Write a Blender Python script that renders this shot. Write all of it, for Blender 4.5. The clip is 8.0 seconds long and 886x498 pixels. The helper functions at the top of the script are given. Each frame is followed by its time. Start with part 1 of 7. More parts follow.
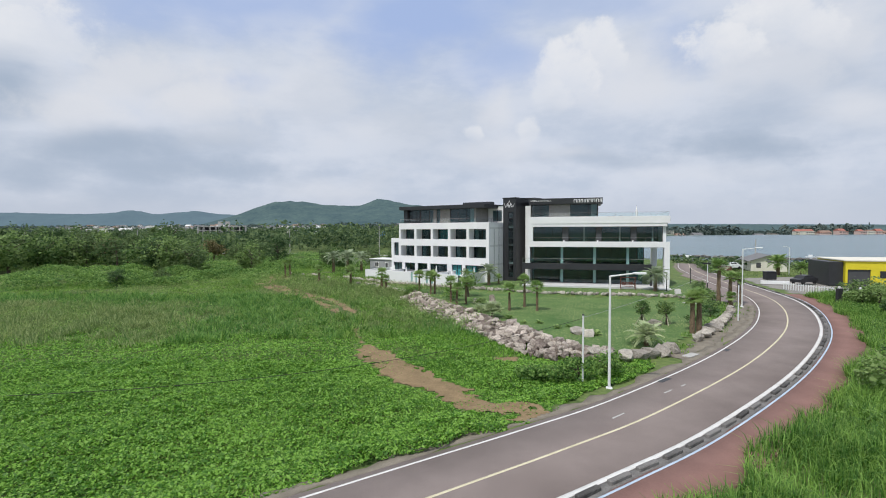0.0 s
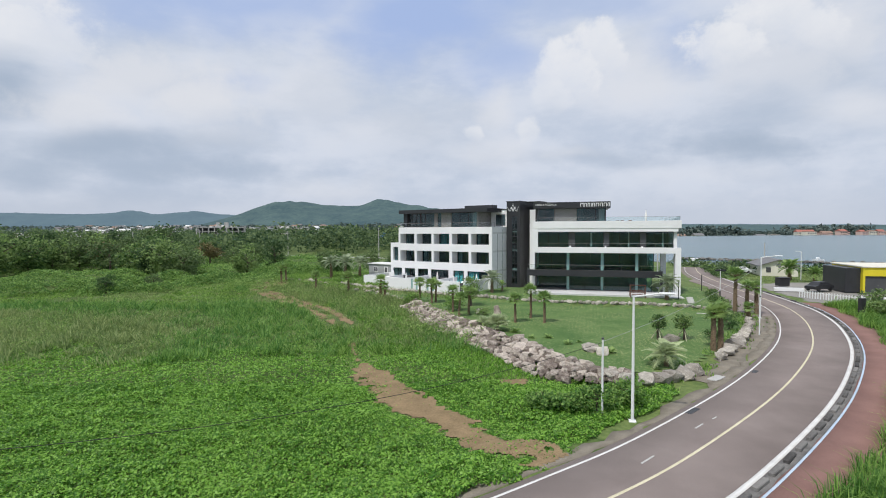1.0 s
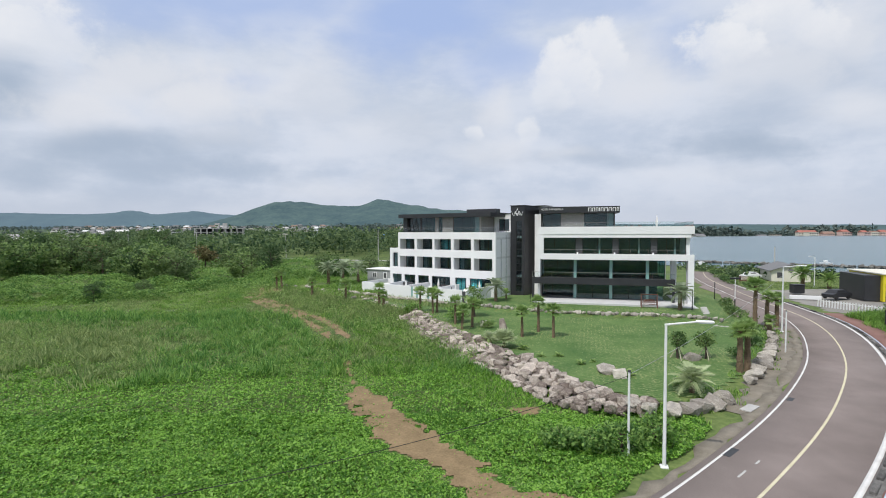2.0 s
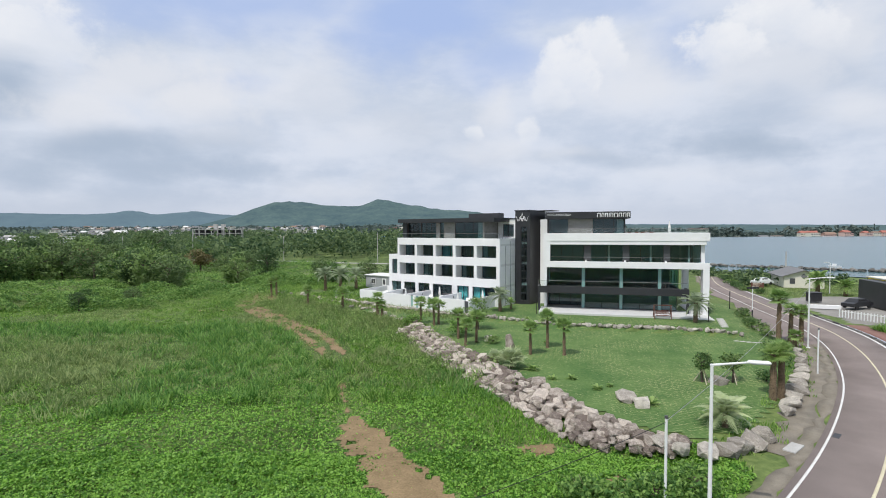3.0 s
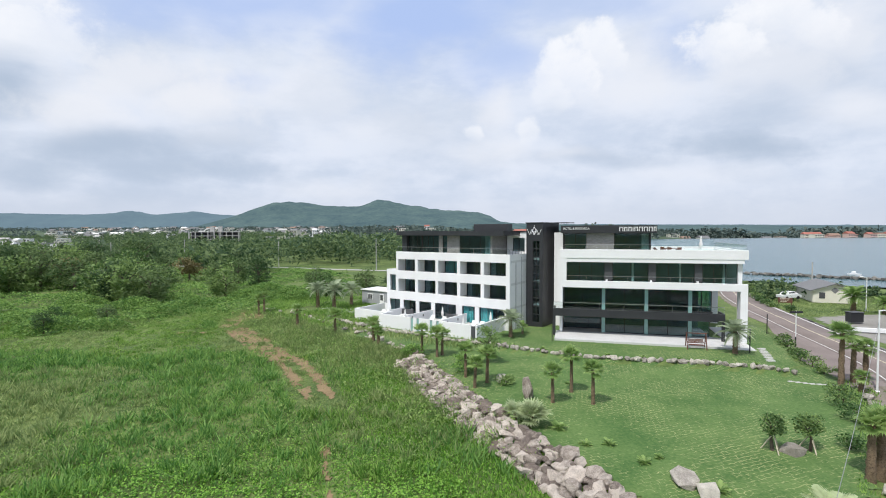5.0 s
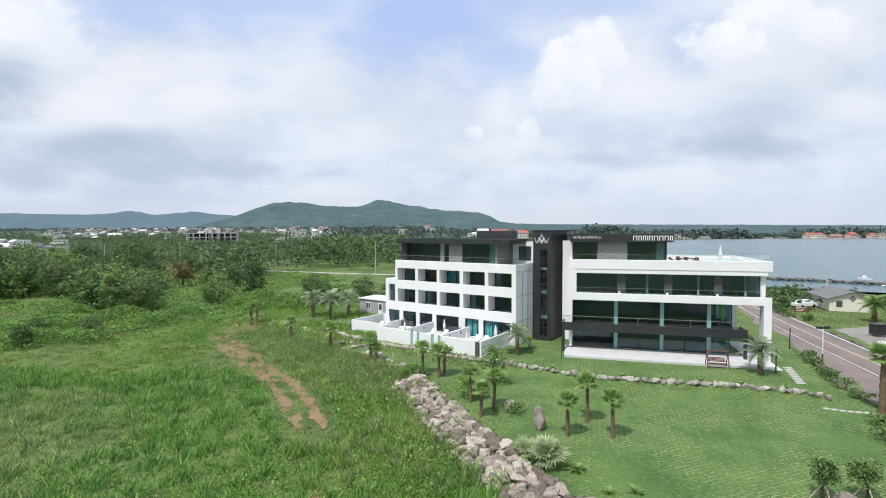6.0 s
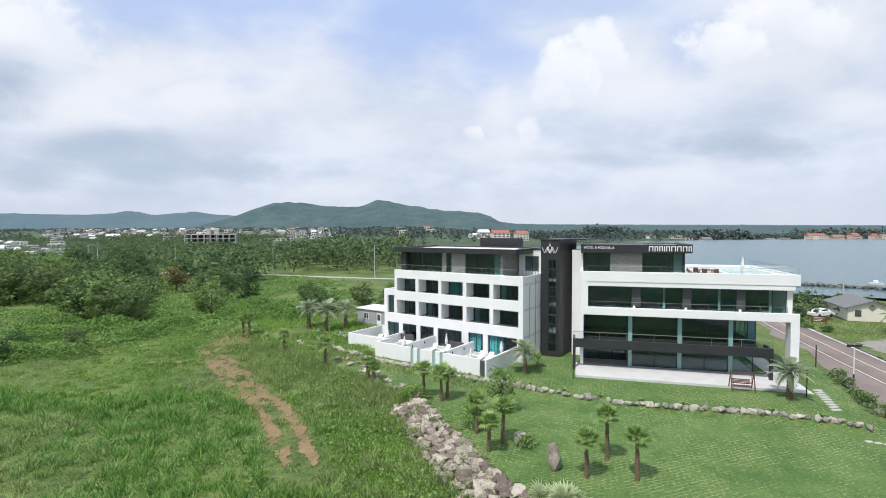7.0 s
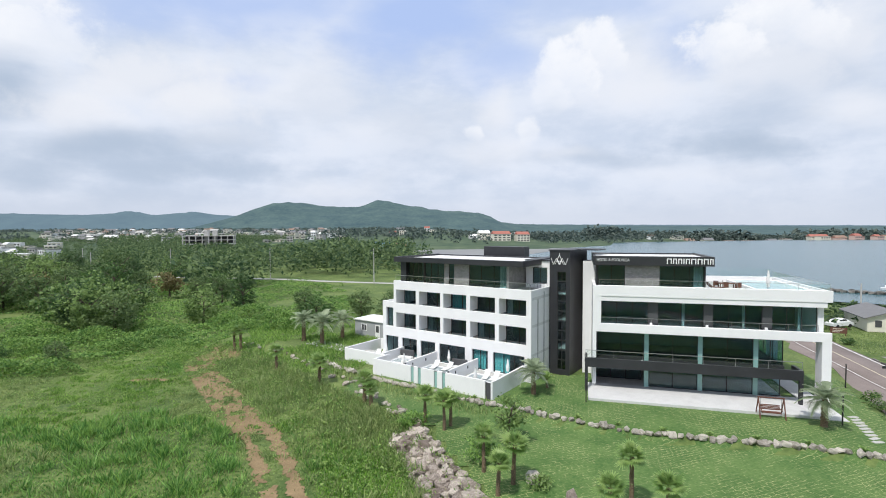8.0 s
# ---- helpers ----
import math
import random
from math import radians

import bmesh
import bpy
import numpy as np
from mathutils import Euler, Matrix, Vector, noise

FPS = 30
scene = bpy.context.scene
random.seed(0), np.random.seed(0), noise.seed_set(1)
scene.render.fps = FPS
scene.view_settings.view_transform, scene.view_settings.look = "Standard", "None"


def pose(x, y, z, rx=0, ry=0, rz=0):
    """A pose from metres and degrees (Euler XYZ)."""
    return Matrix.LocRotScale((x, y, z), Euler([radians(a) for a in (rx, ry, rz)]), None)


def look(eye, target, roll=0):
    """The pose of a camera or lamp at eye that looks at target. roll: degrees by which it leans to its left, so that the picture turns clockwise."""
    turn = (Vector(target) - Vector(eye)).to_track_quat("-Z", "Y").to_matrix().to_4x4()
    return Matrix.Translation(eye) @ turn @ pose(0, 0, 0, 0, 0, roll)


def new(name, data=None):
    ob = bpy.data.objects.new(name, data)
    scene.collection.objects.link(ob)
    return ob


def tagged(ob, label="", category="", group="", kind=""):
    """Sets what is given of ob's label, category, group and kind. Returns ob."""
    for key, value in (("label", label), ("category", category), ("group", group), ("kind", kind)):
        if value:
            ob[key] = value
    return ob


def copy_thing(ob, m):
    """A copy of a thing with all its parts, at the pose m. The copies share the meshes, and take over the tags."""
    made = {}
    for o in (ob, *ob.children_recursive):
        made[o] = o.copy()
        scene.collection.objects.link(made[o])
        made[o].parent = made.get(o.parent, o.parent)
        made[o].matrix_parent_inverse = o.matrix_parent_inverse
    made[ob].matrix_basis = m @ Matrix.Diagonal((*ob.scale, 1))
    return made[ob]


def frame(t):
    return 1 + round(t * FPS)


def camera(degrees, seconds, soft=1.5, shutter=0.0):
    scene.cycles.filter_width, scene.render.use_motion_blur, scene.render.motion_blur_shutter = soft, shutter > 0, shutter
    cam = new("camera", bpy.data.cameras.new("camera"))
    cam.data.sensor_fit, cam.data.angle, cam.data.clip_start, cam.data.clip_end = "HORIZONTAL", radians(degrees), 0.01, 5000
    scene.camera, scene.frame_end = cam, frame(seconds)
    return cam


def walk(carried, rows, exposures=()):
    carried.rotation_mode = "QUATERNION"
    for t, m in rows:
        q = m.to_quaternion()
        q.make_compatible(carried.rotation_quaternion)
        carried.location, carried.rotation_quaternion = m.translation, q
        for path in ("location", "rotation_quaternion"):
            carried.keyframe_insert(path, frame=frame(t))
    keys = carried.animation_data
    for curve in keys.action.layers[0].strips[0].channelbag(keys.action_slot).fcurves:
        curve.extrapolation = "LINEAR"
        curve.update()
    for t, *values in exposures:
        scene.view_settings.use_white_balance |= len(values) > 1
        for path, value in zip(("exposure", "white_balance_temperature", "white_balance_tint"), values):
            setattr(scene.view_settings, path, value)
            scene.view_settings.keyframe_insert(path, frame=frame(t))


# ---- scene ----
cam = camera(84.0, 8.0, soft=1.0)
PATH = [
    (0.0, 0.000, 0.000, 9.200, 0.0, -2.30, 0.25),
    (0.5, -0.098, 1.478, 9.572, 0.0, -2.30, 0.25),
    (1.0, -0.197, 3.017, 9.959, 0.0, -2.30, 0.25),
    (1.5, -0.298, 4.611, 10.362, 0.0, -2.30, 0.25),
    (2.2, -0.443, 6.926, 10.951, 0.0, -2.30, 0.25),
    (3.0, -0.612, 9.674, 11.657, 0.0, -2.30, 0.25),
    (3.5, -0.720, 11.437, 12.115, 0.0, -2.30, 0.25),
    (4.0, -0.830, 13.230, 12.586, 0.0, -2.30, 0.25),
    (4.7, -0.987, 15.778, 13.265, 0.0, -2.30, 0.25),
    (5.5, -1.171, 18.731, 14.068, 0.0, -2.30, 0.25),
    (6.0, -1.287, 20.589, 14.583, 0.0, -2.30, 0.25),
    (6.5, -1.406, 22.450, 15.108, 0.0, -2.30, 0.25),
    (7.0, -1.527, 24.309, 15.642, 0.0, -2.30, 0.25),
    (7.5, -1.649, 26.161, 16.185, 0.0, -2.30, 0.25),
    (8.0, -1.773, 28.000, 16.736, 0.0, -2.30, 0.25),
]
walk(cam, [(t, pose(x, y, z, 90 + pitch, roll, yaw)) for t, x, y, z, yaw, pitch, roll in PATH],
     [(0.0, -0.38), (1.5, -0.34), (3.5, -0.24), (5.5, -0.10), (6.5, -0.08), (8.0, -0.12)])

# ---- world and sun ----
SUN_TO = Vector((-0.29, -0.40, 0.87)).normalized()      # from the ground towards the sun
world = bpy.data.worlds.new("sky")
scene.world = world
world.use_nodes = True
wt = world.node_tree
wt.nodes.clear()


def wnode(kind, **inputs):
    n = wt.nodes.new(kind)
    for k, v in inputs.items():
        n.inputs[k].default_value = v
    return n


def wmath(op, a, b=None, clamp=False):
    n = wt.nodes.new("ShaderNodeMath")
    n.operation, n.use_clamp = op, clamp
    for i, v in enumerate((a, b)):
        if v is None:
            continue
        if isinstance(v, (int, float)):
            n.inputs[i].default_value = v
        else:
            wt.links.new(v, n.inputs[i])
    return n.outputs[0]


def wrange(v, a, b, c=0.0, d=1.0):
    n = wt.nodes.new("ShaderNodeMapRange")
    n.interpolation_type = "SMOOTHSTEP"
    wt.links.new(v, n.inputs[0])
    for i, x in enumerate((a, b, c, d)):
        n.inputs[i + 1].default_value = x
    return n.outputs[0]


coords = wt.nodes.new("ShaderNodeTexCoord").outputs["Generated"]
sky = wt.nodes.new("ShaderNodeTexSky")
sky.sky_type, sky.sun_disc = "NISHITA", False
sky.sun_elevation = math.asin(SUN_TO.z)
sky.sun_rotation = math.atan2(SUN_TO.x, SUN_TO.y)
sky.air_density, sky.dust_density, sky.ozone_density = 1.0, 0.6, 3.0
blue = wt.nodes.new("ShaderNodeVectorMath")
blue.operation = "SCALE"
blue.inputs["Scale"].default_value = 0.20
wt.links.new(sky.outputs[0], blue.inputs[0])


def wnoise(scale, detail, rough, stretch, shift, distort=0.0):
    m = wt.nodes.new("ShaderNodeMapping")
    m.inputs["Scale"].default_value = stretch
    m.inputs["Location"].default_value = shift
    wt.links.new(coords, m.inputs[0])
    n = wnode("ShaderNodeTexNoise", Scale=scale, Detail=detail, Roughness=rough, Distortion=distort)
    wt.links.new(m.outputs[0], n.inputs["Vector"])
    return n.outputs[0]


def toward(d, inner, outer):
    n = wt.nodes.new("ShaderNodeVectorMath")
    n.operation = "DISTANCE"
    wt.links.new(coords, n.inputs[0])
    n.inputs[1].default_value = Vector(d).normalized()
    return wrange(n.outputs["Value"], inner, outer, 1.0, 0.0)


def cloud_field(lift):
    """Billowing cover: broad masses with puffs on them; lift looks a little higher up, to find which way the cloud thins."""
    big = wnoise(1.9, 4.0, 0.50, (1, 1, 1.6), (0.72, 0.25, 0.40 + lift * 1.6), 0.10)
    puff = wnoise(5.6, 9.0, 0.58, (1, 1, 1.15), (3.1, 1.7, 0.9 + lift * 1.15), 0.0)
    f = wmath("ADD", wmath("MULTIPLY", big, 0.54), wmath("MULTIPLY", puff, 0.50))
    for d, inner, outer, amount in (
        ((-0.10, 1, 0.66), 0.08, 0.40, -0.20),     # the thin, blue part high in the middle
        ((0.24, 1, 0.56), 0.02, 0.24, -0.14),
        ((-0.95, 1, 0.52), 0.10, 0.50, 0.12),
        ((0.66, 1, 0.28), 0.08, 0.42, 0.12),
        ((0.34, 1, 0.20), 0.05, 0.28, 0.08),
        ((-0.48, 1, 0.24), 0.08, 0.36, 0.08),
        ((-0.05, 1, 0.12), 0.08, 0.34, 0.12),
    ):
        f = wmath("ADD", f, wmath("MULTIPLY", toward(d, inner, outer), amount))
    return f


cover = cloud_field(0.0)
above = cloud_field(0.045)
density = wrange(cover, 0.45, 0.57)
thinning = wmath("SUBTRACT", cover, above)
# bright where the cloud thins upwards, grey-blue underneath
soft = wnoise(2.6, 6.0, 0.55, (1, 1, 3.6), (5.9, 4.0, 2.2), 0.2)
lit = wmath("ADD", wmath("MULTIPLY", thinning, 2.9), wmath("MULTIPLY", soft, 1.15))
ramp = wt.nodes.new("ShaderNodeValToRGB")
ramp.color_ramp.elements[0].position, ramp.color_ramp.elements[0].color = 0.34, (0.58, 0.66, 0.79, 1)
ramp.color_ramp.elements[1].position, ramp.color_ramp.elements[1].color = 0.86, (1.0, 1.02, 1.06, 1)
mid = ramp.color_ramp.elements.new(0.56)
mid.color = (0.77, 0.83, 0.94, 1)
wt.links.new(lit, ramp.inputs[0])
# thin high veil in front of the blue
veil_mix = wt.nodes.new("ShaderNodeMix")
veil_mix.data_type = "RGBA"
wt.links.new(wrange(soft, 0.25, 0.75, 0.62, 0.92), veil_mix.inputs[0])
wt.links.new(blue.outputs[0], veil_mix.inputs[6])
veil_mix.inputs[7].default_value = (0.66, 0.78, 1.0, 1)
mix = wt.nodes.new("ShaderNodeMix")
mix.data_type = "RGBA"
wt.links.new(density, mix.inputs[0])
wt.links.new(veil_mix.outputs[2], mix.inputs[6])
wt.links.new(ramp.outputs[0], mix.inputs[7])
# the clouds ahead, over the hills and the bay: u runs across, v upwards, both as slopes
sep = wt.nodes.new("ShaderNodeSeparateXYZ")
wt.links.new(coords, sep.inputs[0])
ahead = wmath("MAXIMUM", sep.outputs[1], 0.05)
wu, wv = wmath("DIVIDE", sep.outputs[0], ahead), wmath("DIVIDE", sep.outputs[2], ahead)
curl_a, curl_b = wnoise(4.5, 3.0, 0.50, (1, 1, 1.3), (1.3, 8.1, 2.7)), wnoise(4.5, 3.0, 0.50, (1, 1, 1.3), (6.3, 2.4, 9.1))
wu = wmath("ADD", wu, wmath("MULTIPLY", wmath("SUBTRACT", curl_a, 0.5), 0.16))
wv = wmath("ADD", wv, wmath("MULTIPLY", wmath("SUBTRACT", curl_b, 0.5), 0.12))
puffs = wmath("SUBTRACT", wnoise(13.0, 8.0, 0.62, (1, 1, 1.1), (2.2, 0.4, 7.3)), 0.5)
wisps = wmath("SUBTRACT", wnoise(5.0, 5.0, 0.55, (1, 1, 2.6), (8.2, 3.4, 1.3)), 0.5)


def oval(u0, v0, ru, rv):
    """How far a direction lies from a patch of sky: 1 at its rim."""
    a = wmath("DIVIDE", wmath("SUBTRACT", wu, u0), ru)
    b = wmath("DIVIDE", wmath("SUBTRACT", wv, v0), rv)
    return wmath("SQRT", wmath("ADD", wmath("MULTIPLY", a, a), wmath("MULTIPLY", b, b))), b


def wmix(fac, a, b):
    n = wt.nodes.new("ShaderNodeMix")
    n.data_type = "RGBA"
    for i, v in ((0, fac), (6, a), (7, b)):
        if isinstance(v, tuple):
            n.inputs[i].default_value = (*v, 1)
        else:
            wt.links.new(v, n.inputs[i])
    return n.outputs[2]


def patches(rows, inner, outer, ragged, melt=None):
    """The union of soft patches (u, v, half width, half height, strength), frayed by a noise; with melt they fade downwards."""
    total = None
    for u0, v0, ru, rv, k in rows:
        d_, b_ = oval(u0, v0, ru, rv)
        d_ = wmath("ADD", d_, ragged)
        t_ = wmath("MULTIPLY", wrange(d_, inner, outer, 1.0, 0.0), k)
        if melt:
            t_ = wmath("MULTIPLY", t_, wrange(b_, *melt))
        total = t_ if total is None else wmath("MAXIMUM", total, t_)
    return total


pale = wmix(wrange(wmath("ADD", wisps, wmath("MULTIPLY", puffs, 0.35)), -0.16, 0.16), (0.675, 0.765, 0.925), (0.83, 0.895, 1.025))
gap = patches(((-0.38, 0.455, 0.44, 0.075, 0.85), (-0.05, 0.43, 0.27, 0.11, 1.0), (0.11, 0.345, 0.17, 0.07, 0.75), (0.27, 0.445, 0.30, 0.05, 0.55), (0.47, 0.385, 0.08, 0.07, 0.45),
               (-0.40, 0.295, 0.08, 0.03, 0.40)), 0.15, 1.35, wmath("MULTIPLY", wisps, 1.2))
front = wmix(gap, pale, (0.49, 0.635, 0.985))
# grey-blue undersides
grey = patches(((-0.87, 0.30, 0.10, 0.060, 0.95), (-0.89, 0.25, 0.08, 0.035, 0.70), (-0.69, 0.160, 0.24, 0.034, 0.90), (-0.55, 0.122, 0.22, 0.028, 0.75), (-0.83, 0.135, 0.17, 0.034, 0.75),
                (0.60, 0.160, 0.14, 0.034, 0.90), (0.32, 0.130, 0.17, 0.022, 0.55), (0.63, 0.215, 0.15, 0.055, 0.40), (-0.03, 0.165, 0.11, 0.07, 0.25), (-0.75, 0.065, 0.32, 0.035, 0.45),
                (0.78, 0.30, 0.12, 0.05, 0.25)), 0.0, 1.7, wmath("ADD", wmath("MULTIPLY", wisps, 1.5), wmath("MULTIPLY", puffs, 0.9)))
# bright heaped tops, sharp above and melting away below
soft_tops = patches(((-0.60, 0.285, 0.22, 0.085, 0.75), (-0.47, 0.245, 0.14, 0.075, 0.85), (-0.72, 0.235, 0.16, 0.075, 0.75), (-0.30, 0.27, 0.20, 0.09, 0.45), (-0.12, 0.20, 0.16, 0.08, 0.35), (0.37, 0.30, 0.15, 0.090, 0.60), (0.64, 0.315, 0.17, 0.085, 0.60),
                     (0.79, 0.385, 0.15, 0.10, 0.65), (0.08, 0.235, 0.045, 0.065, 0.55), (0.10, 0.145, 0.085, 0.05, 0.50), (0.84, 0.245, 0.11, 0.055, 0.50), (0.25, 0.138, 0.08, 0.024, 0.40),
                     (-0.44, 0.18, 0.10, 0.045, 0.35), (-0.21, 0.085, 0.15, 0.028, 0.35), (0.55, 0.09, 0.20, 0.03, 0.25)), 0.15, 1.35, wmath("MULTIPLY", puffs, 2.2), (-1.3, 0.1))
tops = patches(((-0.80, 0.395, 0.155, 0.085, 0.95), (-0.90, 0.45, 0.16, 0.11, 0.85), (0.317, 0.362, 0.050, 0.045, 1.0), (0.248, 0.315, 0.070, 0.062, 0.95), (0.205, 0.275, 0.055, 0.062, 0.75),
                (0.558, 0.365, 0.085, 0.052, 1.0), (0.672, 0.415, 0.115, 0.080, 1.0), (0.150, 0.187, 0.040, 0.048, 0.80), (0.040, 0.195, 0.014, 0.018, 0.75)),
               0.62, 1.10, wmath("MULTIPLY", puffs, 2.1), (-1.05, 0.30))
front = wmix(grey, front, (0.50, 0.60, 0.755))
front = wmix(soft_tops, front, (0.95, 0.97, 1.03))
front = wmix(wmath("MULTIPLY", tops, wrange(puffs, -0.28, 0.18, 1.0, 0.62)), front, (1.03, 1.05, 1.10))
behind_mix = wmix(wrange(sep.outputs[1], 0.30, 0.62), mix.outputs[2], front)
# pale haze towards the horizon
veil = wrange(wmath("ABSOLUTE", sep.outputs[2]), 0.0, 0.10, 0.75, 0.0)
mix2 = wt.nodes.new("ShaderNodeMix")
mix2.data_type = "RGBA"
wt.links.new(veil, mix2.inputs[0])
wt.links.new(behind_mix, mix2.inputs[6])
mix2.inputs[7].default_value = (0.71, 0.765, 0.88, 1)
back = wnode("ShaderNodeBackground", Strength=1.0)
wt.links.new(mix2.outputs[2], back.inputs[0])
wt.links.new(back.outputs[0], wt.nodes.new("ShaderNodeOutputWorld").inputs[0])

sun_data = bpy.data.lights.new("sun", "SUN")
sun_data.energy, sun_data.angle, sun_data.color = 4.0, radians(1.0), (1.0, 0.96, 0.90)
sun = new("sun", sun_data)
sun.matrix_world = look((0, 0, 60), Vector((0, 0, 60)) - SUN_TO)


# ---- materials ----
def surface(name, dark, light, scale=3.0, fine=30.0, rough=0.8, bump=0.3, metal=0.0, vary=0.0, island=0.0, depth=0.02,
            stretch=(1, 1, 1), spec=0.4, world_space=False, trans=0.0, spread=0.16):
    """A surface with blotches at one scale and grain at another, and relief from the grain."""
    m = bpy.data.materials.new(name)
    m.use_nodes = True
    t = m.node_tree
    b = t.nodes["Principled BSDF"]
    if world_space:
        src = t.nodes.new("ShaderNodeNewGeometry").outputs["Position"]
    else:
        src = t.nodes.new("ShaderNodeTexCoord").outputs["Object"]
    mp = t.nodes.new("ShaderNodeMapping")
    mp.inputs["Scale"].default_value = stretch
    t.links.new(src, mp.inputs[0])
    n1, n2 = t.nodes.new("ShaderNodeTexNoise"), t.nodes.new("ShaderNodeTexNoise")
    for n, s, d in ((n1, scale, 5), (n2, fine, 6)):
        n.inputs["Scale"].default_value, n.inputs["Detail"].default_value = s, d
        n.inputs["Roughness"].default_value = 0.6
        t.links.new(mp.outputs[0], n.inputs["Vector"])
    add = t.nodes.new("ShaderNodeMath")
    add.operation = "MULTIPLY_ADD"
    t.links.new(n2.outputs[0], add.inputs[0])
    add.inputs[1].default_value = 0.5
    half = t.nodes.new("ShaderNodeMath")
    half.operation = "MULTIPLY"
    t.links.new(n1.outputs[0], half.inputs[0])
    half.inputs[1].default_value = 0.5
    t.links.new(half.outputs[0], add.inputs[2])
    value = add.outputs[0]
    for amount, node, socket in ((vary, "ShaderNodeObjectInfo", "Random"), (island, "ShaderNodeNewGeometry", "Random Per Island")):
        if amount:
            r = t.nodes.new(node).outputs[socket]
            k = t.nodes.new("ShaderNodeMath")
            k.operation = "MULTIPLY_ADD"
            t.links.new(r, k.inputs[0])
            k.inputs[1].default_value = amount
            sub = t.nodes.new("ShaderNodeMath")
            sub.operation = "SUBTRACT"
            t.links.new(value, sub.inputs[0])
            sub.inputs[1].default_value = amount / 2
            t.links.new(sub.outputs[0], k.inputs[2])
            value = k.outputs[0]
    rp = t.nodes.new("ShaderNodeValToRGB")
    rp.color_ramp.elements[0].position, rp.color_ramp.elements[1].position = 0.5 - spread, 0.5 + spread
    rp.color_ramp.elements[0].color, rp.color_ramp.elements[1].color = (*dark, 1), (*light, 1)
    t.links.new(value, rp.inputs[0])
    t.links.new(rp.outputs[0], b.inputs["Base Color"])
    b.inputs["Roughness"].default_value, b.inputs["Metallic"].default_value = rough, metal
    b.inputs["Specular IOR Level"].default_value = spec
    if bump:
        bp = t.nodes.new("ShaderNodeBump")
        bp.inputs["Strength"].default_value, bp.inputs["Distance"].default_value = bump, depth
        t.links.new(n2.outputs[0], bp.inputs["Height"])
        t.links.new(bp.outputs[0], b.inputs["Normal"])
    if trans:
        tr = t.nodes.new("ShaderNodeBsdfTranslucent")
        t.links.new(rp.outputs[0], tr.inputs[0])
        ms = t.nodes.new("ShaderNodeMixShader")
        ms.inputs[0].default_value = trans
        t.links.new(b.outputs[0], ms.inputs[1])
        t.links.new(tr.outputs[0], ms.inputs[2])
        t.links.new(ms.outputs[0], t.nodes["Material Output"].inputs[0])
    return m


def glass(name, tint, rough=0.02, ior=1.45):
    m = bpy.data.materials.new(name)
    m.use_nodes = True
    b = m.node_tree.nodes["Principled BSDF"]
    b.inputs["Base Color"].default_value = (*tint, 1)
    b.inputs["Roughness"].default_value, b.inputs["IOR"].default_value = rough, ior
    b.inputs["Transmission Weight"].default_value = 1.0
    return m


def hazed_surface(name, dark, light, haze_glow, strength, scale):
    """Distant land behind kilometres of air, whose haze is put in as emission."""
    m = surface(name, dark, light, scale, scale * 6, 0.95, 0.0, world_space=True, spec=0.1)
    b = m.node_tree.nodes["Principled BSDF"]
    b.inputs["Emission Color"].default_value = (*haze_glow, 1)
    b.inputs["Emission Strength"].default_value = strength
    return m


WHITE = surface("white_stucco", (0.745, 0.745, 0.75), (0.835, 0.835, 0.84), 0.5, 14, 0.7, 0.12)
# darker copy of the white stucco, with the loggias' shade in its colour
WHITE_SHADED = surface("shaded_stucco", (0.60, 0.60, 0.60), (0.70, 0.70, 0.70), 0.5, 14, 0.8, 0.12)
CHARCOAL = surface("charcoal_panel", (0.022, 0.023, 0.026), (0.042, 0.043, 0.048), 0.6, 25, 0.42, 0.08)
CLADDING = surface("stone_cladding", (0.16, 0.155, 0.15), (0.36, 0.35, 0.335), 2.2, 9, 0.8, 0.6, depth=0.04, stretch=(1, 1, 2.2))
DARK_WALL = surface("slate_wall", (0.055, 0.057, 0.062), (0.085, 0.087, 0.092), 0.8, 20, 0.6, 0.15)
GLASS = glass("tinted_glass", (0.46, 0.71, 0.76), ior=1.50)
CLEAR = glass("clear_glass", (0.92, 0.975, 0.965), ior=1.30)
ALU = surface("grey_aluminium", (0.30, 0.31, 0.32), (0.42, 0.43, 0.44), 3, 40, 0.35, 0.05, metal=0.6)
DARK_ALU = surface("dark_aluminium", (0.03, 0.032, 0.035), (0.05, 0.052, 0.056), 3, 40, 0.4, 0.05, metal=0.3)
GREEN_COL = surface("green_glazed_column", (0.24, 0.42, 0.40), (0.33, 0.52, 0.49), 1.5, 20, 0.25, 0.05)
CONCRETE = surface("concrete", (0.34, 0.335, 0.32), (0.52, 0.51, 0.49), 0.9, 18, 0.85, 0.3)
# the dimness of the rooms behind the glass is put into this colour
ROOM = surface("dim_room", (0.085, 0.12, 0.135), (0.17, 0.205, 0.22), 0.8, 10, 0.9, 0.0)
CURTAIN = surface("pale_curtain", (0.40, 0.42, 0.41), (0.62, 0.63, 0.61), 6, 30, 0.9, 0.3, stretch=(6, 6, 0.3))
LETTER = surface("white_letter", (0.75, 0.75, 0.75), (0.85, 0.85, 0.85), 2, 20, 0.4, 0.0)
ROOFTOP = surface("pale_roof_sheet", (0.62, 0.62, 0.61), (0.78, 0.78, 0.77), 0.4, 8, 0.7, 0.1)
ASPHALT = surface("worn_asphalt", (0.168, 0.136, 0.125), (0.262, 0.218, 0.202), 0.22, 22, 0.9, 0.35, depth=0.01, spread=0.12)
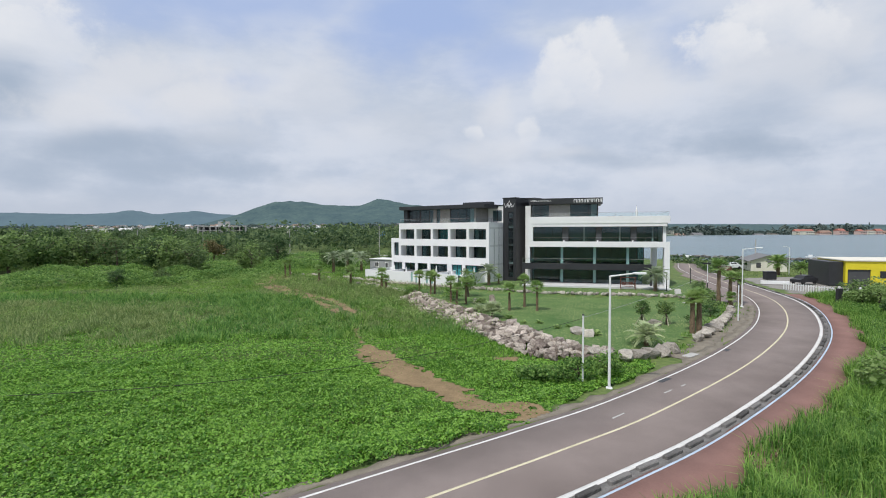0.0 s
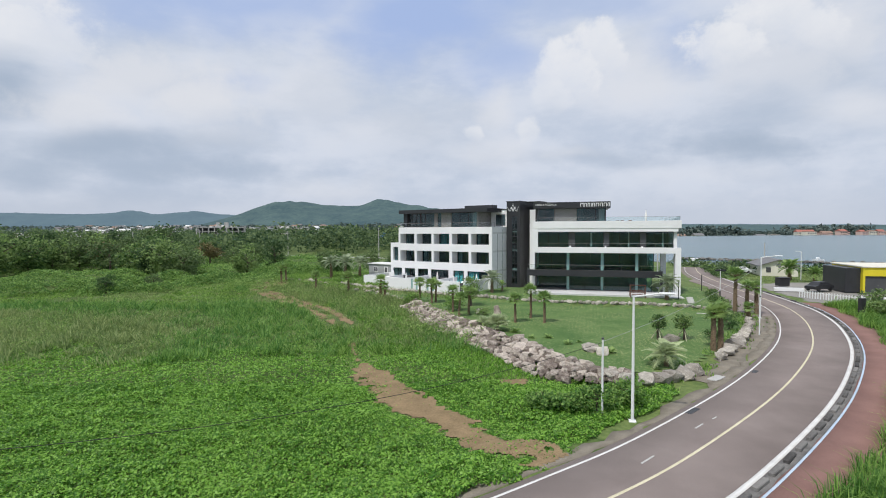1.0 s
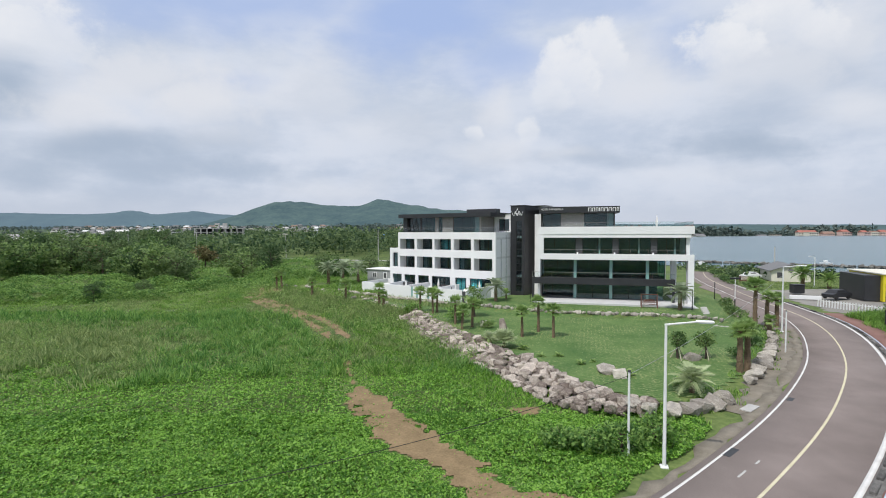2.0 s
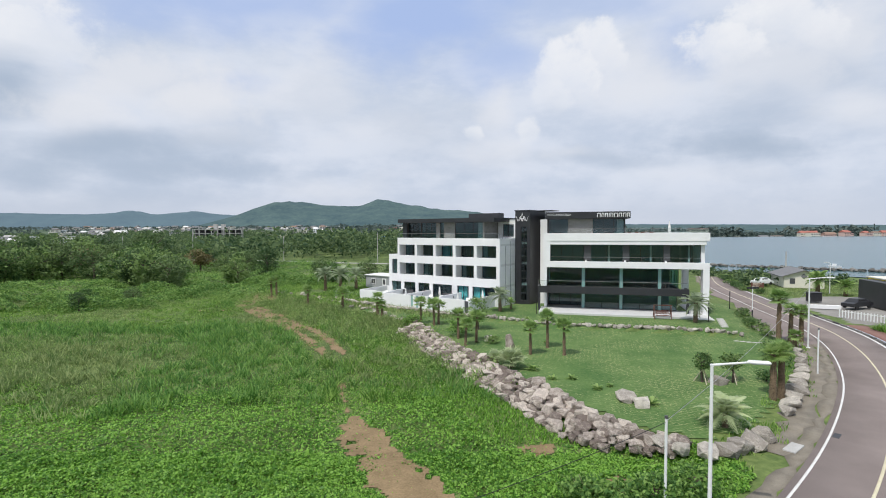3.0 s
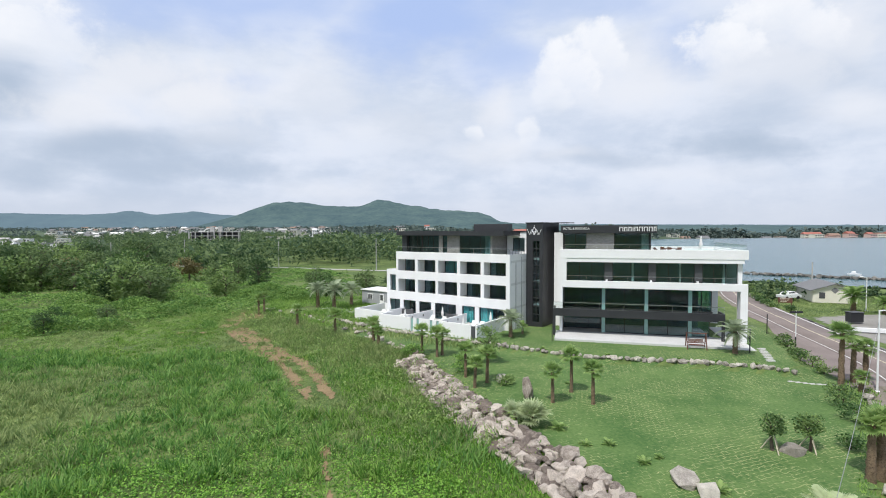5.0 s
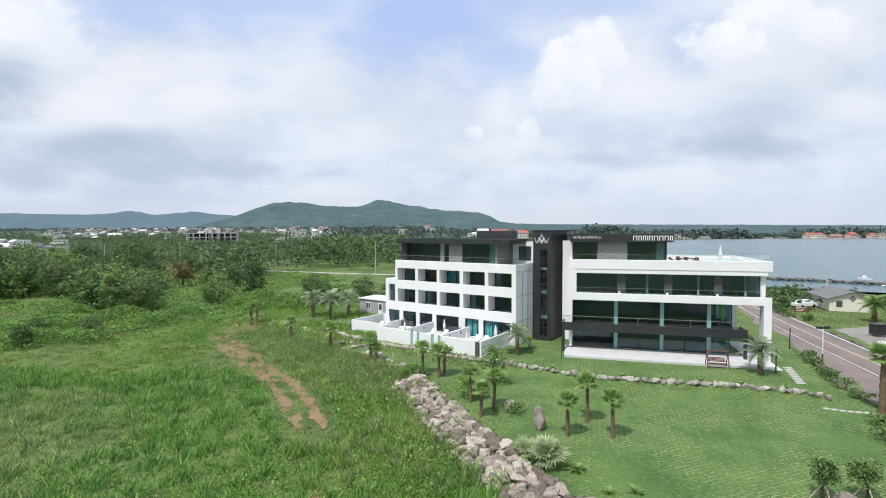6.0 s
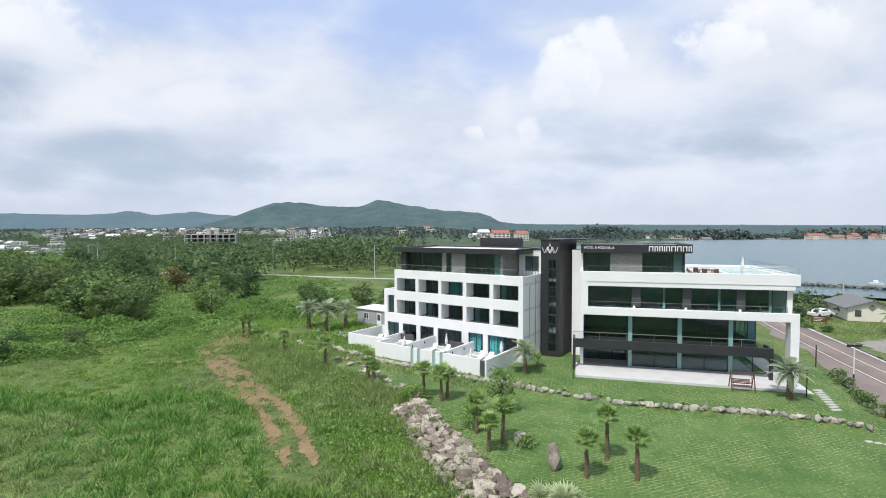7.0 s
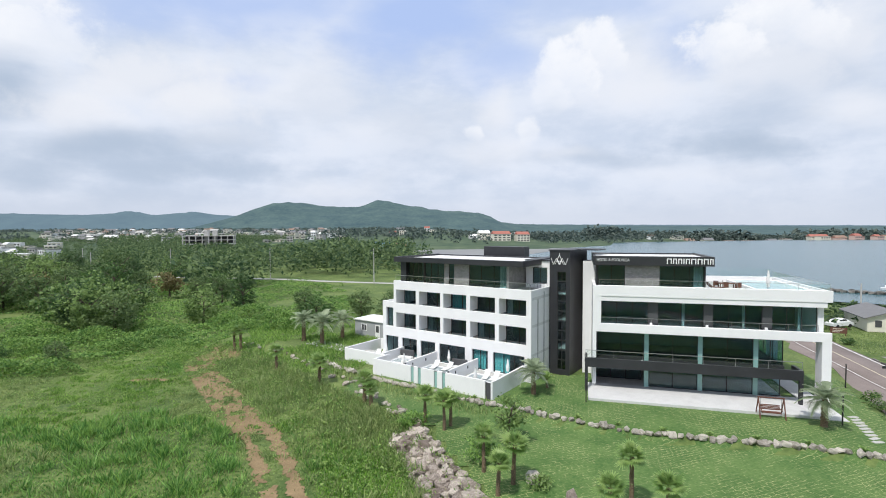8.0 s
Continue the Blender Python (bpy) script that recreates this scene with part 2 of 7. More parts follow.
PAINT_WHITE = surface("road_paint_white", (0.55, 0.54, 0.52), (0.78, 0.77, 0.75), 1.5, 22, 0.8, 0.15)
PAINT_CREAM = surface("road_paint_cream", (0.50, 0.45, 0.30), (0.74, 0.68, 0.50), 1.2, 22, 0.8, 0.15)
PAINT_BLUE = surface("road_paint_blue", (0.36, 0.46, 0.58), (0.55, 0.64, 0.75), 1.0, 22, 0.8, 0.15)
RED_PATH = surface("red_asphalt", (0.185, 0.100, 0.084), (0.275, 0.155, 0.130), 0.5, 24, 0.92, 0.35, depth=0.01)
KERB = surface("weathered_kerb", (0.055, 0.052, 0.05), (0.22, 0.21, 0.20), 2.2, 20, 0.9, 0.4, vary=0.35)
GRAVEL = surface("road_shoulder", (0.150, 0.130, 0.100), (0.27, 0.240, 0.195), 1.2, 30, 0.95, 0.5)
SOIL = surface("field_soil", (0.050, 0.092, 0.020), (0.155, 0.205, 0.060), 0.12, 2.0, 0.95, 0.6, depth=0.10, world_space=True, spread=0.11)
DIRT = surface("bare_earth", (0.150, 0.105, 0.052), (0.30, 0.215, 0.118), 0.9, 9, 0.95, 0.6, depth=0.05, world_space=True)
LAWN = surface("mown_lawn", (0.044, 0.108, 0.022), (0.112, 0.185, 0.052), 0.30, 5, 0.9, 0.8, depth=0.04, world_space=True, spread=0.11)
BLADE = surface("grass_blade", (0.104, 0.235, 0.038), (0.335, 0.500, 0.122), 0.13, 1.3, 0.6, 0.0, island=0.45, world_space=True, trans=0.5, spread=0.11)
BLADE_DRY = surface("dry_grass_blade", (0.170, 0.255, 0.086), (0.40, 0.475, 0.200), 0.16, 1.2, 0.7, 0.0, island=0.4, world_space=True, trans=0.5, spread=0.11)
LEAF = surface("weed_leaf", (0.070, 0.200, 0.018), (0.275, 0.50, 0.080), 0.16, 1.5, 0.5, 0.0, island=0.5, world_space=True, trans=0.42, spread=0.11)
TREE_LEAF = surface("tree_leaf", (0.060, 0.130, 0.036), (0.225, 0.330, 0.105), 0.3, 1.5, 0.6, 0.0, vary=0.5, island=0.4, trans=0.4, spread=0.11)
PINE_LEAF = surface("pine_foliage", (0.056, 0.110, 0.042), (0.165, 0.240, 0.090), 0.3, 1.5, 0.7, 0.0, vary=0.35, island=0.4, trans=0.4)
BROWN_LEAF = surface("withered_foliage", (0.115, 0.105, 0.045), (0.24, 0.205, 0.09), 0.3, 1.5, 0.8, 0.0, vary=0.3, island=0.35, trans=0.3)
WOOD_LEAF = surface("far_wood_leaf", (0.050, 0.098, 0.044), (0.172, 0.242, 0.102), 0.03, 0.4, 0.75, 0.0, island=0.5, world_space=True, trans=0.4, spread=0.11)
BARK = surface("bark", (0.06, 0.045, 0.035), (0.14, 0.11, 0.085), 4, 22, 0.95, 0.6, stretch=(1, 1, 0.3))
PALM_BARK = surface("palm_trunk_fibre", (0.060, 0.038, 0.024), (0.30, 0.22, 0.14), 9, 30, 0.95, 1.0, depth=0.06)
PALM_LEAF = surface("palm_leaf", (0.150, 0.265, 0.070), (0.37, 0.50, 0.175), 1.2, 6, 0.45, 0.0, vary=0.35, trans=0.45)
SILVER_LEAF = surface("silvery_palm_leaf", (0.33, 0.40, 0.215), (0.62, 0.69, 0.43), 1.2, 6, 0.5, 0.0, vary=0.25, trans=0.45)
ROCK = surface("boulder_stone", (0.20, 0.160, 0.135), (0.66, 0.58, 0.505), 1.6, 9, 0.9, 1.0, vary=0.42, depth=0.14)
PALE_ROCK = surface("pale_boulder_stone", (0.30, 0.27, 0.235), (0.66, 0.61, 0.53), 1.6, 9, 0.9, 1.0, vary=0.3, depth=0.12)
PALE_CONCRETE = surface("pale_concrete", (0.46, 0.46, 0.455), (0.62, 0.62, 0.61), 0.7, 14, 0.85, 0.25)
TUB_WATER = surface("still_grey_water", (0.30, 0.35, 0.36), (0.40, 0.45, 0.455), 1.5, 8, 0.06, 0.1)
BANK_BLADE = surface("bank_grass_blade", (0.070, 0.190, 0.030), (0.30, 0.49, 0.105), 0.16, 1.2, 0.6, 0.0, island=0.4, world_space=True, trans=0.5, spread=0.11)
# bluish base colours carry the haze over the distant land and trees
HAZED_LAND = surface("hazed_farmland", (0.036, 0.070, 0.050), (0.125, 0.160, 0.095), 0.008, 0.06, 0.95, 0.0, world_space=True, spec=0.1)
HAZED_LEAF = surface("hazed_tree_leaf", (0.060, 0.092, 0.088), (0.135, 0.170, 0.145), 0.006, 0.1, 0.9, 0.0, island=0.4, world_space=True, trans=0.3)
DARK_ROCK = surface("wet_dark_rock", (0.085, 0.08, 0.072), (0.21, 0.20, 0.18), 1.2, 9, 0.8, 0.8, vary=0.3, depth=0.1)
GREY_PALM = surface("grey_green_palm_leaf", (0.23, 0.29, 0.18), (0.46, 0.53, 0.355), 1.2, 6, 0.5, 0.0, vary=0.3, trans=0.45)
BLADE_DARK = surface("dark_grass_blade", (0.082, 0.215, 0.046), (0.265, 0.450, 0.118), 0.2, 1.3, 0.6, 0.0, island=0.45, world_space=True, trans=0.45, spread=0.11)
PALE_WOOD = surface("pale_timber", (0.42, 0.36, 0.27), (0.62, 0.55, 0.43), 2, 25, 0.8, 0.3, stretch=(8, 8, 1))
WEED = surface("tall_weed_leaf", (0.105, 0.225, 0.042), (0.36, 0.50, 0.150), 0.35, 2.0, 0.6, 0.0, island=0.4, world_space=True, trans=0.5, spread=0.12)
STEEL = surface("pale_painted_steel", (0.66, 0.67, 0.67), (0.80, 0.81, 0.81), 1.5, 30, 0.45, 0.05)
WOOD = surface("stained_timber", (0.085, 0.035, 0.026), (0.18, 0.080, 0.055), 2, 25, 0.7, 0.4, stretch=(1, 8, 8))
GREY_CLAD = surface("grey_sheet_cladding", (0.30, 0.31, 0.32), (0.40, 0.41, 0.42), 0.6, 20, 0.6, 0.1)
YELLOW = surface("yellow_wall_paint", (0.62, 0.52, 0.02), (0.78, 0.66, 0.04), 0.6, 18, 0.6, 0.1)
FABRIC = surface("white_canvas", (0.66, 0.66, 0.64), (0.80, 0.80, 0.78), 2, 20, 0.9, 0.2)
BLACK = surface("black_metal", (0.012, 0.012, 0.013), (0.03, 0.03, 0.032), 3, 30, 0.5, 0.05)
ROOF_TILE = surface("grey_roof_tile", (0.13, 0.13, 0.135), (0.22, 0.22, 0.225), 1, 12, 0.8, 0.5, stretch=(1, 4, 1))
ROOF_RED = surface("red_roof_sheet", (0.30, 0.10, 0.075), (0.42, 0.17, 0.13), 0.5, 10, 0.7, 0.1)
ROOF_BROWN = surface("brown_roof_tile", (0.20, 0.13, 0.10), (0.32, 0.22, 0.17), 0.5, 10, 0.8, 0.2)
ROOF_BLUE = surface("blue_roof_sheet", (0.06, 0.20, 0.48), (0.12, 0.30, 0.62), 0.5, 10, 0.6, 0.1)
CREAM = surface("cream_render", (0.62, 0.59, 0.50), (0.76, 0.73, 0.64), 0.6, 16, 0.8, 0.1)
PINK = surface("pink_render", (0.56, 0.40, 0.36), (0.70, 0.54, 0.49), 0.6, 16, 0.8, 0.1)
WET_SAND = surface("tidal_flat", (0.16, 0.165, 0.16), (0.25, 0.25, 0.24), 0.02, 0.3, 0.5, 0.1, world_space=True)
POOL = surface("pool_water", (0.36, 0.52, 0.52), (0.46, 0.62, 0.61), 1.5, 8, 0.06, 0.1)
TEAL = surface("teal_curtain", (0.11, 0.40, 0.41), (0.20, 0.55, 0.54), 5, 30, 0.85, 0.3, stretch=(6, 6, 0.3))
SCRUB = surface("scrub_leaf", (0.080, 0.185, 0.040), (0.270, 0.430, 0.110), 0.10, 1.0, 0.65, 0.0, island=0.45, world_space=True, trans=0.45, spread=0.11)
COURT = surface("forecourt_paving", (0.19, 0.18, 0.165), (0.31, 0.295, 0.27), 0.25, 12, 0.9, 0.3)
CABLE = surface("black_cable", (0.012, 0.012, 0.012), (0.025, 0.025, 0.025), 3, 30, 0.6, 0.0)

_t = LAWN.node_tree                                     # turf squares: broken straw-coloured joints, more of them in dry patches
_b = _t.nodes["Principled BSDF"]
_old = _b.inputs["Base Color"].links[0].from_socket
_pos = _t.nodes.new("ShaderNodeNewGeometry").outputs["Position"]
_rot = _t.nodes.new("ShaderNodeMapping")
_rot.inputs["Rotation"].default_value = (0, 0, radians(-20))
_wob = _t.nodes.new("ShaderNodeTexNoise")
_wob.inputs["Scale"].default_value, _wob.inputs["Detail"].default_value = 2.2, 4
_t.links.new(_pos, _wob.inputs["Vector"])
_add = _t.nodes.new("ShaderNodeVectorMath")
_add.operation = "MULTIPLY_ADD"
_t.links.new(_wob.outputs[1], _add.inputs[0])
_add.inputs[1].default_value = (0.38, 0.38, 0)
_t.links.new(_pos, _add.inputs[2])
_t.links.new(_add.outputs[0], _rot.inputs[0])
_brick = _t.nodes.new("ShaderNodeTexBrick")
_brick.inputs["Scale"].default_value, _brick.inputs["Mortar Size"].default_value = 1.0, 0.022
_brick.inputs["Brick Width"].default_value, _brick.inputs["Row Height"].default_value = 0.46, 0.31
_brick.inputs["Mortar Smooth"].default_value = 0.6
_t.links.new(_rot.outputs[0], _brick.inputs["Vector"])
_patch = _t.nodes.new("ShaderNodeTexNoise")
_patch.inputs["Scale"].default_value, _patch.inputs["Detail"].default_value = 0.16, 3
_t.links.new(_pos, _patch.inputs["Vector"])
_bits = _t.nodes.new("ShaderNodeTexNoise")
_bits.inputs["Scale"].default_value, _bits.inputs["Detail"].default_value = 2.6, 4
_t.links.new(_pos, _bits.inputs["Vector"])
_k = _t.nodes.new("ShaderNodeMath")
_k.operation = "ADD"
_t.links.new(_patch.outputs[0], _k.inputs[0])
_t.links.new(_bits.outputs[0], _k.inputs[1])
_r = _t.nodes.new("ShaderNodeMapRange")
_t.links.new(_k.outputs[0], _r.inputs[0])
_r.inputs[1].default_value, _r.inputs[2].default_value, _r.inputs[4].default_value = 0.90, 1.12, 0.95
_m = _t.nodes.new("ShaderNodeMath")
_m.operation = "MULTIPLY"
_t.links.new(_r.outputs[0], _m.inputs[0])
_t.links.new(_brick.outputs["Fac"], _m.inputs[1])
_mix = _t.nodes.new("ShaderNodeMix")
_mix.data_type = "RGBA"
_t.links.new(_m.outputs[0], _mix.inputs[0])
_t.links.new(_old, _mix.inputs[6])
_mix.inputs[7].default_value = (0.35, 0.355, 0.165, 1)
_t.links.new(_mix.outputs[2], _b.inputs["Base Color"])

WATER = bpy.data.materials.new("bay_water")
WATER.use_nodes = True
_t = WATER.node_tree
_b = _t.nodes["Principled BSDF"]
_b.inputs["Base Color"].default_value = (0.045, 0.115, 0.135, 1)
_b.inputs["Roughness"].default_value = 0.22
_n = _t.nodes.new("ShaderNodeTexNoise")
_n.inputs["Scale"].default_value, _n.inputs["Detail"].default_value = 0.9, 6
_g = _t.nodes.new("ShaderNodeNewGeometry")
_t.links.new(_g.outputs["Position"], _n.inputs["Vector"])
_u = _t.nodes.new("ShaderNodeBump")
_u.inputs["Strength"].default_value, _u.inputs["Distance"].default_value = 0.5, 0.25
_t.links.new(_n.outputs[0], _u.inputs["Height"])
_t.links.new(_u.outputs[0], _b.inputs["Normal"])

# blue emission stands for the haze in front of hill and ridges
HILL = hazed_surface("hazed_wooded_hill", (0.004, 0.014, 0.010), (0.070, 0.100, 0.068), (0.140, 0.238, 0.340), 0.44, 0.012)
RIDGE = hazed_surface("hazed_blue_ridge", (0.012, 0.022, 0.022), (0.035, 0.055, 0.048), (0.22, 0.33, 0.445), 0.62, 0.006)
RIDGE_FAR = hazed_surface("hazy_ridge", (0.012, 0.022, 0.022), (0.03, 0.045, 0.042), (0.36, 0.455, 0.57), 0.85, 0.004)


# ---- building helpers ----
def bm_mesh(name, bm, material, smooth=False):
    me = bpy.data.meshes.new(name)
    bmesh.ops.recalc_face_normals(bm, faces=bm.faces)
    bm.to_mesh(me)
    bm.free()
    me.materials.append(material)
    if smooth:
        for p in me.polygons:
            p.use_smooth = True
    return me


def np_mesh(name, verts, faces, material, smooth=False):
    """A mesh from arrays: verts (n, 3) and faces (m, 3) or (m, 4)."""
    verts, faces = np.asarray(verts, dtype=np.float32), np.asarray(faces, dtype=np.int32)
    k = faces.shape[1]
    me = bpy.data.meshes.new(name)
    me.vertices.add(len(verts))
    me.vertices.foreach_set("co", verts.ravel())
    me.loops.add(faces.size)
    me.loops.foreach_set("vertex_index", faces.ravel())
    me.polygons.add(len(faces))
    me.polygons.foreach_set("loop_start", np.arange(len(faces), dtype=np.int32) * k)
    if smooth:
        me.polygons.foreach_set("use_smooth", np.ones(len(faces), dtype=bool))
    me.materials.append(material)
    me.update(calc_edges=True)
    return me


def part(name, bm, material, parent, label="", smooth=False):
    me = bm if isinstance(bm, bpy.types.Mesh) else bm_mesh(name, bm, material, smooth)
    ob = new(name, me)
    ob.parent = parent
    if label:
        ob["label"] = label
    return ob


def thing(name, at, label, category, group="", kind=""):
    ob = new(name)
    ob.matrix_basis = at if isinstance(at, Matrix) else pose(*at)
    ob.empty_display_size = 0.3
    return tagged(ob, label, category, group, kind)


def box(bm, x0, x1, y0, y1, z0, z1, F=None, bevel=0.0):
    c = Vector(((x0 + x1) / 2, (y0 + y1) / 2, (z0 + z1) / 2))
    m = Matrix.Translation(c) @ Matrix.Diagonal((abs(x1 - x0), abs(y1 - y0), abs(z1 - z0), 1))
    if F is not None:
        m = F @ m
    made = bmesh.ops.create_cube(bm, size=1.0, matrix=m)["verts"]
    if bevel:
        edges = list({e for v in made for e in v.link_edges})
        bmesh.ops.bevel(bm, geom=edges, offset=bevel, segments=1, affect="EDGES", profile=0.5)
    return bm


def boxes(*rows, F=None, bevel=0.0):
    bm = bmesh.new()
    for r in rows:
        box(bm, *r, F=F, bevel=bevel)
    return bm


def rod(bm, a, b, r0, r1=None, sides=8):
    a, b = Vector(a), Vector(b)
    r1 = r0 if r1 is None else r1
    d = b - a
    m = Matrix.Translation((a + b) / 2) @ d.to_track_quat("Z", "Y").to_matrix().to_4x4()
    bmesh.ops.create_cone(bm, cap_ends=True, segments=sides, radius1=r0, radius2=r1, depth=d.length, matrix=m)
    return bm


def spline(points, step):
    """A smooth line through the points (Catmull-Rom), sampled about every step metres."""
    p = np.array(points, float)
    p = np.vstack([2 * p[0] - p[1], p, 2 * p[-1] - p[-2]])
    out = []
    for i in range(1, len(p) - 2):
        n = max(2, int(np.linalg.norm(p[i + 1] - p[i]) / step))
        for k in range(n):
            t = k / n
            out.append(0.5 * (2 * p[i] + (p[i + 1] - p[i - 1]) * t + (2 * p[i - 1] - 5 * p[i] + 4 * p[i + 1] - p[i + 2]) * t * t
                              + (3 * p[i] - 3 * p[i + 1] + p[i + 2] - p[i - 1]) * t ** 3))
    out.append(p[-2])
    return np.array(out)


def normals_2d(line):
    d = np.gradient(line[:, :2], axis=0)
    d /= np.linalg.norm(d, axis=1)[:, None]
    return np.stack([d[:, 1], -d[:, 0]], 1)              # to the right of the way


def offset_line(line, d):
    return line[:, :2] + normals_2d(line) * (d if np.isscalar(d) else np.asarray(d)[:, None])


def distance_to(px, py, line):
    """Unsigned distance to a polyline, and on which side of it (positive: right)."""
    best, side = np.full(px.shape, 1e9), np.zeros(px.shape)
    for (ax, ay), (bx, by) in zip(line[:-1, :2], line[1:, :2]):
        dx, dy = bx - ax, by - ay
        t = np.clip(((px - ax) * dx + (py - ay) * dy) / (dx * dx + dy * dy), 0, 1)
        d = np.hypot(px - ax - t * dx, py - ay - t * dy)
        near = d < best
        best = np.where(near, d, best)
        side = np.where(near, np.sign((px - ax) * dy - (py - ay) * dx), side)
    return best, side


def inside(px, py, poly):
    r = np.zeros(px.shape, bool)
    n = len(poly)
    for i in range(n):
        (ax, ay), (bx, by) = poly[i], poly[(i + 1) % n]
        if ay == by:
            continue
        hit = ((ay > py) != (by > py)) & (px < (bx - ax) * (py - ay) / (by - ay) + ax)
        r ^= hit
    return r


def inside_soft(px, py, poly, width):
    """1 inside a polygon, falling to 0 over width metres outside it."""
    ring = np.array(list(poly) + [poly[0]], float)
    d, _ = distance_to(px, py, ring)
    return np.where(inside(px, py, poly), 1.0, np.clip(1 - d / width, 0, 1))


def value_noise(x, y, seed=0):
    """Smooth noise in 0..1 on a unit grid."""
    r = np.random.RandomState(seed).rand(257, 257)
    xi, yi = np.floor(x).astype(int), np.floor(y).astype(int)
    fx, fy = x - xi, y - yi
    fx, fy = fx * fx * (3 - 2 * fx), fy * fy * (3 - 2 * fy)
    a, b = r[xi % 257, yi % 257], r[(xi + 1) % 257, yi % 257]
    c, d = r[xi % 257, (yi + 1) % 257], r[(xi + 1) % 257, (yi + 1) % 257]
    return (a * (1 - fx) + b * fx) * (1 - fy) + (c * (1 - fx) + d * fx) * fy


def fbm(x, y, seed=0, octaves=4):
    v, a, s = 0.0, 0.5, 1.0
    for k in range(octaves):
        v = v + a * value_noise(x * s, y * s, seed + k)
        a, s = a / 2, s * 2.03
    return v


# ---- the plan ----
ROAD = spline([(-62, -20), (-32, -2.5), (-15, 7.3), (-6.5, 12.55), (-0.4, 16.6), (5.15, 20.28), (10.33, 23.98), (18.52, 31.0), (25.0, 37.4), (30.9, 44.1), (35.8, 50.9),
               (39.6, 57.3), (42.7, 64.2), (45.2, 73), (47.2, 81), (49.6, 89.5), (52.5, 100), (57, 113), (64, 128)], 1.0)
LAWN_EDGE = [(-3.29, 68.55), (-2.45, 65.42), (1.1, 56.02), (3.81, 49.76), (6.58, 44.47), (8.27, 40.25), (10.17, 37.3), (13.23, 35.61), (17.14, 37.08), (21.67, 41.52),
             (26, 46.27), (29.7, 50.8), (32.83, 55.5), (34.5, 60.2), (34.6, 64.5), (36.2, 69.5), (40.4, 78), (44.5, 86), (46, 96),
             (38, 112), (0, 118), (-32, 112), (-36, 101), (-26, 92), (-15, 81), (-8, 73)]
SEA = [(75, 168), (92, 150), (112, 138), (150, 118), (400, 40), (1600, -300), (2600, 600), (1600, 720), (900, 738), (620, 748), (420, 735), (300, 705),
       (215, 655), (180, 560), (120, 500), (60, 470), (-60, 455), (-70, 420), (10, 330), (50, 230)]
TRACK = spline([(5.0, 23.6), (3.2, 25.2), (0.8, 28.4), (-2.8, 33.4), (-5.7, 38.6), (-7.5, 43.5), (-9.6, 51), (-12.1, 59.0), (-16.6, 67.5), (-21.8, 74.6), (-28.6, 84.0),
                (-33.6, 91.5), (-35.6, 100)], 1.0)
EDGING = [(-17.9, 89.8), (-11.9, 83.3), (-4.15, 77.4), (1.75, 73.4), (6.07, 70.87), (9.08, 68.9), (15.51, 65.89), (21.02, 64.75), (26.83, 62.98), (30.67, 61.11)]
UPPER = EDGING + [(33, 64.5), (37, 71), (41, 79), (46, 96), (38, 112), (0, 118), (-32, 112), (-30, 97)]


def ground_z(x, y):
    x, y = np.asarray(x, float), np.asarray(y, float)
    far = np.clip((np.hypot(x, y - 40) - 60) / 120, 0, 1)
    z = -0.62 + 0.35 * (fbm(x / 9, y / 9, 3) - 0.5) + far * 2.2 * (fbm(x / 70, y / 70, 9) - 0.5)
    z = z + 15.0 * np.clip((y - 420) / 600, 0, 1) * np.clip((160 - x) / 200, 0, 1)
    lawn = inside_soft(x, y, LAWN_EDGE, 2.2)
    upper = inside_soft(x, y, UPPER, 0.5)
    z = z * (1 - lawn) + lawn * (0.12 + 0.40 * upper + 0.08 * (fbm(x / 6, y / 6, 5) - 0.5))
    d, side = distance_to(x, y, ROAD)
    flat = np.clip(1 - (d - 5.2) / 2.2, 0, 1)
    z = z * (1 - flat) - 0.06 * flat
    bank = (side > 0) * np.clip((d - 5.4) / 3.0, 0, 1) * np.clip((75 - y) / 10, 0, 1)
    z = z + bank * 0.55
    right = (side > 0) & (y > 60)
    z = np.where(right, np.maximum(z, -0.1) * 0 - 0.05 - 0.010 * np.maximum(y - 70, 0), z)
    sea = inside_soft(x, y, SEA, 12.0)
    return z * (1 - sea) - 3.5 * sea


def axis(lo, mid0, mid1, hi, fine, grow=1.18):
    a = list(np.arange(mid0, mid1 + fine / 2, fine))
    s = fine
    while a[-1] < hi:
        s *= grow
        a.append(a[-1] + s)
    s = fine
    while a[0] > lo:
        s *= grow
        a.insert(0, a[0] - s)
    return np.array(a)


gx, gy = axis(-4500, -75, 75, 4500, 0.9), axis(-900, 0, 135, 4700, 0.9)
GX, GY = np.meshgrid(gx, gy)
gv = np.stack([GX.ravel(), GY.ravel(), ground_z(GX.ravel(), GY.ravel())], 1)
nx, ny = len(gx), len(gy)
ii = (np.arange(ny - 1)[:, None] * nx + np.arange(nx - 1)[None, :]).ravel()
gf = np.stack([ii, ii + 1, ii + nx + 1, ii + nx], 1)
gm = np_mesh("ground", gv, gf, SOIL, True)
gm.materials.append(HAZED_LAND)
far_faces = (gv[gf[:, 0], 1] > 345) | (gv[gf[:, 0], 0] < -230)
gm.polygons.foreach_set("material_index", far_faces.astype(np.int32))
tagged(new("ground", gm), "overgrown green meadow ground reaching the hills", "ground", kind="structure")

